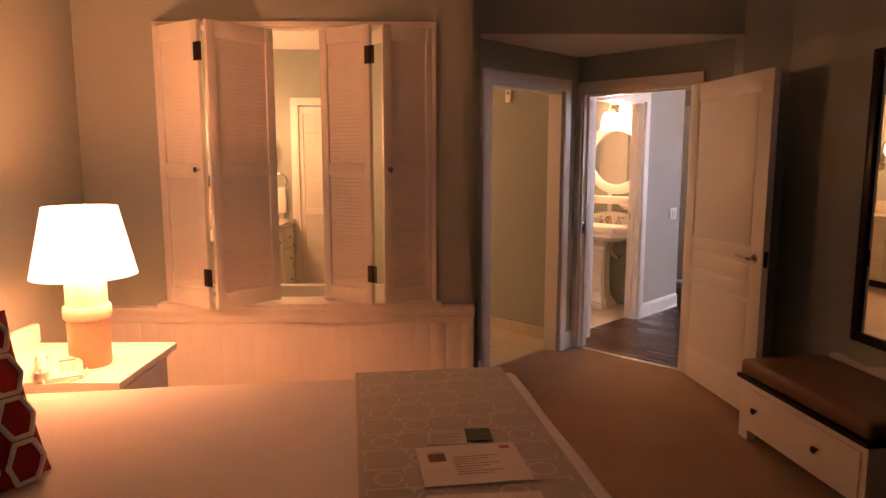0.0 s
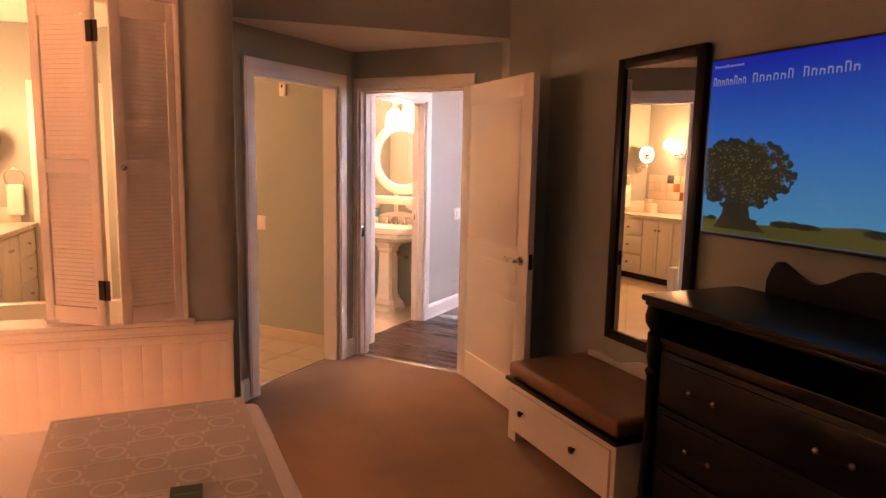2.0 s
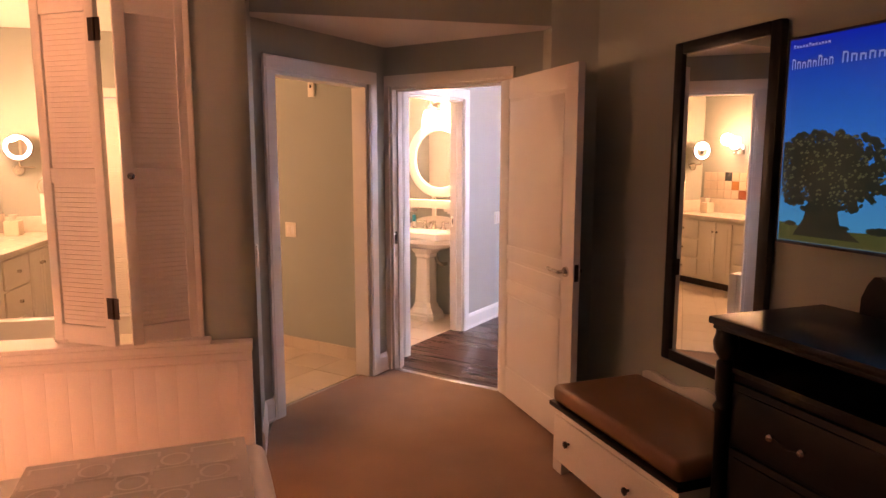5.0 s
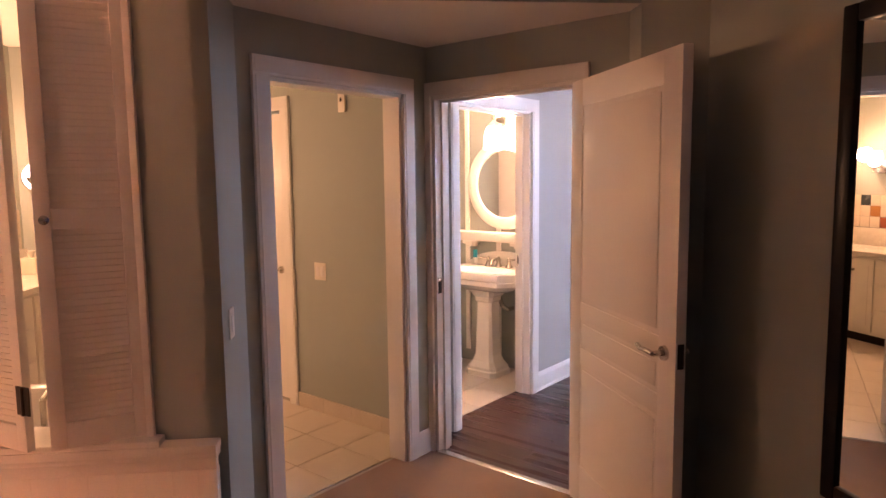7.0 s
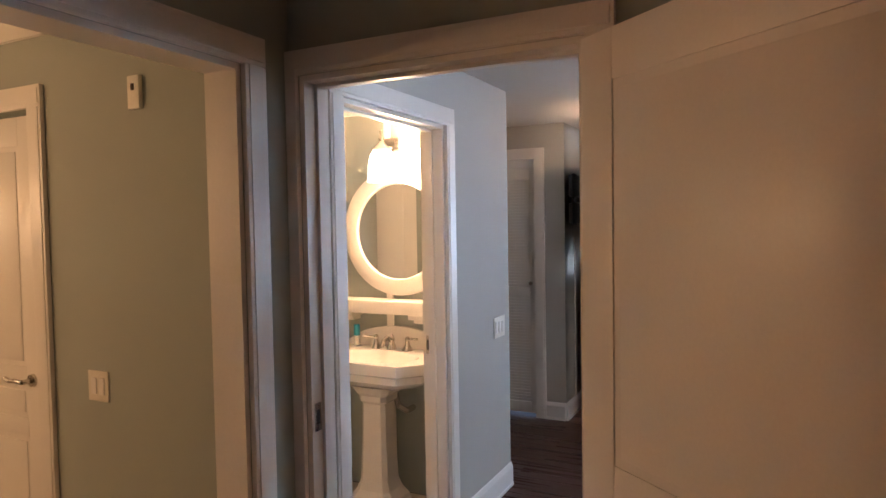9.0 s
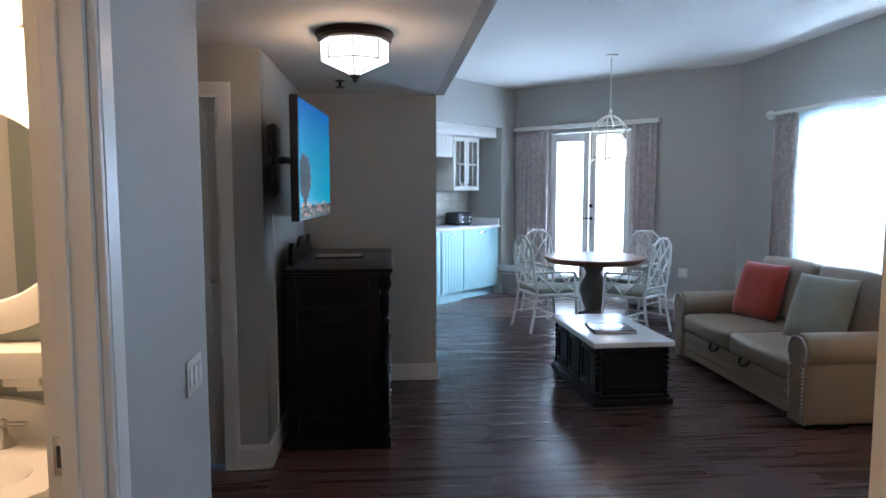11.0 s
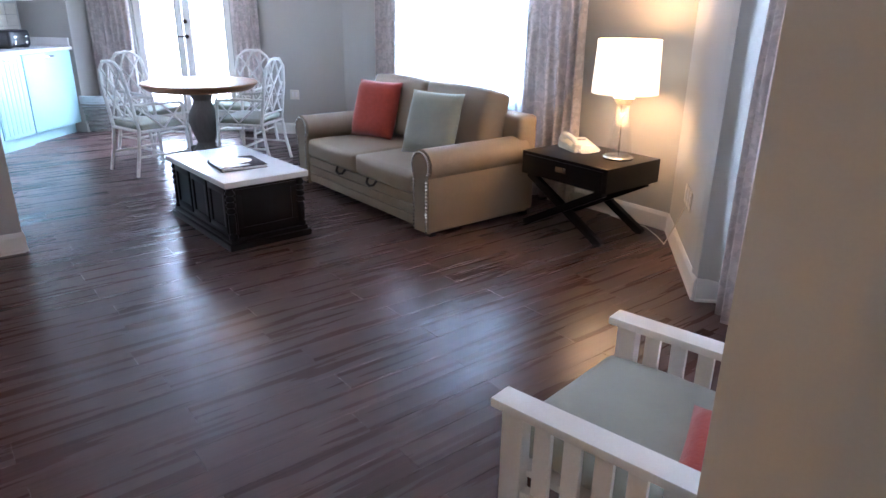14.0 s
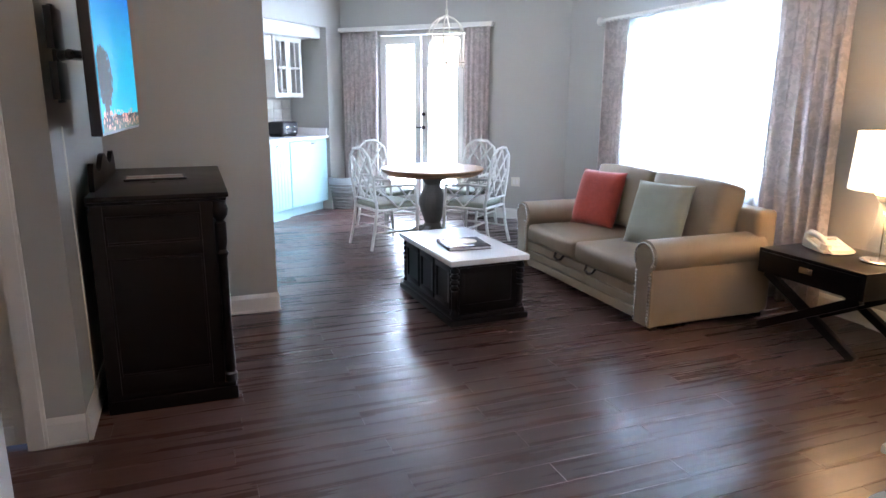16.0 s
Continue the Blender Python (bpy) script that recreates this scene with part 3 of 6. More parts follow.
# ---- bedroom ----
# panelled half wall under the shutters
w = thing("wainscot", "white beadboard half wall with a cap rail", "wainscot", R45)
tagged(w, kind="structure")
pb("cap", WHITE, w, (-3.24, -0.90, -1.365, -1.275, 0.612, 0.645), (-3.24, -0.90, -1.355, -1.292, 0.59, 0.612), bevel=0.006)
pb("rail", WHITE, w, (-3.24, -0.905, -1.345, -1.315, 0.545, 0.588), bevel=0.003)
pb("end_stile", WHITE, w, (-0.975, -0.905, -1.345, -1.30, 0.0, 0.545), bevel=0.003)
for i in range(23):
    pb("board", WHITE, w, (-3.24 + 0.0985 * i, -3.24 + 0.0985 * i + 0.0983, -1.325, -1.295, 0.0, 0.545), bevel=0.0004)
bmx = bmesh.new()
for b in ((-2.778, -2.748, 0.60, 2.30), (-1.158, -1.132, 0.60, 2.30)):
    box(bmx, b[0], b[1], -1.31, -1.165, b[2], b[3], 0.004)
box(bmx, -2.778, -1.132, -1.315, -1.165, 2.298, 2.324, 0.004)
box(bmx, -2.82, -1.10, -1.36, -1.15, 0.640, 0.668, 0.006)
ob = part("window_shutter_frame", bmx, WHITE, None, "", True, R45)
tagged(ob, "white painted frame and sill of the interior shutters", "window frame", kind="structure")


def slat_mesh(w):
    bm = bmesh.new()
    box(bm, 0.0, w, -0.002, 0.002, -0.0135, 0.0135, 0.001, pose(0, 0, 0, 11, 0, 0), 1)
    me = bpy.data.meshes.new("slat")
    bm.to_mesh(me)
    bm.free()
    me.materials.append(WHITE)
    return me


SLATS = {}


def louver_leaf(name, label, m, w, z0, z1, mid, category="shutter", knob=None, step=0.0225, group="", low_solid=False):
    """A louvred leaf along x from 0 to w, thickness about y, with a middle rail."""
    t = thing(name, label, category, m, group)
    pb("stile", WHITE, t, (0, 0.05, -0.015, 0.015, z0, z1), bevel=0.003)
    pb("stile", WHITE, t, (w - 0.05, w, -0.015, 0.015, z0, z1), bevel=0.003)
    for a, b in ((z0, z0 + 0.09), (mid - 0.035, mid + 0.035), (z1 - 0.09, z1)):
        pb("rail", WHITE, t, (0.05, w - 0.05, -0.014, 0.014, a, b), bevel=0.003)
    key = round(w, 3)
    if key not in SLATS:
        SLATS[key] = slat_mesh(w - 0.10)
    for a, b in ((z0 + 0.09, mid - 0.035), (mid + 0.035, z1 - 0.09)):
        k = int((b - a) / step)
        for i in range(k):
            o = new("slat", SLATS[key])
            o.parent = t
            o.location = (0.05, 0, a + (i + 0.5) * (b - a) / k)
    if knob:
        bm = bmesh.new()
        lathe(bm, [(0.006, 0), (0.006, 0.015), (0.016, 0.022), (0.016, 0.032), (0.004, 0.036)], 14, m=Matrix.Translation(knob) @ pose(0, 0, 0, 90, 0, 0))
        part("knob", bm, NICKEL, t, "nickel knob", True)
    return t


def folded(a, b):
    """Pose of a leaf that runs from a to b in the turned frame (v, u)."""
    return R45 @ pose(a[0], a[1], 0, 0, 0, math.degrees(math.atan2(b[1] - a[1], b[0] - a[0])))


LEAVES = [((-2.752, -1.325), (-2.43, -1.535)), ((-2.395, -1.545), (-2.10, -1.26)), ((-1.815, -1.235), (-1.505, -1.415)), ((-1.440, -1.415), (-1.152, -1.290))]
for i, (a, b) in enumerate(LEAVES):
    wd = math.hypot(b[0] - a[0], b[1] - a[1])
    knob = (wd - 0.03, -0.015, 1.475) if i == 0 else ((0.03, -0.015, 1.475) if i == 3 else None)
    t = louver_leaf("interior_shutter", "white louvred interior shutter leaf folded half open", folded(a, b), wd, 0.675, 2.29, 1.475, "shutter", knob, group="bifold shutters")
    if i in (0, 2):
        for z in (0.86, 2.12):
            bm = bmesh.new()
            box(bm, wd - 0.03, wd + 0.035, -0.020, -0.014, z - 0.05, z + 0.05, 0.001)
            rod(bm, (wd + 0.006, -0.022, z - 0.05), (wd + 0.006, -0.022, z + 0.05), 0.006)
            part("hinge", bm, BRONZE, t, "dark metal hinge", True)

# bed
BEDM = R45 @ pose(-0.87, -2.58, 0, 0, 0, 7.5) @ pose(0.87, 2.58, 0)
b = thing("bed", "made bed with smooth white linen", "bed", BEDM)
pb("bed_base", LINEN, b, (-3.18, -0.90, -4.15, -2.64, 0.02, 0.36), bevel=0.02)
bm = bmesh.new()
box(bm, -3.20, -0.80, -4.19, -2.60, 0.25, 0.655, 0.045, seg=4)
bmesh.ops.subdivide_edges(bm, edges=[e for e in bm.edges if e.calc_length() > 0.5], cuts=14, use_grid_fill=True)
for v in bm.verts:
    v.co.z += 0.008 * noise.noise(v.co * 3.0) + 0.004 * noise.noise(v.co * Vector((3, 14, 3)))
part("duvet", bm, LINEN, b, "smooth white duvet", "all")
r = thing("bed_runner", "grey bed runner with a pale interlocking circle and square print", "bed runner", BEDM)
pb("cloth", RUNNER, r, (-1.47, -0.86, -4.17, -2.585, 0.655, 0.667), (-1.47, -0.86, -2.592, -2.580, 0.42, 0.66), bevel=0.004)
ring_me = {}


def print_mesh(kind):
    """One repeat of the woven print: rings or stepped square outlines."""
    bm = bmesh.new()
    if kind == "circle":
        for a in range(24):
            t0, t1 = 2 * math.pi * a / 24, 2 * math.pi * (a + 1) / 24
            q = [bm.verts.new((rr * math.cos(tt), rr * math.sin(tt), z)) for rr, tt, z in ((0.034, t0, 0), (0.042, t0, 0), (0.042, t1, 0), (0.034, t1, 0))]
            bm.faces.new(q)
    else:
        h, t = 0.066, 0.008
        for x0, x1, y0, y1 in ((-h, h, h - t, h), (-h, h, -h, -h + t), (-h, -h + t, -h, -0.030), (-h, -h + t, 0.030, h), (h - t, h, -h, -0.030), (h - t, h, 0.030, h)):
            bm.faces.new([bm.verts.new(p) for p in ((x0, y0, 0), (x1, y0, 0), (x1, y1, 0), (x0, y1, 0))])
    me = bpy.data.meshes.new("print")
    bm.to_mesh(me)
    bm.free()
    me.materials.append(PALEPRINT)
    return me


ring_me["circle"], ring_me["square"] = print_mesh("circle"), print_mesh("square")
for i in range(5):
    for j in range(13):
        x, y = -1.388 + 0.108 * i, -2.69 - 0.118 * j
        o = new("print", ring_me["circle" if (i + j) % 2 else "square"])
        o.parent, o.location = r, (x, y, 0.671)
paper = thing("letter", "white welcome letter with grey lines lying on the runner", "letter", R45 @ pose(-1.03, -3.49, 0.673, 0, 0, 8))
pb("sheet", PAPER, paper, (-0.15, 0.15, -0.12, 0.12, 0, 0.0015), bevel=0)
for i in range(8):
    pb("text_line", INK, paper, (-0.05, 0.08 - 0.03 * (i % 3), 0.04 - 0.015 * i, 0.043 - 0.015 * i, 0.0016, 0.0022), bevel=0)
pb("crest", mat("brown_ink", (0.25, 0.10, 0.05)), paper, (-0.12, -0.07, 0.02, 0.07, 0.0016, 0.0022), bevel=0)
pb("stamp", mat("red_ink", (0.45, 0.12, 0.08)), paper, (0.10, 0.13, 0.08, 0.10, 0.0016, 0.0022), bevel=0)
paper = thing("letter", "white folded sheet lying under the welcome letter", "letter", R45 @ pose(-1.0, -3.78, 0.672, 0, 0, 4))
pb("sheet", PAPER, paper, (-0.15, 0.15, -0.12, 0.12, 0, 0.0012), bevel=0)
paper = thing("card", "pale printed card lying on the bed runner", "card", R45 @ pose(-1.10, -3.32, 0.673, 0, 0, 3))
pb("sheet", PALEPRINT, paper, (-0.06, 0.06, -0.045, 0.045, 0, 0.0015), bevel=0)
for i in range(6):
    pb("text_line", INK, paper, (-0.05, 0.045 - 0.02 * (i % 2), 0.03 - 0.012 * i, 0.033 - 0.012 * i, 0.0016, 0.002), bevel=0)
paper = thing("card", "dark green key card folder on the bed runner", "card", R45 @ pose(-1.00, -3.295, 0.673, 0, 0, 3))
pb("sheet", GREEN, paper, (-0.04, 0.04, -0.045, 0.045, 0, 0.003), bevel=0)
pb("stripe", mat("green_print", (0.10, 0.16, 0.10)), paper, (-0.03, 0.03, -0.005, 0.0, 0.0031, 0.0036), bevel=0)
pl = thing("pillow", "red and white lattice patterned cushion on the bed", "pillow", R45 @ pose(-2.45, -3.68, 0.865, 68, 0, 60) @ Matrix.Scale(1.2, 4))
bm = bmesh.new()
pillow_mesh(bm, 0.48, 0.42, 0.16)
part("cover", bm, RED, pl, "", "all")
for i in range(4):
    for j in range(4):
        x, y = -0.165 + 0.11 * i, -0.15 + 0.10 * j
        for s in (1, -1):
            bm = bmesh.new()
            pts = [(x + 0.045 * math.cos(a), y + 0.05 * math.sin(a), 0) for a in [math.pi / 3 * k for k in range(7)]]
            pts = [(px, py, s * (0.08 * max(0.0, (1 - min(1, abs(px) / 0.24) ** 4) * (1 - min(1, abs(py) / 0.21) ** 4)) ** 0.55 + 0.002)) for px, py, _ in pts]
            tube(bm, pts, 0.006, 6)
            part("lattice_motif", bm, PAPER, pl)

# nightstand, lamp, telephone
n = thing("nightstand", "white painted nightstand with a raised back lip", "nightstand", R45)
pb("top", WHITE, n, (-3.16, -2.44, -2.64, -2.03, 0.585, 0.62), bevel=0.008)
pb("body", WHITE, n, (-3.12, -2.48, -2.60, -2.07, 0.08, 0.585), bevel=0.004)
pb("drawer", WHITE, n, (-2.482, -2.468, -2.57, -2.10, 0.40, 0.56), bevel=0.004)
pb("drawer", WHITE, n, (-2.482, -2.468, -2.57, -2.10, 0.13, 0.38), bevel=0.004)
pb("back_lip", WHITE, n, (-3.16, -3.12, -2.64, -2.03, 0.62, 0.72), bevel=0.012)
for x in (-3.10, -2.52):
    for y in (-2.58, -2.12):
        pb("foot", WHITE, n, (x, x + 0.05, y, y + 0.05, 0.005, 0.08), bevel=0.004)
t = thing("table_lamp", "lit table lamp with ribbed tan ceramic base and tapered cream shade", "lamp", R45 @ pose(-2.69, -2.38, 0.62) @ Matrix.Scale(0.95, 4))
bm = bmesh.new()
lathe(bm, [(0.088, 0.0), (0.09, 0.01)] + [(0.09 + (0.003 if k % 2 else 0), 0.012 + 0.012 * k) for k in range(17)] + [(0.09, 0.225)], 32)
part("base", bm, CERAMIC, t, "", True)
bm = bmesh.new()
lathe(bm, [(0.099, 0.225), (0.104, 0.235), (0.104, 0.275), (0.099, 0.285)], 32)
part("band", bm, CREAMBAND, t, "cream ceramic band", True)
bm = bmesh.new()
lathe(bm, [(0.09, 0.285), (0.088, 0.40), (0.03, 0.41), (0.015, 0.45)], 32)
part("neck", bm, CREAMBAND, t, "", True)
bm = bmesh.new()
for r0, r1 in ((0.228, 0.158), (0.225, 0.155)):
    lathe(bm, [(r0, 0.425), (r1, 0.745)], 40)
bmesh.ops.delete(bm, geom=[f for f in bm.faces if len(f.verts) > 4], context="FACES")
part("shade", bm, SHADE, t, "glowing tapered fabric shade", "all")


def telephone(m, label):
    """A low desk telephone; its front edge faces +x and the handset lies along one side."""
    t = thing("telephone", label, "telephone", m)
    bm = bmesh.new()
    extrude_poly(bm, [(-0.105, 0.0), (0.105, 0.0), (0.105, 0.016), (0.06, 0.026), (-0.08, 0.058), (-0.105, 0.05)], -0.09, 0.09, pose(0, 0, 0, 90, 0, 0))
    bmesh.ops.bevel(bm, geom=bm.edges[:], offset=0.006, segments=2, affect="EDGES")
    part("base", bm, IVORY, t, "", True)
    bm = bmesh.new()
    hx = [(-0.095, 0.066), (-0.075, 0.083), (-0.02, 0.082), (0.03, 0.071), (0.075, 0.052), (0.09, 0.036)]
    for i, (x, z) in enumerate(hx):
        hx[i] = (x, -0.06, z)
    tube(bm, hx, 0.017, 10)
    rod(bm, (-0.085, -0.06, 0.045), (-0.088, -0.06, 0.075), 0.030, 0.026, 16)
    rod(bm, (0.072, -0.06, 0.02), (0.078, -0.06, 0.052), 0.030, 0.025, 16)
    part("handset", bm, IVORY, t, "", True)
    for i in range(3):
        for j in range(4):
            x = -0.01 + 0.019 * j
            z = 0.026 + (0.06 - x) * 0.2286
            pb("key", TRIM, t, (x - 0.007, x + 0.007, 0.0 + 0.024 * i, 0.017 + 0.024 * i, z - 0.004, z + 0.003), bevel=0.001)
    pb("display", INK, t, (-0.065, -0.035, 0.0, 0.065, 0.047, 0.052), bevel=0.001)
    bm = bmesh.new()
    tube(bm, [(0.085, -0.06, 0.03), (0.13, -0.055, 0.006), (0.135, 0.0, 0.006), (0.115, 0.06, 0.006), (0.06, 0.10, 0.006), (-0.03, 0.105, 0.006)], 0.005, 8)
    part("cord", bm, IVORY, t, "", True)
    return t


telephone(R45 @ pose(-2.74, -2.545, 0.62, 0, 0, 300), "ivory desk telephone on the nightstand")

# standing mirror on the wall
mr = thing("wall_mirror", "tall mirror in a dark espresso frame on the wall", "mirror", TVW @ pose(-0.02, 0, 0, 0, 0, -1.0))
bm = bmesh.new()
box(bm, 0.05, 0.572, 0.014, 0.022, 0.62, 2.042)
part("glass", bm, MIRROR, mr)
for x in (0.0, 0.567):
    pb("frame_side", ESPRESSO, mr, (x, x + 0.055, 0.0, 0.036, 0.576, 2.087), bevel=0.008)
for z in (0.576, 2.032):
    pb("frame_rail", ESPRESSO, mr, (0.055, 0.567, 0.0, 0.036, z, z + 0.055), bevel=0.008)


def screen_scene(name, w, h, wide, teal):
    """A lit screen: blue sky over a low horizon, with a broad tree shape and hills, made in shader coordinates."""
    m = bpy.data.materials.new(name)
    m.use_nodes = True
    n = m.node_tree.nodes
    bs = n["Principled BSDF"]
    co = n.new("ShaderNodeTexCoord")
    sp = n.new("ShaderNodeSeparateXYZ")
    link(m, co.outputs["Object"], sp.inputs[0])
    mr = n.new("ShaderNodeMapRange")
    mr.inputs["From Min"].default_value, mr.inputs["From Max"].default_value = 0, h
    link(m, sp.outputs["Z"], mr.inputs[0])
    rp = n.new("ShaderNodeValToRGB")
    e = rp.color_ramp.elements
    e[0].position, e[0].color = 0.12, (0.0, 0.60, 0.72, 1) if teal else (0.02, 0.29, 0.52, 1)
    e[1].position, e[1].color = 1.0, (0.0, 0.20, 0.62, 1) if teal else (0.0, 0.012, 0.42, 1)
    k = e.new(0.55)
    k.color = (0.0, 0.48, 0.68, 1) if teal else (0.0, 0.15, 0.56, 1)
    link(m, mr.outputs[0], rp.inputs[0])
    out = rp.outputs[0]
    bs.inputs["Base Color"].default_value = (0.01, 0.01, 0.012, 1)
    bs.inputs["Roughness"].default_value = 0.3
    bs.inputs["Specular IOR Level"].default_value = 0.04
    link(m, out, bs.inputs["Emission Color"])
    bs.inputs["Emission Strength"].default_value = wide
    return m


LEAF = glow("screen_tree_green", (0.006, 0.011, 0.006), 0.5)
HILL = glow("screen_meadow", (0.04, 0.062, 0.016), 0.3)
SPECK = glow("screen_foliage_light", (0.036, 0.052, 0.026), 0.4)
BLOSSOM = glow("screen_blossom", (0.55, 0.26, 0.14), 0.5)
PALEGLOW = glow("screen_lettering", (0.22, 0.30, 0.44), 0.2)


def television(label, m, w, h, strength, lettered, arm=False):
    """A flat television; its screen lies in the xz plane and faces -y."""
    t = thing("television", label, "television", m)
    pb("case", BLACK, t, (0, w, 0.0, 0.045, 0, h), bevel=0.006)
    bm = bmesh.new()
    box(bm, 0.012, w - 0.012, -0.002, 0.002, 0.014, h - 0.012)
    part("screen", bm, screen_scene("lit_screen_sky", w, h, strength, arm), t, "lit screen with a blue sky")
    rg = random.Random(7)

    def flat(name, polys, material, depth):
        bm = bmesh.new()
        for pts in polys:
            bm.faces.new([bm.verts.new((x * w, -depth, z * h)) for x, z in pts])
        return part(name, bm, material, t)
    flat("screen_meadow", [[(0.012, 0.02), (0.985, 0.02), (0.985, 0.09), (0.8, 0.10), (0.55, 0.13), (0.35, 0.10), (0.15, 0.085), (0.012, 0.11)]], HILL, 0.0026)
    blobs = [[(cx + 0.05 * math.cos(q) * (0.8 + 0.4 * rg.random()), cz + 0.07 * math.sin(q)) for q in [0.45 * k for k in range(14)]] for cx, cz in ((0.075, 0.36), (0.14, 0.42), (0.20, 0.38), (0.13, 0.34), (0.24, 0.33), (0.07, 0.45), (0.19, 0.46))]
    for i in range(900):
        a, d = rg.random() * 6.28, rg.random() ** 0.5
        cx, cz = 0.15 + 0.19 * d * math.cos(a) * (1 if lettered else 0.9), 0.36 + 0.19 * d * math.sin(a)
        s = 0.004 + 0.009 * rg.random()
        blobs.append([(max(0.012, cx + s * math.cos(q) * (0.7 + 0.5 * rg.random())), cz + s * 1.5 * math.sin(q) * (0.7 + 0.5 * rg.random())) for q in [0.9 * k for k in range(7)]])
    blobs.append([(0.06, 0.05), (0.26, 0.05), (0.20, 0.12), (0.185, 0.22), (0.205, 0.34), (0.08, 0.34), (0.105, 0.24), (0.09, 0.13)])
    for i in range(60 if arm else 26):
        cx = 0.02 + 0.96 * rg.random()
        s = 0.012 + 0.012 * rg.random()
        blobs.append([(min(0.985, max(0.013, cx + s * math.cos(q) * 1.4)), 0.105 + s * 0.9 * math.sin(q) * (0.7 + 0.5 * rg.random())) for q in [0.9 * k for k in range(7)]])
    tagged(flat("screen_tree", blobs, LEAF, 0.0032), kind="stuff")
    specks = []
    for i in range(260):
        a, d = rg.random() * 6.28, rg.random() ** 0.5
        cx, cz = max(0.02, 0.15 + 0.17 * d * math.cos(a)), 0.37 + 0.17 * d * math.sin(a)
        s = 0.002 + 0.004 * rg.random()
        specks.append([(cx + s * math.cos(q), cz + s * 1.4 * math.sin(q)) for q in (0.2, 1.5, 2.9, 4.3)])
    if specks:
        tagged(flat("screen_foliage", specks, SPECK, 0.0036), kind="stuff")
    if arm:
        dots = []
        for i in range(90):
            cx, cz, r_ = 0.03 + 0.94 * rg.random(), 0.03 + 0.12 * rg.random(), 0.006 + 0.008 * rg.random()
            dots.append([(cx + r_ * math.cos(q), cz + 1.4 * r_ * math.sin(q)) for q in (0.3, 1.4, 2.6, 3.9, 5.2)])
        tagged(flat("screen_flowers", dots, BLOSSOM, 0.0040), kind="stuff")
    if lettered:
        # brand lettering kept as plain bars
        bars = []
        for x0, x1, z0, z1, k in ((0.018, 0.148, 0.845, 0.895, 8), (0.168, 0.312, 0.845, 0.895, 6), (0.337, 0.505, 0.845, 0.895, 7), (0.02, 0.135, 0.942, 0.96, 12)):
            step = (x1 - x0) / k
            for q in range(k):
                xa = x0 + step * q
                hi = z1 if q in (0, 5) else z0 + (z1 - z0) * (0.62 + 0.1 * ((q * 3) % 2))
                for a0, a1, b0, b1 in ((0.1, 0.28, z0, hi), (0.62, 0.8, z0, z0 + (hi - z0) * 0.9), (0.28, 0.62, hi - 0.009, hi)):
                    bars.append([(xa + a0 * step, b0), (xa + a1 * step, b0), (xa + a1 * step, b1), (xa + a0 * step, b1)])
        tagged(flat("screen_lettering", bars, PALEGLOW, 0.0032), kind="stuff")
    if arm:
        bm = bmesh.new()
        box(bm, w * 0.32, w * 0.55, 0.045, 0.07, h * 0.3, h * 0.7, 0.004)
        tube(bm, [(w * 0.42, 0.06, h * 0.5), (w * 0.20, 0.13, h * 0.5), (w * 0.36, 0.20, h * 0.5)], 0.022)
        part("wall_arm", bm, BLACK, t, "black swivel wall arm", True)
        pb("wall_bracket", BLACK, t, (w * 0.26, w * 0.44, 0.195, 0.225, h * 0.22, h * 0.46), (w * 0.26, w * 0.44, 0.195, 0.225, h * 0.54, h * 0.80), (w * 0.32, w * 0.38, 0.2, 0.222, h * 0.2, h * 0.82), bevel=0.003)
    return t


television("large lit television on the bedroom wall showing a tree", TVW @ pose(0.655, -0.03, 1.235), 1.36, 0.765, 0.3, True)


def knob_pull(parent, x, z, y=0.0):
    """A pull with two white knobs and a bar."""
    for dx in (-0.058, 0.058):
        bm = bmesh.new()
        lathe(bm, [(0.004, 0), (0.005, 0.012), (0.011, 0.016), (0.0125, 0.021), (0.008, 0.027), (0.0, 0.028)], 14, m=Matrix.Translation((x + dx, y, z)) @ pose(0, 0, 0, 90, 0, 0))
        part("knob", bm, NICKEL, parent, "polished metal knob", True)
    bm = bmesh.new()
    tube(bm, [(x - 0.058, y - 0.012, z), (x, y - 0.014, z - 0.014), (x + 0.058, y - 0.012, z)], 0.003, 6)
    part("pull_bar", bm, BRONZE, parent, "", True)


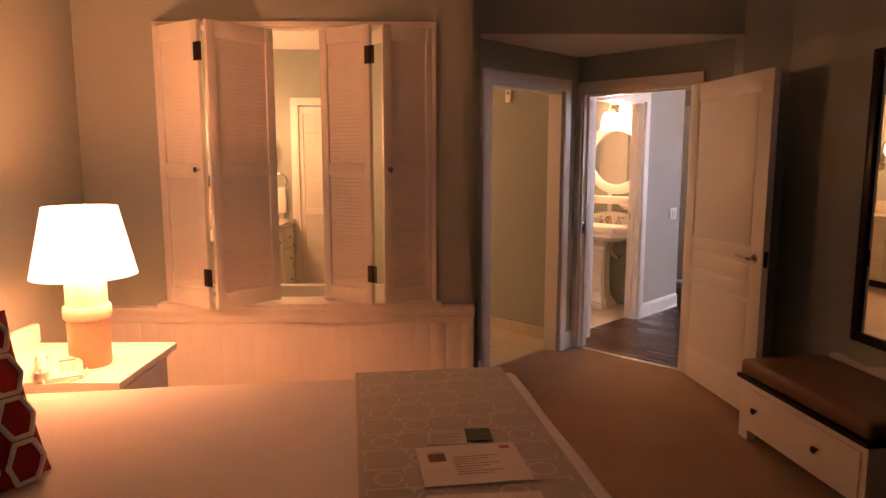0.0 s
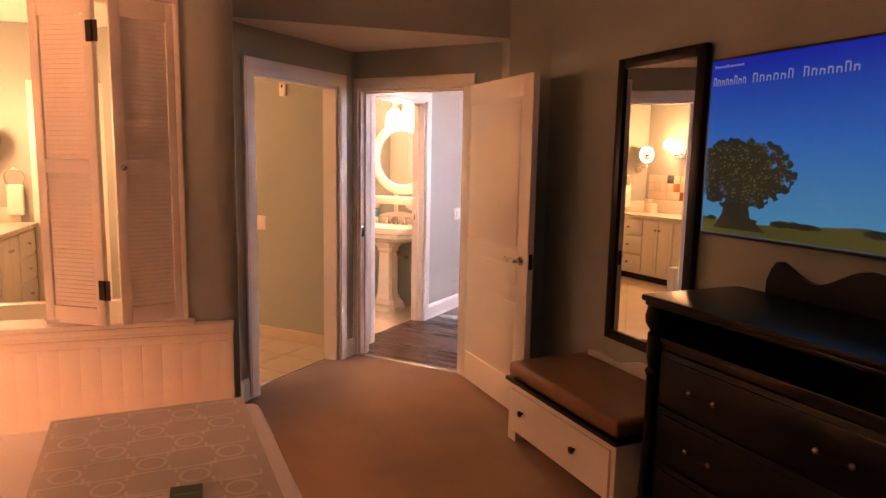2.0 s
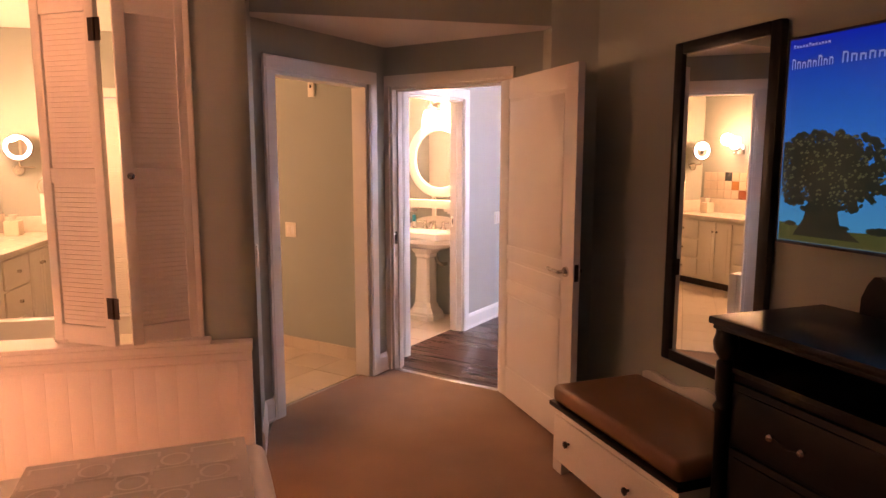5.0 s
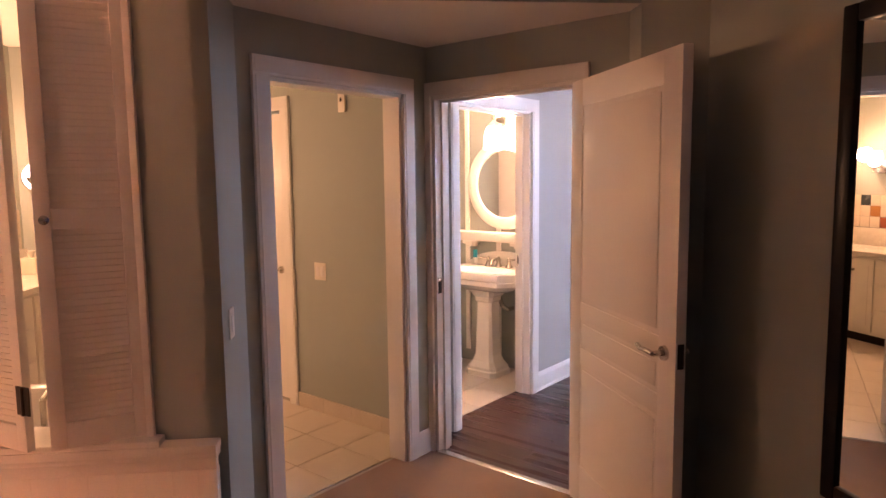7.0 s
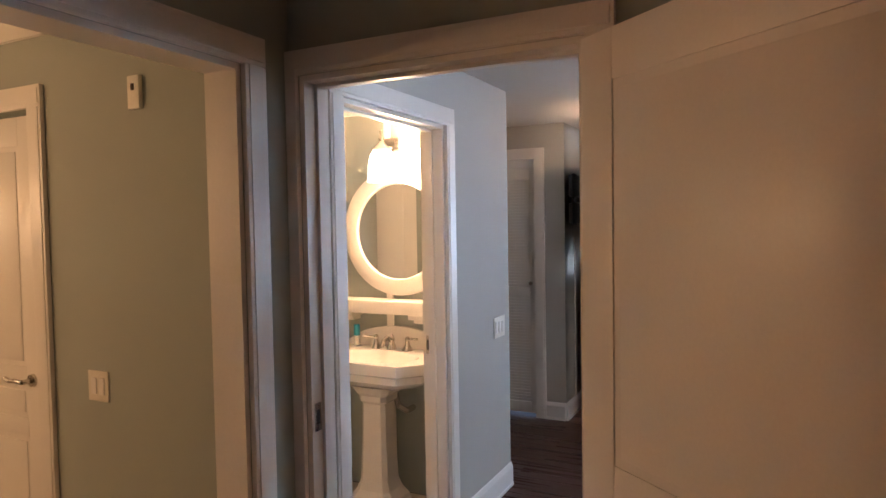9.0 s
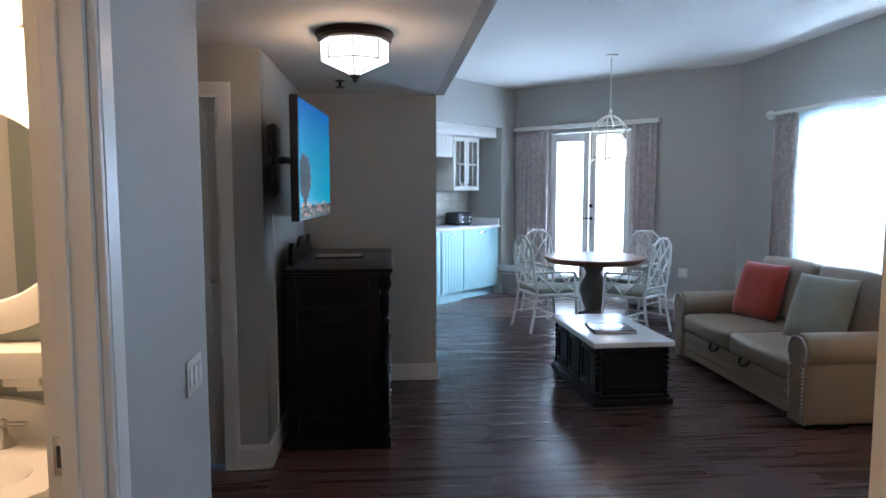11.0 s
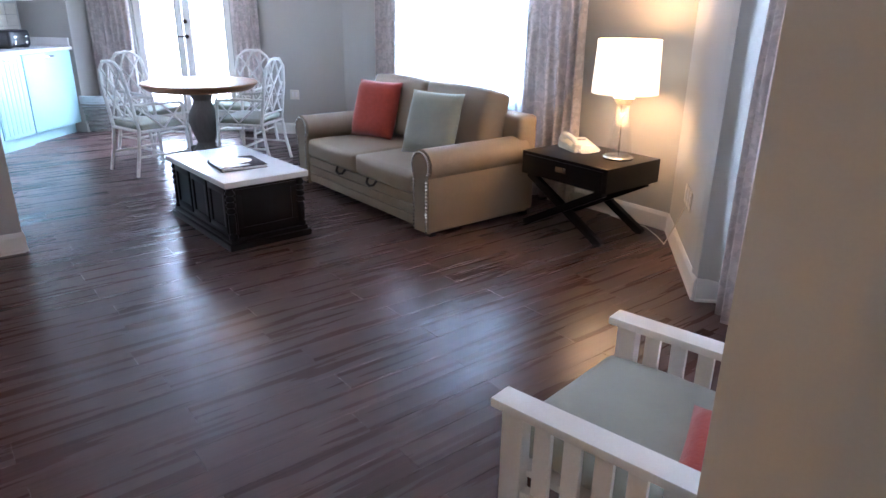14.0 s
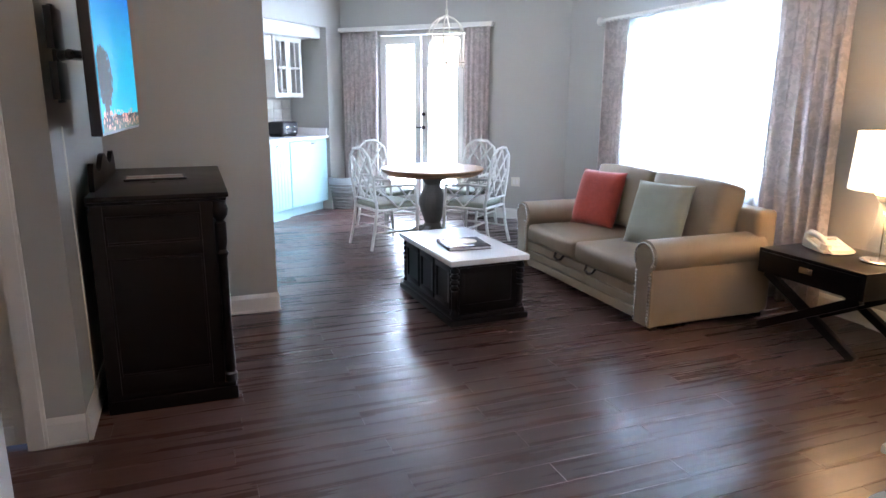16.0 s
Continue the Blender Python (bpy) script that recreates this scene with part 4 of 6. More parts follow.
def dresser(label, m, w, dp, h, rows, gap):
    """A dark media dresser; its front faces -y; the top row stays open as a shelf."""
    t = thing("dresser", label, "dresser", m)
    bm = bmesh.new()
    box(bm, -0.02, w + 0.02, -0.03, dp, h - 0.028, h, 0.010)
    box(bm, -0.008, w + 0.008, -0.018, dp, h - 0.045, h - 0.028, 0.006)
    part("top", bm, ESPRESSO, t, "polished moulded top", True)
    bm = bmesh.new()
    box(bm, 0.03, w - 0.03, 0.035, dp - 0.005, 0.10, h - gap - 0.09)
    part("carcass", bm, ESPRESSO, t, "", True)
    pb("back_panel", ESPRESSO, t, (0.03, w - 0.03, dp - 0.03, dp - 0.005, h - gap - 0.09, h - 0.045), bevel=0)
    pb("shelf", ESPRESSO, t, (0.03, w - 0.03, 0.02, dp - 0.032, h - gap - 0.0895, h - gap - 0.07), bevel=0.003)
    bm = bmesh.new()
    box(bm, -0.01, w + 0.01, -0.012, dp, 0.0, 0.07, 0.006)
    box(bm, 0.0, w, -0.004, dp, 0.07, 0.10, 0.006)
    part("plinth", bm, ESPRESSO, t, "", True)
    for x in (0.02, w - 0.02):
        bm = bmesh.new()
        lathe(bm, [(0.034, 0.10), (0.034, 0.14), (0.024, 0.15), (0.030, 0.17), (0.026, 0.30), (0.022, 0.50), (0.025, h - 0.34), (0.034, h - 0.32), (0.022, h - 0.30), (0.030, h - 0.26), (0.030, h - 0.16), (0.020, h - 0.15), (0.04, h - 0.12), (0.044, h - 0.09), (0.036, h - 0.06), (0.036, h - 0.045)], 16, (x, 0.02, 0))
        part("turned_post", bm, ESPRESSO, t, "turned corner post", True)
    for sx in (0, 1):
        x0, x1 = (0.0, 0.03) if sx == 0 else (w - 0.03, w)
        bm = bmesh.new()
        box(bm, x0, x1, 0.05, dp - 0.005, 0.10, h - 0.045, 0.002)
        part("side_panel", bm, ESPRESSO, t, "plain side panel", True)
        xo = x0 - 0.007 if sx == 0 else x1
        for name, y0, y1, z0, z1 in (("panel_stile", 0.05, 0.11, 0.10, h - 0.045), ("panel_stile", dp - 0.07, dp - 0.005, 0.10, h - 0.045), ("panel_rail", 0.11, dp - 0.07, 0.10, 0.20),
                                     ("panel_rail", 0.11, dp - 0.07, h - 0.31, h - 0.24), ("panel_rail", 0.11, dp - 0.07, h - 0.10, h - 0.045)):
            pb(name, ESPRESSO, t, (xo, xo + 0.007, y0, y1, z0, z1), bevel=0.0025)
        for z0, z1 in ((0.20, h - 0.31), (h - 0.24, h - 0.10)):
            pb("panel_bead", ESPRESSO, t, (xo + 0.001, xo + 0.006, 0.11, 0.122, z0, z1), (xo + 0.001, xo + 0.006, dp - 0.082, dp - 0.07, z0, z1),
               (xo + 0.001, xo + 0.006, 0.122, dp - 0.082, z0, z0 + 0.012), (xo + 0.001, xo + 0.006, 0.122, dp - 0.082, z1 - 0.012, z1), bevel=0.002)
    zt = h - gap - 0.11
    zb = 0.115
    for rr in range(rows):
        z0, z1 = zb + (zt - zb) * rr / rows, zb + (zt - zb) * (rr + 1) / rows
        bm = bmesh.new()
        box(bm, 0.06, w - 0.06, 0.018, 0.04, z0 + 0.008, z1 - 0.008, 0.005)
        box(bm, 0.085, w - 0.085, 0.010, 0.02, z0 + 0.032, z1 - 0.032, 0.005)
        dw = part("drawer", bm, ESPRESSO, t, "", True)
        for x in (w * 0.27, w * 0.725):
            knob_pull(dw, x, (z0 + z1) / 2 - 0.01, 0.010)
    bm = bmesh.new()
    pts = [(0.13 * w, h)] + [(0.13 * w + 0.74 * w * i / 40, h + 0.115 + 0.04 * math.cos(2 * math.pi * i / 40 * 2) - 0.10 * max(0, 1 - min(i, 40 - i) / 3) ** 2) for i in range(41)] + [(0.87 * w, h)]
    extrude_poly(bm, pts, -dp + 0.002, -dp + 0.028, pose(0, 0, 0, 90, 0, 0))
    part("back_crest", bm, ESPRESSO, t, "curved crest along the back", True)
    return t


dresser("dark espresso media dresser with white knobs below the television", TVW @ pose(0.855, -0.47, 0.004), 1.14, 0.50, 1.02, 3, 0.10)

# storage bench
bn = thing("storage_bench", "white storage bench with a tan cushion top", "bench", TVW @ pose(-0.17, -0.511, 0.004))
bm = bmesh.new()
box(bm, 0, 0.92, 0.0, 0.52, 0.06, 0.335, 0.003)
box(bm, 0.0, 0.08, 0.0, 0.05, 0.0, 0.06, 0.003)
box(bm, 0.84, 0.92, 0.0, 0.05, 0.0, 0.06, 0.003)
box(bm, 0.0, 0.08, 0.47, 0.52, 0.0, 0.06), box(bm, 0.84, 0.92, 0.47, 0.52, 0.0, 0.06)
part("body", bm, WHITE, bn, "", True)
pb("drawer", WHITE, bn, (0.03, 0.89, -0.012, 0.002, 0.075, 0.30), bevel=0.004)
pb("rim", ESPRESSO, bn, (-0.015, 0.935, -0.02, 0.52, 0.335, 0.358), bevel=0.004, label="dark wood rim")
bm = bmesh.new()
box(bm, -0.005, 0.925, -0.012, 0.50, 0.358, 0.445, 0.035, seg=4)
part("cushion", bm, TAN, bn, "tan vinyl cushion", "all")
for x in (0.17, 0.64):
    bm = bmesh.new()
    lathe(bm, [(0.006, 0), (0.007, 0.012), (0.016, 0.018), (0.017, 0.026), (0.0, 0.03)], 14, m=Matrix.Translation((x, -0.012, 0.20)) @ pose(0, 0, 0, 90, 0, 0))
    part("knob", bm, BRONZE, bn, "dark bronze knob", True)
bm = bmesh.new()
pts = [(0.0, 0.30)] + [(0.92 * i / 24, 0.45 + 0.05 * math.sin(math.pi * i / 24) ** 0.6 * (0.5 + 0.5 * math.cos(4 * math.pi * (i / 24 - 0.5)))) for i in range(25)] + [(0.92, 0.30)]
extrude_poly(bm, pts, -0.545, -0.522, pose(0, 0, 0, 90, 0, 0))
part("back", bm, WHITE, bn, "low curved back", True)

# ---- bathroom ----
v = thing("vanity", "cream vanity cabinet with drawers and panelled doors", "vanity", R45)
pb("carcass", WHITE, v, (-3.29, -2.76, 0.10, 2.14, 0.09, 0.83), bevel=0.003)
pb("toe_kick", BRONZE, v, (-3.25, -2.82, 0.12, 2.12, 0.0, 0.09), bevel=0.0)
for i in range(4):
    u0 = 0.14 + 0.5 * i
    if i % 2:
        for k in range(3):
            dw = pb("drawer", WHITE, v, (-2.762, -2.742, u0, u0 + 0.47, 0.12 + 0.235 * k, 0.335 + 0.235 * k), bevel=0.006)
            pb("knob", NICKEL, dw, (-2.742, -2.715, u0 + 0.22, u0 + 0.25, 0.215 + 0.235 * k, 0.24 + 0.235 * k), bevel=0.008)
    else:
        for k in range(2):
            dw = pb("door", WHITE, v, (-2.762, -2.742, u0 + 0.235 * k, u0 + 0.225 + 0.235 * k, 0.12, 0.80), bevel=0.005)
            pb("panel", WHITE, dw, (-2.745, -2.738, u0 + 0.235 * k + 0.05, u0 + 0.175 + 0.235 * k, 0.18, 0.74), bevel=0.003)
            pb("knob", NICKEL, dw, (-2.742, -2.715, u0 + (0.19 if k == 0 else 0.25), u0 + (0.21 if k == 0 else 0.27), 0.68, 0.705), bevel=0.008)
ct = thing("stone_counter", "pale stone vanity counter with a raised splash", "counter", R45)
pb("slab", COUNTER, ct, (-3.29, -2.71, 0.07, 2.145, 0.832, 0.872), bevel=0.006)
pb("splash", COUNTER, ct, (-3.295, -3.27, 0.07, 2.145, 0.872, 1.05), (-3.27, -2.85, 2.12, 2.146, 0.872, 1.02), bevel=0.006)
sp = thing("backsplash", "cream tile backsplash with coloured accent tiles", "backsplash", R45)
ACC = [mat("rust_tile", (0.30, 0.09, 0.04), None, 0.25), mat("slate_tile", (0.05, 0.06, 0.07), None, 0.25), mat("amber_tile", (0.42, 0.20, 0.06), None, 0.25)]
for i in range(18):
    for k in range(3):
        acc = (i * 5 + k * 7) % 6 == 0
        pb("tile", ACC[(i + k) % 3] if acc else TILE, sp, (-3.298, -3.288, 0.12 + 0.11 * i, 0.226 + 0.11 * i, 1.055 + 0.11 * k, 1.161 + 0.11 * k), bevel=0.003)


def sconce(m, label, down):
    """A single-arm wall sconce, the wall lies in the xz plane behind it and it stands out to -y."""
    t = thing("wall_sconce", label, "wall lamp", m)
    pb("wall_plate", NICKEL, t, (-0.05, 0.05, -0.018, -0.001, -0.06, 0.06), bevel=0.005)
    bm = bmesh.new()
    tube(bm, [(0, -0.01, 0), (0, -0.07, 0.01), (0, -0.12, 0.0)], 0.009)
    if down:
        lathe(bm, [(0.0, 0.10), (0.012, 0.09), (0.010, 0.07), (0.018, 0.05), (0.014, 0.03), (0.024, 0.015), (0.055, -0.01), (0.058, -0.02), (0.0, -0.021)], 20, (0, -0.12, 0))
    else:
        lathe(bm, [(0.0, -0.06), (0.02, -0.05), (0.012, -0.02), (0.045, 0.0), (0.0, 0.005)], 20, (0, -0.12, 0))
    part("arm", bm, NICKEL, t, "", True)
    bm = bmesh.new()
    if down:
        lathe(bm, [(0.05, -0.022), (0.066, -0.05), (0.078, -0.10), (0.08, -0.18), (0.086, -0.20), (0.0, -0.195)], 24, (0, -0.12, 0))
    else:
        lathe(bm, [(0.03, 0.005), (0.055, 0.03), (0.066, 0.08), (0.06, 0.15), (0.05, 0.155), (0.0, 0.152)], 24, (0, -0.12, 0))
    part("glass_shade", bm, OPAL, t, "glowing white glass shade", "all")
    return t


for u in (0.35, 1.55):
    sconce(R45 @ pose(-3.3, u, 1.66, 0, 0, 90), "lit nickel sconce with a white glass shade", False)
mm = thing("makeup_mirror", "round lit makeup mirror on a nickel wall arm", "mirror", R45 @ pose(-3.02, 2.15, 1.45))
bm = bmesh.new()
rod(bm, (-0.10, -0.001, 0), (-0.10, -0.02, 0), 0.05, n=18)
tube(bm, [(-0.10, -0.02, 0.02), (0.06, -0.10, 0.02), (-0.02, -0.22, 0.03), (-0.02, -0.22, 0.10)], 0.008)
part("arm", bm, NICKEL, mm, "", True)
FACE = Matrix.Translation((-0.02, -0.22, 0.20)) @ pose(0, 0, 0, 90, 0, 12)
bm = bmesh.new()
lathe(bm, [(0.11, -0.012), (0.122, -0.008), (0.122, 0.008), (0.112, 0.012)], 32, m=FACE)
part("rim", bm, NICKEL, mm, "", True)
bm = bmesh.new()
lathe(bm, [(0.078, 0.013), (0.108, 0.013), (0.108, 0.015), (0.078, 0.015)], 32, m=FACE)
bmesh.ops.delete(bm, geom=[f for f in bm.faces if len(f.verts) > 4], context="FACES")
part("light_ring", bm, glow("ring_light", (1.0, 0.95, 0.85), 4.0), mm, "glowing ring", True)
bm = bmesh.new()
lathe(bm, [(0.0, 0.0135), (0.078, 0.0135), (0.078, 0.0145), (0.0, 0.0146)], 32, m=FACE)
part("glass", bm, MIRROR, mm)
tr = thing("towel_ring", "nickel towel ring with a hanging white hand towel", "towel ring", R45 @ pose(-2.88, 2.15, 1.36))
bm = bmesh.new()
rod(bm, (0, -0.001, 0.02), (0, -0.05, 0.02), 0.014)
tube(bm, [(0.085 * math.sin(a), -0.05, -0.07 + 0.085 * math.cos(a)) for a in [2 * math.pi * k / 20 for k in range(21)]], 0.005)
part("ring", bm, NICKEL, tr, "", True)
bm = bmesh.new()
box(bm, -0.07, 0.07, -0.075, -0.03, -0.42, -0.13, 0.018, seg=3)
part("towel", bm, LINEN, tr, "white folded towel", "all")
louver_leaf("closet_door", "white louvred closet door in the bathroom", R45 @ pose(-2.66, 2.17, 0), 0.52, 0.02, 2.11, 0.95, "door", None, 0.024)
tb = thing("bathtub", "white bathtub with a wide deck behind the shutters", "bathtub", R45)
bm = bmesh.new()
box(bm, -2.95, -1.05, -1.165, -1.02, 0.0, 0.625, 0.01)
box(bm, -2.95, -1.05, -0.42, -0.33, 0.0, 0.60, 0.02)
box(bm, -2.95, -2.72, -1.02, -0.42, 0.0, 0.60, 0.01)
box(bm, -1.28, -1.05, -1.02, -0.42, 0.0, 0.60, 0.01)
box(bm, -2.72, -1.28, -1.02, -0.42, 0.0, 0.18, 0.01)
part("shell", bm, PORCELAIN, tb, "", True)
bm = bmesh.new()
lathe(bm, [(0.03, 0), (0.025, 0.02), (0.012, 0.03), (0.012, 0.06), (0.022, 0.065), (0.02, 0.08), (0.0, 0.085)], 16, (-1.75, -1.09, 0.625))
tube(bm, [(-1.62, -1.09, 0.625), (-1.62, -1.09, 0.75), (-1.62, -1.0, 0.78), (-1.62, -0.95, 0.75)], 0.013)
part("tap", bm, NICKEL, tb, "nickel tub tap", True)
sd = thing("soap_dish", "small clear glass soap dish on the sill", "soap dish", R45 @ pose(-1.78, -1.24, 0.669))
bm = bmesh.new()
lathe(bm, [(0.04, 0.0), (0.055, 0.02), (0.05, 0.02), (0.038, 0.006), (0.0, 0.006)], 24)
part("dish", bm, PORCELAIN, sd, "", True)
tz = thing("tissue_box", "cream tissue box on the vanity", "tissue box", R45 @ pose(-3.1, 1.85, 0.873))
pb("box", CREAMBAND, tz, (-0.06, 0.06, -0.06, 0.06, 0, 0.13), bevel=0.006)
bm = bmesh.new()
bmesh.ops.create_cone(bm, cap_ends=False, segments=10, radius1=0.015, radius2=0.035, depth=0.06, matrix=Matrix.Translation((0, 0, 0.155)))
part("tissue", bm, PAPER, tz, "white tissue", True)

# ---- powder room ----
sk = thing("pedestal_sink", "white porcelain pedestal sink with chrome taps", "sink", pose(-0.65, 1.70, 0.0))
bm = bmesh.new()
hw, fr, bk, top = 0.375, -0.50, -0.02, 0.865
outer = [(-hw, bk), (-hw, fr + 0.11), (-hw + 0.10, fr), (hw - 0.10, fr), (hw, fr + 0.11), (hw, bk)]


def ring_of(sc, dy, z):
    return [bm.verts.new((x * sc, (y + 0.26) * sc - 0.26 + dy, z)) for x, y in outer]


rings = [ring_of(0.50, 0.06, 0.69), ring_of(0.84, 0.02, 0.735), ring_of(0.95, 0.0, 0.765), ring_of(0.95, 0.0, 0.80), ring_of(1.0, 0, 0.81), ring_of(1.0, 0, 0.855), ring_of(0.985, 0, top)]
for q, w_ in zip(rings, rings[1:]):
    for i in range(6):
        bm.faces.new((q[i], q[(i + 1) % 6], w_[(i + 1) % 6], w_[i]))
bm.faces.new(rings[0][::-1])
n_el = 30
el = [[bm.verts.new((rx * math.cos(2 * math.pi * i / n_el), -0.30 + ry * math.sin(2 * math.pi * i / n_el), z)) for i in range(n_el)] for rx, ry, z in ((0.285, 0.165, top), (0.27, 0.15, top - 0.015), (0.22, 0.115, top - 0.075), (0.10, 0.055, top - 0.115))]
for q, w_ in zip(el, el[1:]):
    for i in range(n_el):
        bm.faces.new((q[i], q[(i + 1) % n_el], w_[(i + 1) % n_el], w_[i]))
bm.faces.new(el[-1])
es = []
for loop in (rings[-1], el[0]):
    for i in range(len(loop)):
        es.append(bm.edges.get((loop[i], loop[(i + 1) % len(loop)])))
bmesh.ops.triangle_fill(bm, use_beauty=True, edges=es)
part("basin", bm, PORCELAIN, sk, "", True)
bm = bmesh.new()
pts = [(-hw, top - 0.01)] + [(-hw + 2 * hw * i / 20, top + 0.05 + 0.075 * max(0, math.sin(math.pi * (i - 2) / 16)) ** 0.7 if 2 <= i <= 18 else top + 0.03) for i in range(21)] + [(hw, top - 0.01)]
extrude_poly(bm, pts, 0.003, 0.028, pose(0, 0, 0, 90, 0, 0))
part("back_splash", bm, PORCELAIN, sk, "curved raised back", True)
bm = bmesh.new()
prof = [(0.150, 0.0), (0.150, 0.045), (0.140, 0.055), (0.138, 0.075), (0.105, 0.12), (0.088, 0.17), (0.078, 0.40), (0.074, 0.60), (0.088, 0.615), (0.090, 0.645), (0.105, 0.66), (0.130, 0.70)]
loops = []
for hw_, z in prof:
    c_ = hw_ * 0.72
    loops.append([bm.verts.new((x, y * 0.9 - 0.24, z)) for x, y in ((hw_, -c_), (hw_, c_), (c_, hw_), (-c_, hw_), (-hw_, c_), (-hw_, -c_), (-c_, -hw_), (c_, -hw_))])
for q, w_ in zip(loops, loops[1:]):
    for i in range(8):
        bm.faces.new((q[i], q[(i + 1) % 8], w_[(i + 1) % 8], w_[i]))
bm.faces.new(loops[0][::-1]), bm.faces.new(loops[-1])
part("pedestal", bm, PORCELAIN, sk)
for x in (-0.105, 0.105):
    bm = bmesh.new()
    lathe(bm, [(0.032, 0), (0.03, 0.008), (0.016, 0.03), (0.011, 0.055), (0.016, 0.065), (0.010, 0.078), (0.0, 0.082)], 16, (x, -0.085, top))
    rod(bm, (x, -0.085, top + 0.065), (x + (0.075 if x > 0 else -0.075), -0.105, top + 0.072), 0.006, 0.008)
    part("tap", bm, NICKEL, sk, "chrome lever tap", True)
bm = bmesh.new()
lathe(bm, [(0.03, 0), (0.024, 0.02), (0.016, 0.04), (0.02, 0.06), (0.008, 0.085), (0.0, 0.09)], 16, (0, -0.085, top))
tube(bm, [(0, -0.085, top + 0.045), (0, -0.13, top + 0.075), (0, -0.175, top + 0.06), (0, -0.19, top + 0.03)], 0.012)
part("spout", bm, NICKEL, sk, "chrome spout", True)
bm = bmesh.new()
tube(bm, [(0.10, -0.02, 0.52), (0.10, -0.10, 0.52), (0.06, -0.12, 0.55), (0.06, -0.16, 0.64)], 0.018)
part("waste_pipe", bm, NICKEL, sk, "", True)
bt = thing("lotion_tube", "small teal and clear lotion tube on the sink", "toiletry", pose(-0.90, 1.63, 0.868) @ Matrix.Scale(1.1, 4))
bm = bmesh.new()
rod(bm, (0, 0, 0), (0, 0, 0.055), 0.016, 0.018, 12)
part("body", bm, PORCELAIN, bt, "", True)
bm = bmesh.new()
rod(bm, (0, 0, 0.055), (0, 0, 0.115), 0.018, 0.016, 12)
part("cap", bm, mat("teal_plastic", (0.01, 0.34, 0.50), None, 0.35), bt, "teal cap", True)
rm = thing("round_mirror", "round mirror in a wide white painted frame", "mirror", pose(-0.625, 1.678, 1.545))
RX = pose(0, 0, 0, 90, 0, 0)
bm = bmesh.new()
lathe(bm, [(0.275, -0.018), (0.275, 0.010), (0.282, 0.020), (0.30, 0.022), (0.355, 0.022), (0.372, 0.012), (0.374, -0.018)], 64, m=RX)
part("frame", bm, WHITE, rm, "", True)
bm = bmesh.new()
lathe(bm, [(0.0, 0.0), (0.277, 0.0), (0.277, 0.006), (0.0, 0.0061)], 48, m=RX)
part("glass", bm, MIRROR, rm)
sh = thing("wall_shelf", "white painted wall shelf on brackets above the sink", "shelf", pose(-0.70, 1.70, 1.075))
pb("board", WHITE, sh, (-0.42, 0.40, -0.145, -0.001, 0.0, 0.075), bevel=0.006)
for x in (-0.30, 0.18):
    pb("bracket", WHITE, sh, (x, x + 0.10, -0.12, -0.001, -0.03, -0.001), (x + 0.015, x + 0.085, -0.08, -0.001, -0.055, -0.03), bevel=0.006)
for x in (-1.50, -1.025, -0.70, -0.30):
    pb("trim_batten", TRIM, None, (x - 0.022, x + 0.022, 1.685, 1.699, 0.10, 2.24), bevel=0.003)
for o in [o for o in bpy.data.objects if o.name.startswith("trim_batten")]:
    tagged(o, "white batten strip on the powder room wall", "trim", kind="structure")
pb("trim_powder_crown", TRIM, None, (-1.74, -0.22, 1.67, 1.699, 2.24, 2.355), bevel=0.004)
tagged(bpy.data.objects["trim_powder_crown"], "white board along the top of the powder room wall", "trim", kind="structure")
for x in (-0.67, -0.36):
    sconce(pose(x, 1.70, 2.03), "lit nickel sconce with white glass shade above the round mirror", True)
wb = thing("waste_bin", "small dark waste bin beside the pedestal sink", "bin", pose(-1.20, 1.50, 0.0))
bm = bmesh.new()
lathe(bm, [(0.10, 0.0), (0.13, 0.28), (0.125, 0.28), (0.096, 0.01), (0.0, 0.01)], 20)
part("bucket", bm, mat("dark_bin", (0.05, 0.045, 0.045), None, 0.5), wb, "", True)

# air vent in the bulkhead over the alcove
vt = thing("wall_vent", "dark brown slatted air vent high in the bulkhead", "vent", R45)
pb("backing", BLACK, vt, (-0.20, 0.185, -0.962, -0.959, 2.575, 2.725), bevel=0)
for b in ((-0.21, 0.195, 2.565, 2.577), (-0.21, 0.195, 2.723, 2.735), (-0.21, -0.198, 2.577, 2.723), (0.183, 0.195, 2.577, 2.723)):
    pb("frame", BRONZE, vt, (b[0], b[1], -0.972, -0.959, b[2], b[3]), bevel=0.001)
for k in range(7):
    bm = bmesh.new()
    box(bm, -0.198, 0.183, -0.006, 0.006, -0.001, 0.001, 0.0, Matrix.Translation((0, -0.967, 2.588 + 0.0205 * k)) @ pose(0, 0, 0, 35, 0, 0))
    part("slat", bm, BRONZE, vt)

# ---- hall ----
for i, x in enumerate((-0.985, -1.58)):
    louver_leaf("closet_door", "white louvred bifold closet door in the hall", pose(x, 3.47, 0), 0.59, 0.02, 2.02, 1.02, "door", (0.555, -0.015, 1.09) if i == 0 else None, 0.024, "hall closet doors")
pb("trim_closet_head", TRIM, None, (-1.58, -0.39, 3.445, 3.47, 2.02, 2.09), bevel=0.003)
tagged(bpy.data.objects["trim_closet_head"], "white track board above the closet doors", "trim", kind="structure")
fl = thing("ceiling_light", "lit flush ceiling light with faceted opal glass and dark rim", "ceiling lamp", pose(0.39, 3.04, HALL))
bm = bmesh.new()
lathe(bm, [(0.10, -0.001), (0.19, -0.001), (0.192, -0.015), (0.182, -0.022), (0.182, -0.04), (0.172, -0.046), (0.0, -0.046)], 40)
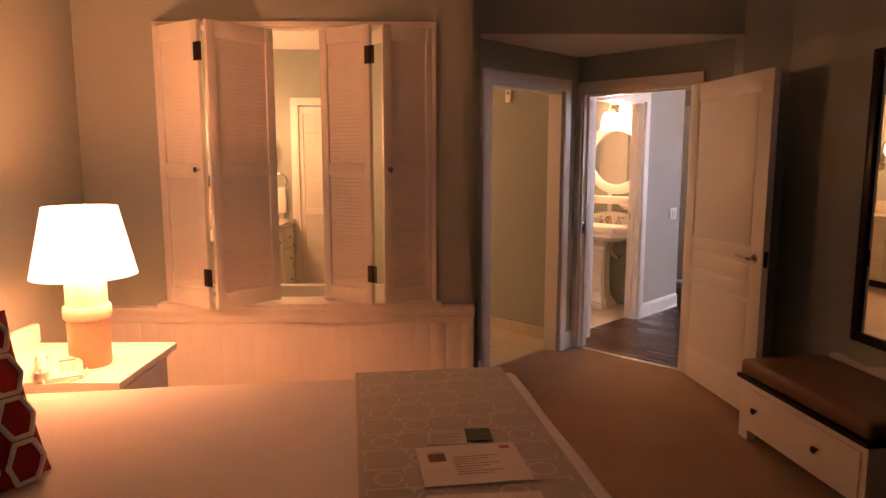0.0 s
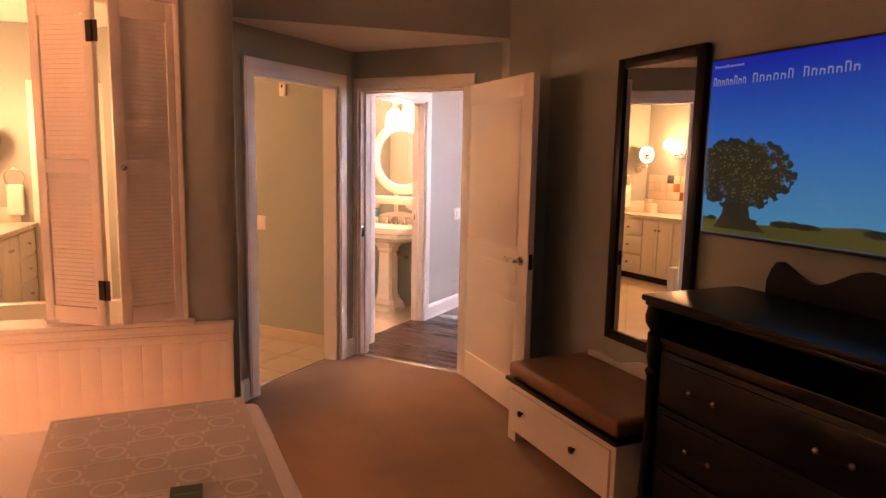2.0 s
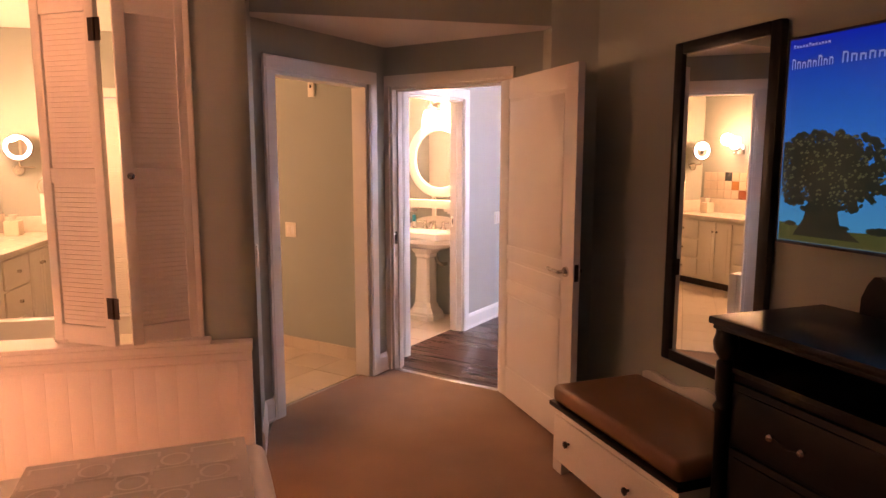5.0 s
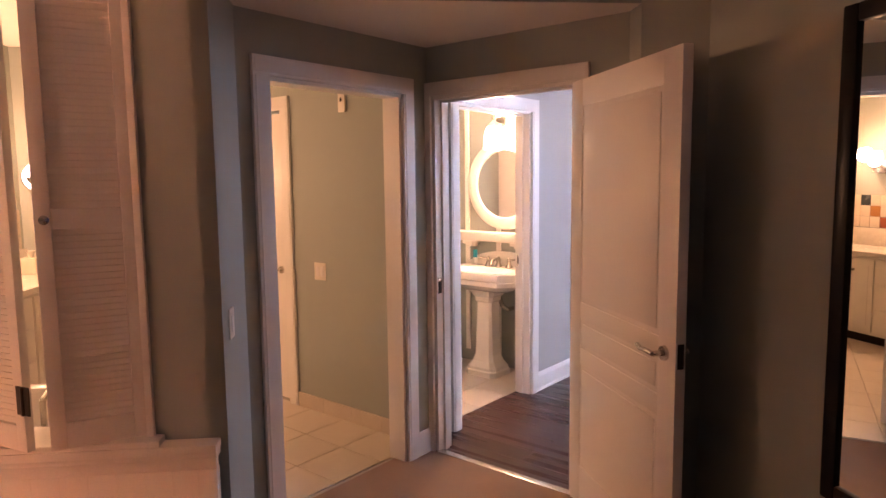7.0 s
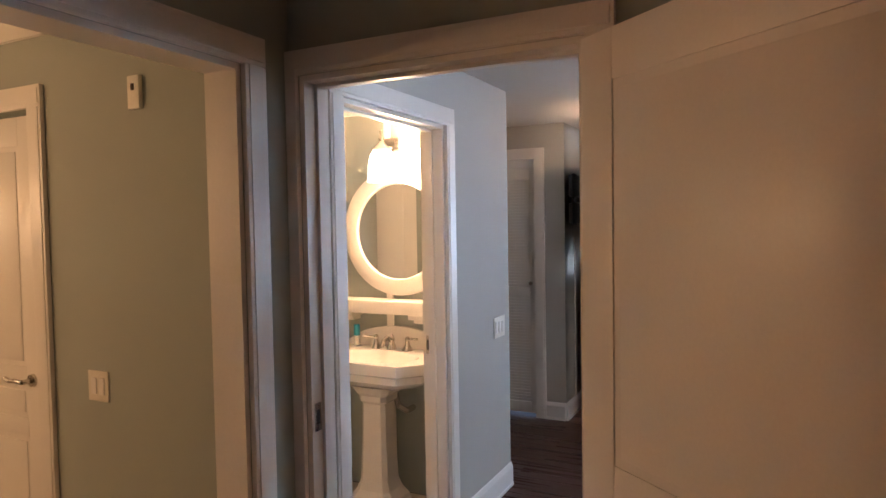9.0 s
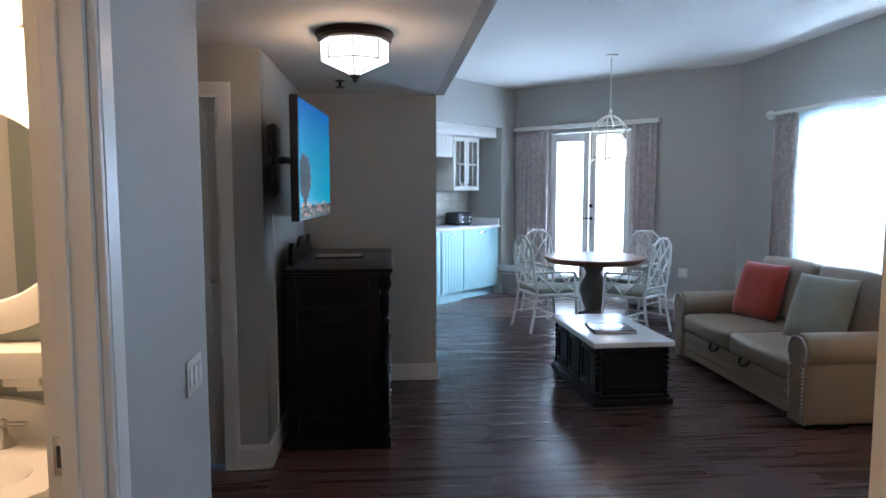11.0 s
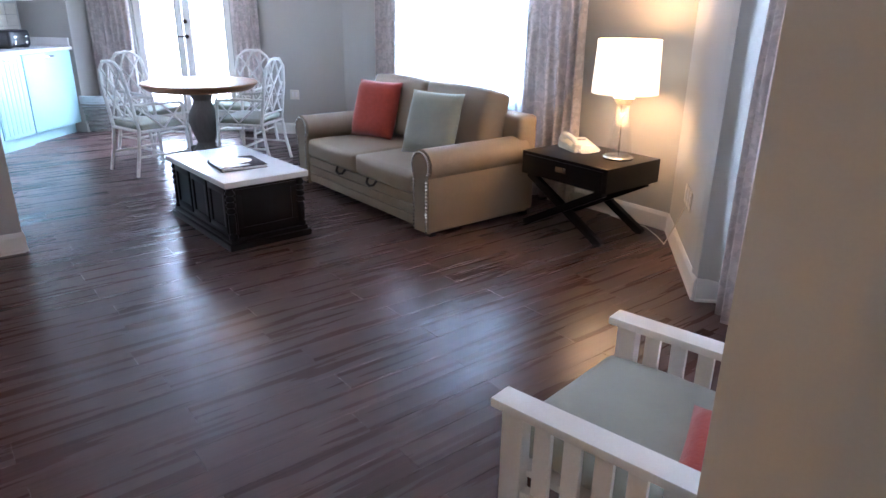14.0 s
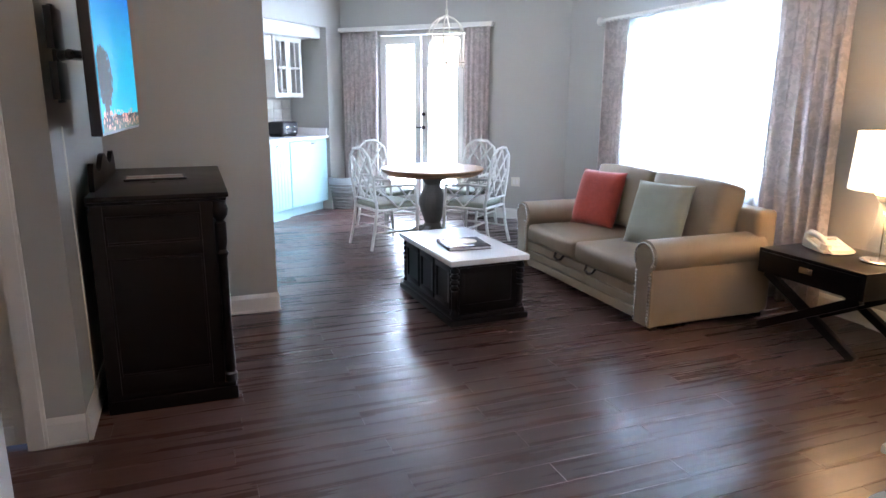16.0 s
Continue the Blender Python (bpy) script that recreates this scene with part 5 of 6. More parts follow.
part("rim", bm, BRONZE, fl, "", True)
bm = bmesh.new()
lathe(bm, [(0.168, -0.047), (0.165, -0.140), (0.02, -0.205), (0.0, -0.206)], 8)
part("glass", bm, OPALC, fl, "glowing faceted opal glass").visible_shadow = False
bm = bmesh.new()
for k in range(8):
    a = 2 * math.pi * k / 8
    c, s_ = math.cos(a), math.sin(a)
    tube(bm, [(0.169 * c, 0.169 * s_, -0.047), (0.166 * c, 0.166 * s_, -0.140), (0.02 * c, 0.02 * s_, -0.206)], 0.0025, 6)
    b2 = 2 * math.pi * (k + 1) / 8
    rod(bm, (0.166 * c, 0.166 * s_, -0.140), (0.166 * math.cos(b2), 0.166 * math.sin(b2), -0.140), 0.0025, n=6)
lathe(bm, [(0.024, -0.202), (0.026, -0.212), (0.012, -0.22), (0.014, -0.232), (0.0, -0.242)], 14)
part("cage", bm, BRONZE, fl, "dark metal ribs and finial", True)
spk = thing("sprinkler", "small dark ceiling sprinkler head", "sprinkler", pose(0.21, 4.47, HALL))
bm = bmesh.new()
lathe(bm, [(0.035, -0.001), (0.035, -0.006), (0.012, -0.01), (0.01, -0.04), (0.03, -0.045), (0.03, -0.05), (0.0, -0.05)], 16)
part("head", bm, BRONZE, spk, "", True)

# ---- living room ----
ang = math.degrees(math.atan2(4.20 - 3.20, 0.155 - 0.085))
television("lit wall television on a swivel arm showing sky and trees", pose(0.085, 3.20, 1.425, 0, 0, ang), 0.99, 0.66, 0.7, False, True)
dresser("dark espresso dresser with turned posts and a curved crest", pose(0.54, 3.67, 0, 0, 0, 90), 1.34, 0.62, 1.12, 3, 0.14)
cab = thing("cable", "thin pale cable hanging down the wall behind the dresser", "cable", pose(-0.145, 3.66, 0))
bm = bmesh.new()
tube(bm, [(0.012, 0, 1.45), (0.014, 0.01, 1.0), (0.02, -0.01, 0.6), (0.016, 0.01, 0.16)], 0.004, 6)
part("wire", bm, IVORY, cab, "", True)
mg = thing("magazine", "glossy magazine lying on the dresser", "magazine", pose(0.20, 4.36, 1.121, 0, 0, 4))
pb("cover", BLACK, mg, (-0.165, 0.165, -0.11, 0.11, 0.0, 0.012), bevel=0.001)
for i, c in enumerate(((0.6, 0.55, 0.5), (0.5, 0.35, 0.3), (0.7, 0.68, 0.66))):
    pb("picture", mat("cover_print", c, None, 0.3), mg, (-0.15, 0.15, -0.09 + 0.06 * i, -0.04 + 0.06 * i, 0.012, 0.0126), bevel=0)

# coffee table
cf = thing("coffee_table", "dark trunk coffee table with a white stone top", "coffee table", pose(2.025, 4.295, 0, 0, 0, 2))
CW_, CL = 0.62, 1.11
pb("top", QUARTZ, cf, (0, CW_, 0, CL, 0.441, 0.481), bevel=0.004, label="white quartz top")
pb("body", ESPRESSO, cf, (0.04, CW_ - 0.04, 0.045, CL - 0.045, 0.075, 0.44), bevel=0.003)
for y0 in (0.095, 0.412, 0.729):
    for xa, xb in ((0.030, 0.041), (CW_ - 0.041, CW_ - 0.030)):
        bm = bmesh.new()
        for b in ((y0, y0 + 0.286, 0.105, 0.145), (y0, y0 + 0.286, 0.375, 0.415), (y0, y0 + 0.04, 0.145, 0.375), (y0 + 0.246, y0 + 0.286, 0.145, 0.375)):
            box(bm, xa, xb, *b, 0.003)
        part("side_panel", bm, ESPRESSO, cf, "", True)
for ya, yb in ((0.035, 0.046), (CL - 0.046, CL - 0.035)):
    bm = bmesh.new()
    for b in ((0.085, 0.535, 0.105, 0.145), (0.085, 0.535, 0.375, 0.415), (0.085, 0.125, 0.145, 0.375), (0.495, 0.535, 0.145, 0.375)):
        box(bm, b[0], b[1], ya, yb, b[2], b[3], 0.003)
    part("end_panel", bm, ESPRESSO, cf, "", True)
bm = bmesh.new()
box(bm, -0.002, CW_ + 0.002, -0.002, CL + 0.002, 0.0, 0.048, 0.012)
box(bm, 0.018, CW_ - 0.018, 0.018, CL - 0.018, 0.046, 0.078, 0.010)
part("plinth", bm, ESPRESSO, cf, "moulded plinth", True)
for x in (0.05, CW_ - 0.05):
    for y in (0.05, CL - 0.05):
        bm = bmesh.new()
        prof = [(0.030, 0.075), (0.032, 0.095), (0.020, 0.11), (0.026, 0.125), (0.026, 0.24)]
        for k in range(4):
            prof += [(0.019, 0.25 + 0.042 * k), (0.033, 0.262 + 0.042 * k), (0.033, 0.276 + 0.042 * k)]
        prof += [(0.022, 0.418), (0.032, 0.44)]
        lathe(bm, prof, 14, (x, y, 0))
        part("turned_post", bm, ESPRESSO, cf, "turned corner post", True)
bk = thing("book", "dark picture book lying on the coffee table", "book", pose(2.30, 4.75, 0.482, 0, 0, -4))
pb("cover", mat("book_cover", (0.07, 0.05, 0.07), None, 0.25), bk, (-0.165, 0.165, -0.17, 0.17, 0.0, 0.004), (-0.165, 0.165, -0.17, 0.17, 0.020, 0.024), (-0.165, -0.16, -0.17, 0.17, 0.004, 0.02), bevel=0.001)
pb("pages", PAPER, bk, (-0.158, 0.16, -0.165, 0.165, 0.004, 0.020), bevel=0.0)
bm = bmesh.new()
lathe(bm, [(0.0, 0.0245), (0.09, 0.0245), (0.09, 0.0250), (0.0, 0.0251)], 20, (0.03, 0.04, 0))
part("picture", bm, mat("amber_print", (0.55, 0.33, 0.12), None, 0.3), bk)
pb("title", PAPER, bk, (-0.13, 0.05, -0.13, -0.10, 0.0241, 0.0248), bevel=0)

# sofa
so = thing("sofa", "taupe leather sleeper sofa with rolled arms and nailhead trim", "sofa", pose(3.27, 3.72, 0))
SW, SD = 2.03, 1.10
bm = bmesh.new()
box(bm, 0.04, SD - 0.05, 0.15, SW - 0.15, 0.04, 0.27, 0.015)
part("base", bm, SOFA, so, "", True)
for z0, z1 in ((0.05, 0.125), (0.13, 0.20), (0.205, 0.28)):
    bm = bmesh.new()
    box(bm, 0.018, 0.055, 0.19, SW - 0.19, z0, z1, 0.012, seg=3)
    part("front_band", bm, SOFA, so, "", "all")
for y0, y1 in ((0.0, 0.21), (SW - 0.21, SW)):
    yc = (y0 + y1) / 2
    bm = bmesh.new()
    box(bm, 0.02, SD - 0.08, y0 + 0.02, y1 - 0.02, 0.03, 0.52, 0.02, seg=3)
    rod(bm, (0.012, yc, 0.52), (SD - 0.12, yc, 0.52), 0.118, 0.118, 28)
    part("arm", bm, SOFA, so, "rolled arm", True)
    bm = bmesh.new()
    pts = [(yc - 0.085, 0.03), (yc + 0.085, 0.03), (yc + 0.085, 0.43)] + [(yc + 0.112 * math.cos(a), 0.52 + 0.112 * math.sin(a)) for a in [math.radians(-38 + 256 / 14 * k) for k in range(15)]] + [(yc - 0.085, 0.43)]
    lo = [bm.verts.new((0.0, y, z)) for y, z in pts]
    hi = [bm.verts.new((0.03, y, z)) for y, z in pts]
    bm.faces.new(lo), bm.faces.new(hi[::-1])
    for i in range(len(pts)):
        bm.faces.new((lo[i], lo[(i + 1) % len(pts)], hi[(i + 1) % len(pts)], hi[i]))
    bmesh.ops.bevel(bm, geom=[e for e in bm.edges if abs(e.verts[0].co.x) < 0.001 and abs(e.verts[1].co.x) < 0.001], offset=0.008, segments=2, affect="EDGES")
    part("arm_front", bm, SOFA, so, "padded arm front", True)
    bm = bmesh.new()
    for side in (-1, 1):
        k = 0
        z = 0.05
        while z < 0.43:
            bmesh.ops.create_icosphere(bm, subdivisions=1, radius=0.0105, matrix=Matrix.Translation((-0.004, yc + side * 0.074, z)))
            z += 0.026
    for a in range(-30, 211, 10):
        bmesh.ops.create_icosphere(bm, subdivisions=1, radius=0.0105, matrix=Matrix.Translation((-0.004, yc + 0.099 * math.cos(math.radians(a)), 0.52 + 0.099 * math.sin(math.radians(a)))))
    tagged(part("nailhead_trim", bm, NICKEL, so, "row of pale metal nailheads", True), kind="stuff")
bm = bmesh.new()
box(bm, SD - 0.20, SD, 0.03, SW - 0.03, 0.03, 0.80, 0.05, seg=4)
part("back_frame", bm, SOFA, so, "padded back frame", True)


def soft_box(x0, x1, y0, y1, z0, z1, bev, puff):
    bm = bmesh.new()
    box(bm, x0, x1, y0, y1, z0, z1, bev, seg=3)
    bmesh.ops.subdivide_edges(bm, edges=[e for e in bm.edges if e.calc_length() > 0.15], cuts=7, use_grid_fill=True)
    c = Vector(((x0 + x1) / 2, (y0 + y1) / 2, (z0 + z1) / 2))
    h = Vector(((x1 - x0) / 2, (y1 - y0) / 2, (z1 - z0) / 2))
    for v in bm.verts:
        q = Vector([(v.co[i] - c[i]) / h[i] for i in range(3)])
        for i in range(3):
            j, k = (i + 1) % 3, (i + 2) % 3
            v.co[i] += puff * q[i] * max(0, 1 - q[j] ** 2) * max(0, 1 - q[k] ** 2)
        v.co += Vector((1, 1, 1)) * 0.006 * noise.noise(v.co * 4)
    return bm


for k in range(2):
    y0 = 0.205 + 0.812 * k
    part("seat_cushion", soft_box(0.0, 0.80, y0, y0 + 0.805, 0.285, 0.445, 0.045, 0.025), SOFA, so, "plump seat cushion", "all")
    bm = soft_box(-0.13, 0.13, y0 + 0.02, y0 + 0.79, 0.0, 0.50, 0.045, 0.022)
    bmesh.ops.transform(bm, matrix=Matrix.Translation((0.75, 0, 0.475)) @ pose(0, 0, 0, 0, 13, 0), verts=bm.verts)
    part("back_cushion", bm, SOFA, so, "plump back cushion", "all")
for y in (0.77, 1.25):
    bm = bmesh.new()
    tube(bm, [(0.015, y - 0.065, 0.285), (-0.008, y - 0.05, 0.25), (-0.012, y, 0.235), (-0.008, y + 0.05, 0.25), (0.015, y + 0.065, 0.285)], 0.010)
    part("strap_handle", bm, BRONZE, so, "dark strap handle", True)
for y in (0.06, SW - 0.06):
    for x in (0.06, SD - 0.1):
        pb("foot", ESPRESSO, so, (x - 0.03, x + 0.03, y - 0.03, y + 0.03, 0.0, 0.035), bevel=0.004)
for mt, y, x, tilt, yaw, lab in ((CORAL, 5.24, 3.82, 72, 97, "coral red knitted throw cushion on the sofa"), (SAGE, 4.34, 3.77, 70, 99, "pale sage throw cushion on the sofa")):
    pw = thing("throw_cushion", lab, "cushion", Matrix.Translation((x, y, 0.70)) @ pose(0, 0, 0, 0, 0, yaw - 180 + 8) @ pose(0, 0, 0, tilt, 0, 0))
    bm = bmesh.new()
    pillow_mesh(bm, 0.50 if mt is CORAL else 0.50, 0.52, 0.17)
    part("cover", bm, mt, pw, "", "all")

# end table, lamp, telephone
et = thing("end_table", "dark espresso campaign end table with crossed legs", "side table", pose(4.09, 2.83, 0))
pb("case", ESPRESSO, et, (0.0, 0.60, 0.0, 0.80, 0.40, 0.573), bevel=0.006)
pb("drawer", ESPRESSO, et, (-0.008, 0.002, 0.04, 0.77, 0.425, 0.55), bevel=0.003)
pb("pull", NICKEL, et, (-0.014, -0.006, 0.355, 0.455, 0.475, 0.515), bevel=0.003, label="inset nickel campaign pull")
for x in (0.03, 0.51):
    for s_ in (1, -1):
        bm = bmesh.new()
        L = math.hypot(0.72, 0.40)
        m4 = Matrix.Translation((x + 0.02 + (0.012 if s_ > 0 else -0.012), 0.405, 0.20)) @ pose(0, 0, 0, math.degrees(math.atan2(0.39, 0.72)) * s_, 0, 0)
        box(bm, -0.022, 0.022, -L / 2, L / 2, -0.028, 0.028, 0.003, m4)
        part("crossed_leg", bm, ESPRESSO, et, "", True)
pb("stretcher", ESPRESSO, et, (0.05, 0.55, 0.385, 0.425, 0.18, 0.22), bevel=0.004)
l2 = thing("table_lamp", "lit table lamp with clear glass base and white drum shade", "lamp", pose(4.44, 3.02, 0.573))
bm = bmesh.new()
lathe(bm, [(0.0, 0.0), (0.105, 0.0), (0.108, 0.012), (0.10, 0.02), (0.0, 0.02)], 32)
part("foot", bm, NICKEL, l2, "polished metal foot", True)
bm = bmesh.new()
lathe(bm, [(0.098, 0.021), (0.045, 0.38), (0.041, 0.38), (0.093, 0.021)], 32)
bmesh.ops.delete(bm, geom=[f for f in bm.faces if len(f.verts) > 4], context="FACES")
part("glass_base", bm, GLASS, l2, "clear tapered glass column", "all")
bm = bmesh.new()
rod(bm, (0, 0, 0.015), (0, 0, 0.39), 0.0045, n=10)
part("stem", bm, NICKEL, l2, "thin bright metal stem inside the glass", True)
bm = bmesh.new()
lathe(bm, [(0.045, 0.385), (0.075, 0.43), (0.02, 0.44), (0.012, 0.48), (0.0, 0.48)], 24)
part("collar", bm, IVORY, l2, "", True)
bm = bmesh.new()
for r0, r1 in ((0.228, 0.212), (0.225, 0.209)):
    lathe(bm, [(r0, 0.462), (r1, 0.818)], 48)
bmesh.ops.delete(bm, geom=[f for f in bm.faces if len(f.verts) > 4], context="FACES")
part("shade", bm, SHADE2, l2, "glowing white drum shade", "all")
telephone(pose(4.46, 3.40, 0.573, 0, 0, 250) @ Matrix.Scale(1.25, 4), "ivory desk telephone on the end table")
ol = thing("wall_outlet", "ivory outlet plates on the slanted wall", "outlet", pose(4.335, 2.362, 0.45, 0, 0, 220.36))
for i in range(3):
    pb("cover", IVORY, ol, (-0.13 + 0.09 * i, -0.055 + 0.09 * i, -0.006, 0.0, -0.06, 0.06), bevel=0.002)
    pb("socket", TRIM, ol, (-0.11 + 0.09 * i, -0.075 + 0.09 * i, -0.009, -0.005, -0.035, 0.035), bevel=0.002)
plate("ivory wall outlet plate below the dining wall", pose(4.385, 8.015, 0.50, 0, 0, 315), 0.12, 0.12, 2, "wall_outlet", "outlet")
cb = thing("cable", "loose pale cable trailing along the baseboard", "cable", pose(0, 0, 0))
bm = bmesh.new()
tube(bm, [(4.345, 2.375, 0.40), (4.40, 2.47, 0.22), (4.54, 2.62, 0.012), (4.66, 2.76, 0.008), (4.78, 2.95, 0.008), (4.80, 3.3, 0.008)], 0.004, 6)
part("wire", bm, IVORY, cb, "", True)

# slatted armchair
ac = thing("armchair", "white slatted wooden armchair with sage seat cushion", "armchair", pose(1.706, 1.370, 0, 0, 0, 10.5))
CW, CD = 0.825, 0.78
for x0, x1 in ((0.0, 0.09), (CW - 0.09, CW)):
    pb("arm_top", WHITE, ac, (x0, x1, -CD + 0.06, 0.0, 0.47, 0.50), bevel=0.005)
    xm = (x0 + x1) / 2
    for y in (-0.075, -CD + 0.08):
        pb("leg", WHITE, ac, (xm - 0.025, xm + 0.025, y - 0.03, y + 0.045, 0.0, 0.47), bevel=0.004)
    for k in range(5):
        y = -0.165 - 0.098 * k
        pb("arm_slat", WHITE, ac, (xm - 0.010, xm + 0.010, y - 0.028, y + 0.028, 0.20, 0.47), bevel=0.003)
    pb("side_rail", WHITE, ac, (xm - 0.018, xm + 0.018, -CD + 0.10, -0.08, 0.13, 0.20), bevel=0.003)
pb("front_rail", WHITE, ac, (0.06, CW - 0.06, -0.075, -0.045, 0.18, 0.26), bevel=0.003)
pb("seat_deck", WHITE, ac, (0.06, CW - 0.06, -CD + 0.12, -0.05, 0.235, 0.26), bevel=0.003)
pb("back_rail", WHITE, ac, (0.05, CW - 0.05, -CD + 0.02, -CD + 0.06, 0.78, 0.85), bevel=0.004)
for k in range(8):
    x = 0.10 + k * (CW - 0.20) / 7
    pb("back_slat", WHITE, ac, (x - 0.025, x + 0.025, -CD + 0.03, -CD + 0.05, 0.22, 0.78), bevel=0.003)
part("seat_cushion", soft_box(0.095, CW - 0.095, -CD + 0.13, -0.02, 0.262, 0.365, 0.035, 0.02), SAGE, ac, "pale sage seat cushion", "all")
pw = thing("throw_cushion", "coral throw cushion leaning in the slatted armchair", "cushion", pose(1.706, 1.370, 0, 0, 0, 10.5) @ pose(0.31, -0.66, 0.37, 14, -6, 12))
bm = bmesh.new()
pillow_mesh(bm, 0.42, 0.38, 0.13)
part("cover", bm, CORAL, pw, "", "all")

# ---- windows, doors to the outside, drapery ----


def drape(name, a, b, z0, z1, folds, amp, material, label, category="curtain", seed=1):
    """A hanging cloth from a to b in plan, with folds that deepen downwards."""
    rg = random.Random(seed)
    a, b = Vector((*a, 0)), Vector((*b, 0))
    d = b - a
    nrm = Vector((-d.y, d.x, 0)).normalized()
    n, rows = folds * 10, 10
    ph = [rg.uniform(-0.5, 0.5) for _ in range(folds + 2)]
    bm = bmesh.new()
    sides = []
    for off in (0.0, 0.004):
        g = []
        for i in range(n + 1):
            s = i / n
            f = s * folds
            k = int(f)
            w_ = math.sin(2 * math.pi * (f + 0.25 * ph[k] * (1 - (f - k)) + 0.25 * ph[k + 1] * (f - k)))
            col = []
            for r in range(rows + 1):
                q = r / rows
                am = amp * (0.45 + 0.55 * q)
                sway = 0.015 * math.sin(3 * s + 5 * q + seed)
                p = a + d * (s + 0.012 * math.sin(9 * s + 4 * q)) + nrm * (am * w_ + off + sway * q)
                col.append(bm.verts.new((p.x, p.y, z1 + (z0 - z1) * q)))
            g.append(col)
        sides.append(g)
    for g in sides:
        for i in range(n):
            for r in range(rows):
                bm.faces.new((g[i][r], g[i + 1][r], g[i + 1][r + 1], g[i][r + 1]))
    for r in range(rows):
        for i in (0, n):
            bm.faces.new((sides[0][i][r], sides[0][i][r + 1], sides[1][i][r + 1], sides[1][i][r]))
    for i in range(n):
        for r in (0, rows):
            bm.faces.new((sides[0][i][r], sides[0][i + 1][r], sides[1][i + 1][r], sides[1][i][r]))
    return tagged(part(name, bm, material, None, "", "all"), label, category)


def curtain_rod(a, b, z, r, label, finials):
    t = thing("curtain_rod", label, "curtain rod")
    bm = bmesh.new()
    rod(bm, (*a, z), (*b, z), r, n=16)
    part("pole", bm, WHITE, t, "", True)
    if finials:
        for p in (a, b):
            bm = bmesh.new()
            bmesh.ops.create_uvsphere(bm, u_segments=16, v_segments=10, radius=r * 1.9, matrix=Matrix.Translation((*p, z)))
            part("finial", bm, WHITE, t, "", True)
    return t


# window behind the sofa
wn = thing("window_1", "large white framed window behind sheer curtains", "window")
tagged(wn, kind="structure")
for b in ((4.88, 4.95, 4.25, 4.31), (4.88, 4.95, 6.19, 6.25), (4.88, 4.95, 5.22, 5.28)):
    pb("window_frame", TRIM, wn, (*b, 0.80, 2.38), bevel=0.004)
for z in (0.80, 2.32):
    pb("window_rail", TRIM, wn, (4.88, 4.95, 4.31, 6.19, z, z + 0.06), bevel=0.004)
pb("window_sill", TRIM, wn, (4.80, 4.97, 4.20, 6.30, 0.765, 0.80), bevel=0.006)
for y0, y1 in ((4.31, 5.22), (5.28, 6.19)):
    g = pb("pane", PANE, wn, (4.912, 4.918, y0, y1, 0.86, 2.32), bevel=0)
    g.visible_shadow = False
curtain_rod((4.74, 6.74), (4.74, 3.66), 2.41, 0.026, "white curtain pole with ball finials", True)
drape("sheer_curtain", (4.77, 6.35), (4.77, 4.16), 0.10, 2.39, 16, 0.022, SHEER, "white sheer curtain glowing with daylight", seed=3)
drape("curtain", (4.73, 6.66), (4.73, 6.20), 0.02, 2.40, 6, 0.045, DRAPE, "taupe damask curtain gathered beside the window", seed=5)
drape("curtain", (4.72, 4.27), (4.72, 3.66), 0.02, 2.40, 6, 0.05, DRAPE, "taupe damask curtain gathered beside the sofa window", seed=8)

# french doors in the end wall, turned frame: wall face at v 8.768, u from 5.233 down to 1.909
fd = thing("door_1", "white glazed french doors to the balcony", "door", R45)
tagged(fd, kind="structure")
VF = 8.768
U0, U1 = 4.613, 3.333
for u0, u1 in ((U0 - 0.64, U0), (U1, U1 + 0.635)):
    lf = pb("leaf", TRIM, fd, (VF + 0.03, VF + 0.075, u0 + 0.005, u0 + 0.10, 0.03, 2.41), (VF + 0.03, VF + 0.075, u1 - 0.10, u1 - 0.005, 0.03, 2.41),
            (VF + 0.03, VF + 0.075, u0 + 0.10, u1 - 0.10, 0.03, 0.28), (VF + 0.03, VF + 0.075, u0 + 0.10, u1 - 0.10, 2.29, 2.41), bevel=0.003)
    g = pb("pane", PANE, lf, (VF + 0.05, VF + 0.056, u0 + 0.10, u1 - 0.10, 0.28, 2.29), bevel=0)
    g.visible_shadow = False
bm = bmesh.new()
for z in (1.18, 1.36):
    rod(bm, (VF + 0.03, 3.93, z), (VF + 0.005, 3.93, z), 0.026, n=14)
tube(bm, [(VF + 0.0, 3.93, 1.18), (VF - 0.02, 3.93, 1.18), (VF - 0.02, 4.04, 1.18)], 0.009)
part("door_handle", bm, BRONZE, fd, "dark lever and deadbolt", True)
pb("curtain_rail", WHITE, None, (VF - 0.12, VF - 0.005, 2.90, 5.20, 2.475, 2.53), bevel=0.004)
o = tagged(bpy.data.objects["curtain_rail"], "white cornice rail over the french doors", "curtain rail")
o.matrix_basis = R45
drape("curtain", bed(VF - 0.06, 5.18), bed(VF - 0.06, 4.60), 0.02, 2.475, 7, 0.035, DRAPE, "taupe damask curtain beside the french doors", seed=11)
drape("curtain", bed(VF - 0.06, 3.30), bed(VF - 0.06, 2.94), 0.02, 2.475, 5, 0.035, DRAPE, "taupe damask curtain on the wall side of the french doors", seed=12)
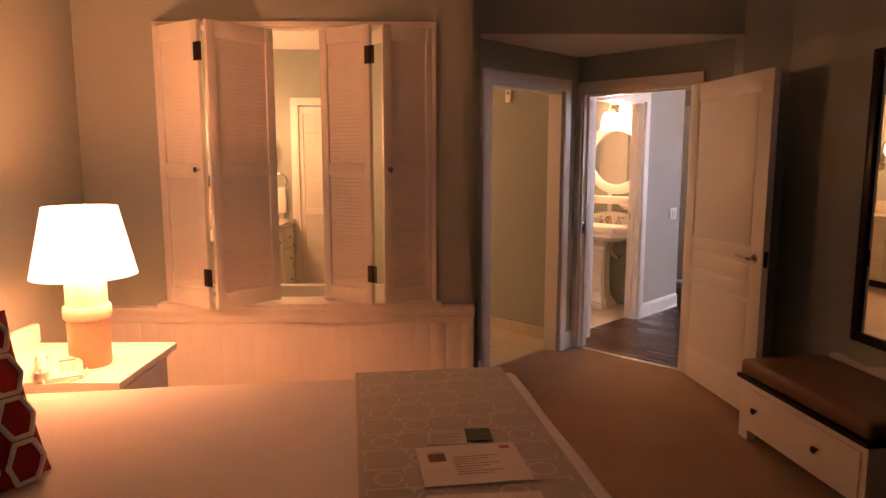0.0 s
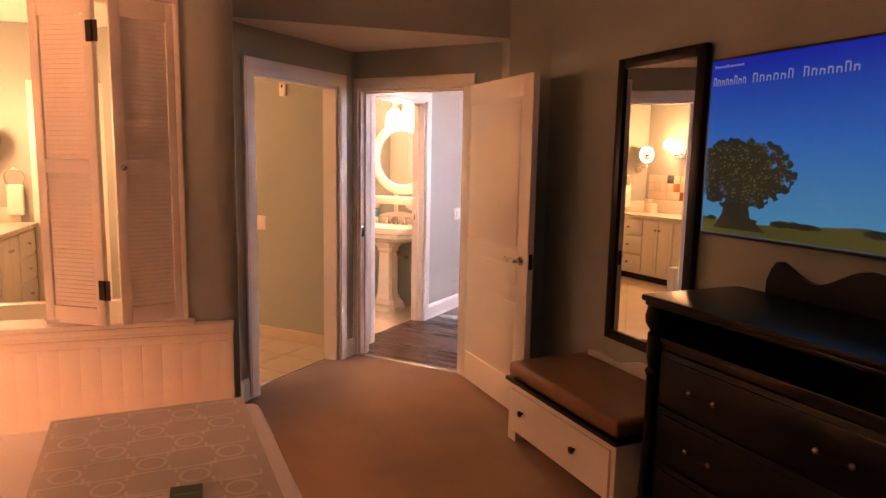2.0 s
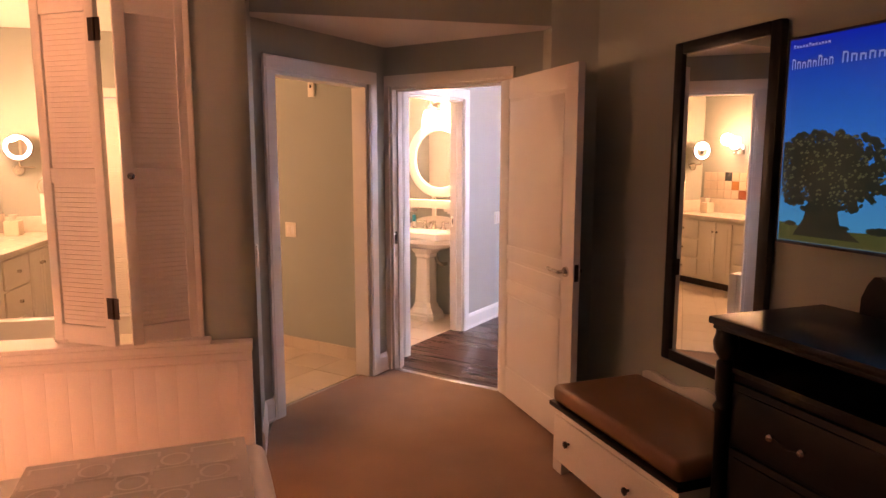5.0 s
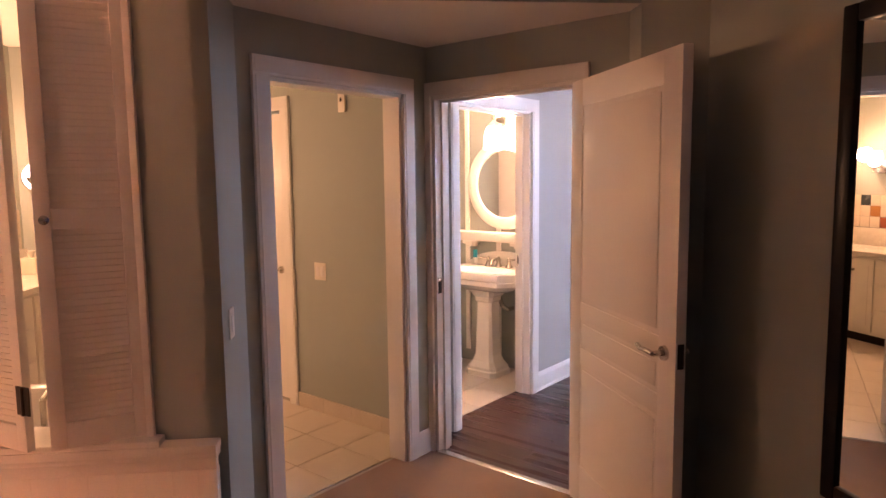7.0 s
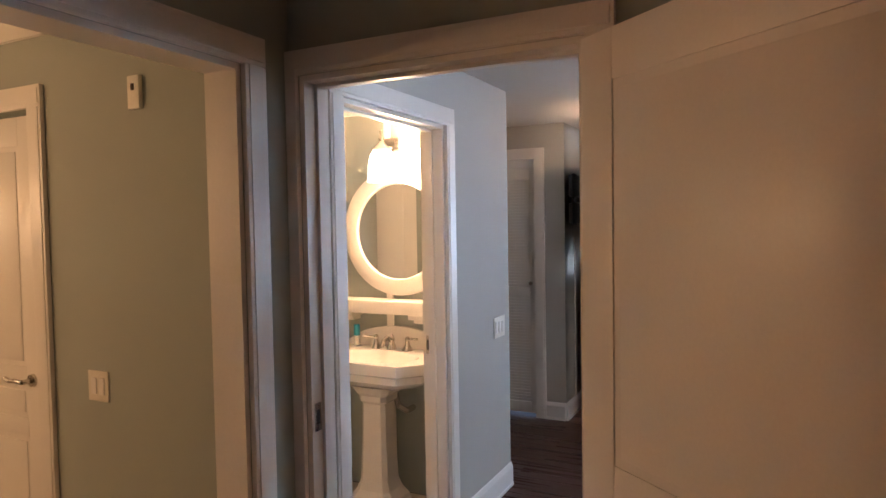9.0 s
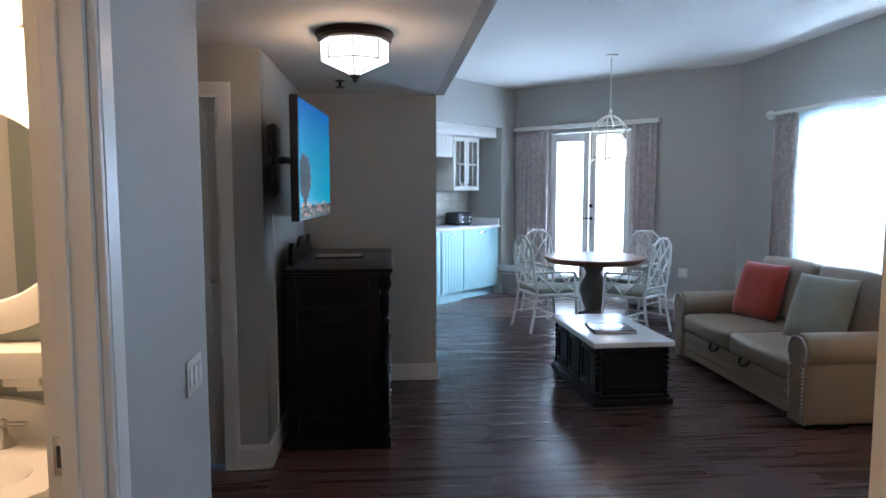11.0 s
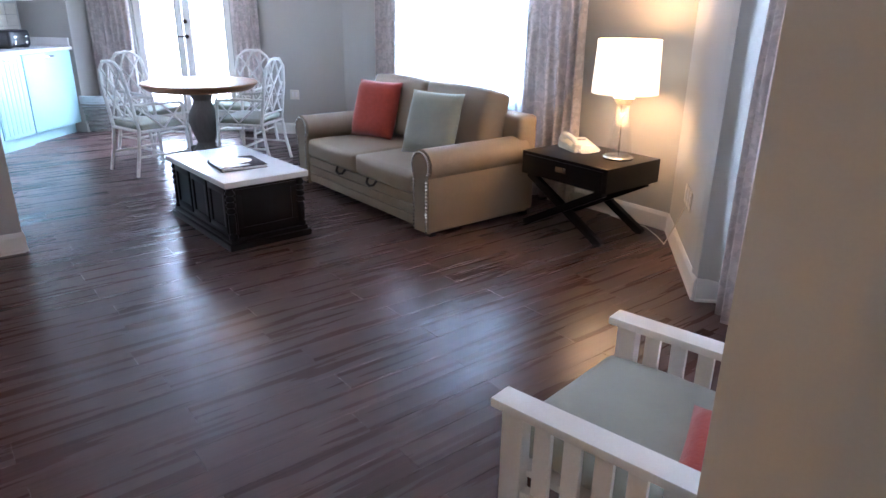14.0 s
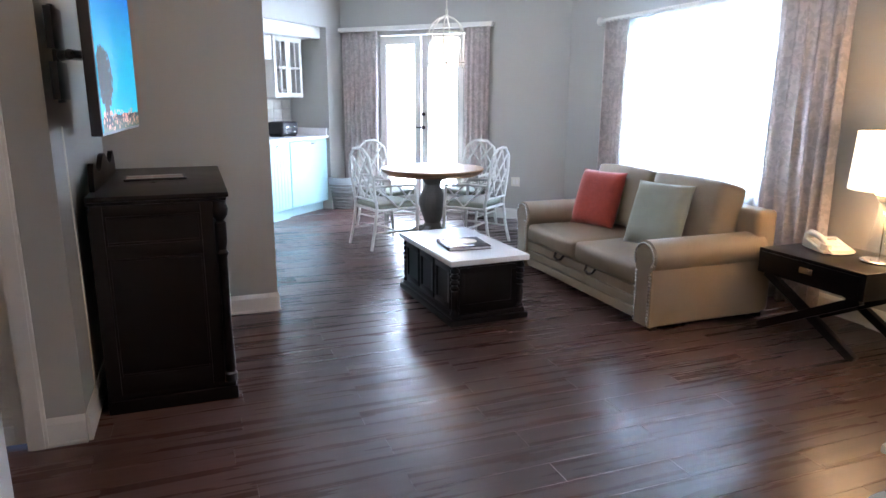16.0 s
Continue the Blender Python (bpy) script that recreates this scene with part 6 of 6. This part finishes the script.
# garden door beside the slanted wall
gd = thing("door_2", "white framed glass door behind a long curtain", "door", R45)
tagged(gd, kind="structure")
for v0, v1 in ((2.43, 2.51), (2.96, 3.04), (3.49, 3.57)):
    pb("window_frame", TRIM, gd, (v0, v1, -1.73, -1.68, 0.0, 2.2), bevel=0.004)
for z0, z1 in ((0.0, 0.1), (2.12, 2.2)):
    pb("window_rail", TRIM, gd, (2.51, 3.49, -1.73, -1.68, z0, z1), bevel=0.004)
for v0, v1 in ((2.51, 2.96), (3.04, 3.49)):
    g = pb("pane", PANE, gd, (v0, v1, -1.708, -1.702, 0.1, 2.12), bevel=0)
    g.visible_shadow = False
drape("curtain", bed(4.0, -1.44), bed(2.4, -1.39), 0.02, 2.55, 13, 0.045, DRAPE, "pale taupe damask curtain hanging to the floor", seed=15)
curtain_rod(bed(4.09, -1.42), bed(2.3, -1.42), 2.57, 0.022, "white curtain pole over the garden door", False)
bd = pb("backdrop_daylight", SKYGLOW, None, (7.4, 7.45, 1.5, 9.0, -1.0, 6.0), bevel=0)
tagged(bd, "bright hazy daylight outside the window", "backdrop", kind="structure")
bd = pb("backdrop_balcony", SKYGLOW, None, (VF + 2.2, VF + 2.25, 0.5, 7.5, -1.0, 6.0), bevel=0)
bd.matrix_basis = R45
tagged(bd, "bright hazy daylight outside the french doors", "backdrop", kind="structure")
bd = pb("backdrop_garden", SKYGLOW, None, (2.0, 4.4, -3.2, -3.15, -1.0, 4.0), bevel=0)
bd.matrix_basis = R45
tagged(bd, "bright hazy daylight outside the garden door", "backdrop", kind="structure")

# ---- dining ----
TC = (2.95, 7.27)
dt = thing("dining_table", "round oak-topped dining table on a grey pedestal", "table", pose(*TC, 0))
bm = bmesh.new()
lathe(bm, [(0.0, 0.755), (0.545, 0.755), (0.56, 0.765), (0.575, 0.78), (0.585, 0.79), (0.585, 0.803), (0.575, 0.81), (0.0, 0.81)], 56)
part("tabletop", bm, TOPWOOD, dt, "", True)
bm = bmesh.new()
lathe(bm, [(0.52, 0.735), (0.53, 0.742), (0.53, 0.754), (0.0, 0.754)], 48)
part("apron", bm, TOPWOOD, dt, "", True)
bm = bmesh.new()
lathe(bm, [(0.12, 0.06), (0.145, 0.10), (0.11, 0.14), (0.09, 0.18), (0.13, 0.30), (0.16, 0.40), (0.15, 0.48), (0.10, 0.57), (0.085, 0.62), (0.12, 0.68), (0.17, 0.735)], 32)
part("pedestal", bm, PEDESTAL, dt, "turned grey pedestal", True)
for k in range(4):
    a = math.radians(45 + 90 * k)
    bm = bmesh.new()
    m4 = pose(0, 0, 0, 0, 0, 45 + 90 * k)
    extrude_poly(bm, [(0.05, 0.05), (0.05, 0.16), (0.16, 0.13), (0.32, 0.055), (0.38, 0.045), (0.38, 0.0), (0.30, 0.0), (0.20, 0.04)], -0.035, 0.035, m4 @ pose(0, 0, 0, 90, 0, 0))
    part("foot", bm, PEDESTAL, dt, "", True)


def dining_chair(m):
    """A white rattan armchair with lattice back and arms; it faces +y."""
    t = thing("dining_chair", "white bamboo-style dining armchair with lattice back", "chair", m, "chairs round the dining table")
    sh = 0.44

    def stick(name, pts, r=0.014, label=""):
        bm = bmesh.new()
        tube(bm, pts, r, 8)
        for p in pts[1:-1]:
            bmesh.ops.create_icosphere(bm, subdivisions=1, radius=r * 1.25, matrix=Matrix.Translation(p))
        part(name, bm, WICKER, t, label, True)
    W = 0.27
    for s in (-1, 1):
        stick("front_leg", [(s * W, 0.25, 0.0), (s * W, 0.24, 0.22), (s * W, 0.23, sh), (s * W, 0.22, 0.66)], 0.017)
        stick("back_leg", [(s * (W - 0.02), -0.32, 0.0), (s * (W - 0.03), -0.27, 0.22), (s * (W - 0.03), -0.24, sh), (s * (W - 0.035), -0.29, 0.80), (s * (W - 0.07), -0.31, 0.98)], 0.017)
        stick("arm", [(s * (W - 0.03), -0.26, 0.67), (s * (W + 0.01), -0.05, 0.68), (s * W, 0.22, 0.66)], 0.015)
        stick("arm_lattice", [(s * W, 0.22, sh), (s * W, 0.0, 0.67)], 0.009)
        stick("arm_lattice", [(s * W, 0.22, 0.66), (s * W, 0.0, sh), (s * (W - 0.02), -0.25, 0.66)], 0.009)
        stick("side_rail", [(s * W, 0.24, 0.18), (s * (W - 0.03), -0.28, 0.18)], 0.011)
        stick("seat_rail", [(s * W, 0.235, sh - 0.02), (s * (W - 0.03), -0.24, sh - 0.02)], 0.016)
    for y, z, w in ((0.235, sh - 0.02, W), (-0.24, sh - 0.02, W - 0.03), (0.0, 0.18, W - 0.015)):
        stick("cross_rail", [(-w, y, z), (w, y, z)], 0.014)
    x = W - 0.07
    stick("top_rail", [(-x, -0.31, 0.98), (-0.10, -0.318, 1.055), (0.0, -0.32, 1.065), (0.10, -0.318, 1.055), (x, -0.31, 0.98)], 0.015)
    stick("back_rail", [(-W + 0.03, -0.25, 0.52), (W - 0.03, -0.25, 0.52)], 0.012)
    for a, b in (((-0.20, 0.52), (0.0, 0.80)), ((0.20, 0.52), (0.0, 0.80)), ((0.0, 0.52), (-0.20, 0.82)), ((0.0, 0.52), (0.20, 0.82)), ((-0.21, 0.72), (0.0, 1.05)), ((0.21, 0.72), (0.0, 1.05)),
                 ((0.0, 0.80), (-0.18, 1.0)), ((0.0, 0.80), (0.18, 1.0))):
        f = lambda z: -0.245 - (z - 0.5) * 0.135
        stick("back_lattice", [(a[0], f(a[1]), a[1]), (b[0], f(b[1]), b[1])], 0.010)
    pb("seat_frame", WICKER, t, (-W + 0.01, W - 0.01, -0.23, 0.23, sh - 0.03, sh - 0.01), bevel=0.006)
    part("seat_cushion", soft_box(-W + 0.02, W - 0.02, -0.22, 0.235, sh - 0.009, sh + 0.05, 0.02, 0.012), SAGE, t, "pale sage seat pad", "all")
    return t


def chair_at(x, y):
    """A chair that stands at x, y and faces the table."""
    return pose(x, y, 0, 0, 0, math.degrees(math.atan2(TC[1] - y, TC[0] - x)) - 90)


first = dining_chair(chair_at(2.35, 7.12))
for x, y in ((3.30, 6.86), (2.62, 7.95), (3.58, 7.74)):
    copy_thing(first, chair_at(x, y))

ch = thing("chandelier", "pale cage pendant lamp with a white glass cup", "pendant lamp", pose(3.08, 7.18, LIV))
bm = bmesh.new()
lathe(bm, [(0.07, -0.001), (0.07, -0.015), (0.02, -0.035), (0.0, -0.036)], 24)
part("canopy", bm, IVORY, ch, "", True)
bm = bmesh.new()
rod(bm, (0, 0, -0.03), (0, 0, -0.62), 0.007)
lathe(bm, [(0.0, -0.60), (0.02, -0.62), (0.012, -0.66), (0.03, -0.68), (0.0, -0.70)], 14)
part("stem", bm, IVORY, ch, "", True)
for k in range(6):
    a = 2 * math.pi * k / 6
    c, s_ = math.cos(a), math.sin(a)
    bm = bmesh.new()
    tube(bm, [(r_ * c, r_ * s_, z) for r_, z in ((0.02, -0.68), (0.10, -0.71), (0.17, -0.77), (0.205, -0.85), (0.205, -1.20), (0.225, -1.23))], 0.008, 6)
    part("cage_rib", bm, IVORY, ch, "", True)
for z in (-0.85, -1.17):
    bm = bmesh.new()
    tube(bm, [(0.205 * math.cos(2 * math.pi * k / 24), 0.205 * math.sin(2 * math.pi * k / 24), z) for k in range(25)], 0.007, 6)
    part("cage_ring", bm, IVORY, ch, "", True)
bm = bmesh.new()
lathe(bm, [(0.13, -0.90), (0.15, -0.94), (0.14, -1.04), (0.09, -1.12), (0.015, -1.15), (0.0, -1.15)], 28)
part("glass_cup", bm, OPALC, ch, "glowing white glass cup", "all")
bm = bmesh.new()
lathe(bm, [(0.018, -1.148), (0.02, -1.165), (0.0, -1.185)], 12)
part("finial", bm, BRONZE, ch, "", True)

bs_ = thing("waste_basket", "grey woven waste basket with a clear liner", "basket", pose(2.46, 9.70, 0) @ Matrix.Scale(1.35, 4))
bm = bmesh.new()
for k in range(9):
    z = 0.02 + 0.034 * k
    rr = 0.135 + 0.04 * k / 9
    tube(bm, [(rr * math.cos(2 * math.pi * i / 24), rr * math.sin(2 * math.pi * i / 24), z) for i in range(25)], 0.017, 6)
lathe(bm, [(0.0, 0.004), (0.125, 0.004), (0.165, 0.31)], 24)
part("weave", bm, mat("grey_wicker", (0.32, 0.31, 0.29), (0.22, 0.21, 0.20), 0.7, scale=30, bump=0.6), bs_, "", True)
bm = bmesh.new()
lathe(bm, [(0.172, 0.24), (0.19, 0.30), (0.185, 0.335), (0.165, 0.34), (0.155, 0.30)], 24)
part("liner", bm, cloth_through("liner_plastic", (0.7, 0.72, 0.74), 0.4), bs_, "crumpled plastic liner", True)

# ---- kitchenette, turned frame ----
kz = 1.02
# lower fronts carry the blue daylight as an aqua tint in their paint
for i, (v0, v1) in enumerate(((6.5, 7.02), (7.03, 7.52), (7.53, 8.37))):
    kb = thing("base_cabinet" if i < 2 else "small_refrigerator", "beadboard base cabinet in the kitchenette, tinted aqua for blue daylight" if i < 2 else "panelled undercounter refrigerator, tinted aqua for blue daylight", "cabinet" if i < 2 else "refrigerator", R45)
    pb("body", DAYTINT, kb, (v0, v1, 5.28, 5.86, 0.13, kz), bevel=0.002)
    pb("toe_kick", DAYTINT, kb, (v0, v1, 5.30 if i < 2 else 5.36, 5.86, 0.0, 0.13), bevel=0)
    dr = pb("door", DAYTINT, kb, (v0 + 0.006, v1 - 0.006, 5.262, 5.279, 0.14, kz - 0.01), bevel=0.003)
    if i < 2:
        for k in range(7):
            wv = (v1 - v0 - 0.04) / 7
            pb("board", DAYTINT, dr, (v0 + 0.02 + wv * k, v0 + 0.02 + wv * (k + 1) - 0.003, 5.256, 5.264, 0.17, kz - 0.04), bevel=0.0025)
    pb("handle", NICKEL, dr, (v0 + (v1 - v0) * 0.4, v0 + (v1 - v0) * 0.6, 5.238, 5.262, kz - 0.06, kz - 0.045), bevel=0.003)
kt = thing("kitchen_counter", "pale stone kitchenette counter with splash", "counter", R45)
pb("slab", QUARTZ, kt, (6.46, 8.385, 5.235, 5.865, kz + 0.001, kz + 0.04), bevel=0.005)
pb("splash", QUARTZ, kt, (6.46, 8.36, 5.84, 5.865, kz + 0.04, kz + 0.14), (8.362, 8.386, 5.26, 5.865, kz + 0.04, kz + 0.14), bevel=0.004)
kbs = thing("backsplash", "pale stone tile backsplash behind the toaster", "backsplash", R45)
for i in range(10):
    for k in range(3):
        pb("tile", COUNTER, kbs, (6.46 + 0.19 * i, 6.647 + 0.19 * i, 5.858, 5.872, kz + 0.142 + 0.13 * k, kz + 0.268 + 0.13 * k), bevel=0.003)
ku = thing("wall_cabinet", "white wall cabinet with two glazed doors", "cabinet", R45)
for name, b in (("side", (7.60, 7.62, 5.53, 5.87, 1.58, 2.36)), ("side", (8.18, 8.20, 5.53, 5.87, 1.58, 2.36)), ("bottom", (7.62, 8.18, 5.53, 5.87, 1.58, 1.60)), ("top", (7.62, 8.18, 5.53, 5.87, 2.34, 2.36)),
                ("back", (7.62, 8.18, 5.85, 5.87, 1.60, 2.34)), ("shelf", (7.62, 8.18, 5.56, 5.85, 1.95, 1.965))):
    pb(name, WHITE, ku, b, bevel=0.001)
for v0, v1 in ((7.60, 7.898), (7.902, 8.20)):
    dr = pb("door", WHITE, ku, (v0, v0 + 0.05, 5.508, 5.528, 1.58, 2.36), (v1 - 0.05, v1, 5.508, 5.528, 1.58, 2.36), (v0 + 0.05, v1 - 0.05, 5.508, 5.528, 1.58, 1.64), (v0 + 0.05, v1 - 0.05, 5.508, 5.528, 2.30, 2.36),
            ((v0 + v1) / 2 - 0.01, (v0 + v1) / 2 + 0.01, 5.51, 5.526, 1.64, 2.30), (v0 + 0.05, v1 - 0.05, 5.51, 5.526, 1.96, 1.98), bevel=0.002)
    g = pb("pane", PANE, dr, (v0 + 0.05, v1 - 0.05, 5.516, 5.52, 1.64, 2.30), bevel=0)
    g.visible_shadow = False
    pb("knob", NICKEL, dr, ((v1 - 0.03, v1 - 0.01, 5.49, 5.508, 1.66, 1.68) if v0 < 7.7 else (v0 + 0.01, v0 + 0.03, 5.49, 5.508, 1.66, 1.68)), bevel=0.004)
for v0, z in ((7.70, 1.60), (7.80, 1.60), (7.97, 1.60), (8.07, 1.60), (7.75, 1.966), (8.0, 1.966)):
    cu = thing("crockery", "pale cup standing in the glazed cabinet", "cup", R45 @ pose(v0, 5.68, z))
    bm = bmesh.new()
    lathe(bm, [(0.025, 0), (0.04, 0.03), (0.042, 0.10), (0.038, 0.10), (0.03, 0.02), (0.0, 0.02)], 16)
    part("cup", bm, PORCELAIN, cu, "", True)
ku2 = thing("wall_cabinet", "short white wall cabinet with beadboard front", "cabinet", R45)
pb("body", WHITE, ku2, (6.9, 7.595, 5.54, 5.87, 2.06, 2.36), bevel=0.002)
for k in range(8):
    pb("board", WHITE, ku2, (6.91 + 0.085 * k, 6.992 + 0.085 * k, 5.522, 5.541, 2.065, 2.355), bevel=0.003)
pb("trim_kitchen_header", TRIM, None, (6.46, 8.40, 5.33, 5.87, 2.37, 2.52), bevel=0.004)
o = tagged(bpy.data.objects["trim_kitchen_header"], "white painted soffit board over the wall cabinets", "trim", kind="structure")
o.matrix_basis = R45
ts = thing("toaster", "glossy black four-slot toaster on the counter", "toaster", R45 @ pose(7.86, 5.62, kz + 0.041, 0, 0, 0))
bm = bmesh.new()
box(bm, -0.18, 0.18, -0.13, 0.13, 0.012, 0.20, 0.045, seg=4)
part("body", bm, BLACK, ts, "", "all")
for x in (-0.09, 0.09):
    pb("lever", NICKEL, ts, (x - 0.02, x + 0.02, -0.15, -0.125, 0.12, 0.135), bevel=0.003)
    pb("dial", NICKEL, ts, (x - 0.015, x + 0.015, -0.14, -0.125, 0.045, 0.075), bevel=0.005)
for y in (-0.06, -0.02, 0.02, 0.06):
    pb("slot", BRONZE, ts, (-0.13, 0.13, y - 0.009, y + 0.009, 0.196, 0.2015), bevel=0)
for x in (-0.14, 0.14):
    pb("foot", BLACK, ts, (x - 0.02, x + 0.02, -0.10, 0.10, 0.0, 0.014), bevel=0.002)

# ---- lamps' light (the lamps themselves are built with their rooms) ----
lamp("bedside_bulb", "POINT", (*bed(-2.69, -2.38), 1.18), 72, WARM, 0.14)
lamp("bath_bulb", "POINT", (*bed(-3.05, 0.35), 1.78), 29, (1.0, 0.57, 0.25), 0.07)
lamp("bath_bulb", "POINT", (*bed(-3.05, 1.55), 1.78), 20, (1.0, 0.57, 0.25), 0.07)
lamp("powder_bulb", "POINT", (-0.52, 1.46, 1.90), 42, WARM2, 0.09)
lamp("hall_bulb", "POINT", (0.39, 3.04, 2.20), 13, WARM2, 0.06)
lamp("drum_bulb", "POINT", (4.44, 3.02, 1.22), 23, (1.0, 0.69, 0.36), 0.19)
lamp("dining_bulb", "POINT", (3.08, 7.18, 1.88), 4, WARM2, 0.10)
lamp("window_daylight", "AREA", (5.10, 5.25, 1.6), 440, DAY, 2.0, (4.0, 5.25, 1.35), 1.6)
lamp("french_daylight", "AREA", (*bed(8.93, 3.97), 1.3), 165, DAY, 1.2, (*bed(8.0, 3.97), 1.2), 2.3)
lamp("garden_daylight", "AREA", (*bed(3.0, -1.83), 1.15), 165, DAY, 1.0, (*bed(3.0, -1.0), 1.0), 2.1)

# ---- floor pieces ----


def pieces(name, parent, material, cells, bevel, thick, z=0.0):
    """Separate floor pieces on shared meshes, by size; cells are (x, y, length, width) of the low corner."""
    made = {}
    for x, y, l, w in cells:
        key = (round(l, 3), round(w, 3))
        if key not in made:
            bm = bmesh.new()
            lo = [bm.verts.new(p) for p in ((0, 0, -thick), (l, 0, -thick), (l, w, -thick), (0, w, -thick))]
            mid = [bm.verts.new(p) for p in ((0, 0, -bevel), (l, 0, -bevel), (l, w, -bevel), (0, w, -bevel))]
            hi = [bm.verts.new(p) for p in ((bevel, bevel, 0), (l - bevel, bevel, 0), (l - bevel, w - bevel, 0), (bevel, w - bevel, 0))]
            for q, r in ((lo, mid), (mid, hi)):
                for i in range(4):
                    bm.faces.new((q[i], q[(i + 1) % 4], r[(i + 1) % 4], r[i]))
            bm.faces.new(hi)
            me = bpy.data.meshes.new(name)
            bm.to_mesh(me)
            bm.free()
            me.materials.append(material)
            made[key] = me
        ob = new(name, made[key])
        ob.parent = parent
        ob.location = (x, y, z)


rng = random.Random(4)
cells = []
row = 0
y = 0.04
while y < 10.9:
    x = -2.58 - (0.61 if row % 2 else 0.0) + 0.12 * rng.random()
    while x < 5.0:
        l = 1.22
        inside = x + l > (-2.0 if 2.0 < y < 3.5 else (-0.25 if y < 5.1 else max(0.2, y - 8.8))) and x < min(4.9, 12.6 - y)
        if y < 2.8 and x > y + 2.4:
            inside = False
        if inside:
            cells.append((x, y, l - 0.0008, 0.1532))
        x += l
    y += 0.154
    row += 1
pieces("plank", bpy.data.objects["floor_living"], PLANK, cells, 0.0009, 0.011)
pieces("tile", bpy.data.objects["floor_bath"], TILE, [(-3.8 + 0.333 * i, -3.3 + 0.333 * j, 0.329, 0.329) for i in range(11) for j in range(10) if -3.3 + 0.333 * j > -3.8 + 0.333 * i - 1.65 and (-3.3 + 0.333 * j) < -3.8 + 0.333 * i + 3.4 and -7.2 + 0.333 * (i + j) > -4.9], 0.002, 0.007)
pieces("tile", bpy.data.objects["floor_powder"], TILE, [(-1.75 + 0.308 * i, 0.15 + 0.308 * j, 0.304, 0.304) for i in range(5) for j in range(5)], 0.002, 0.007, 0.005)
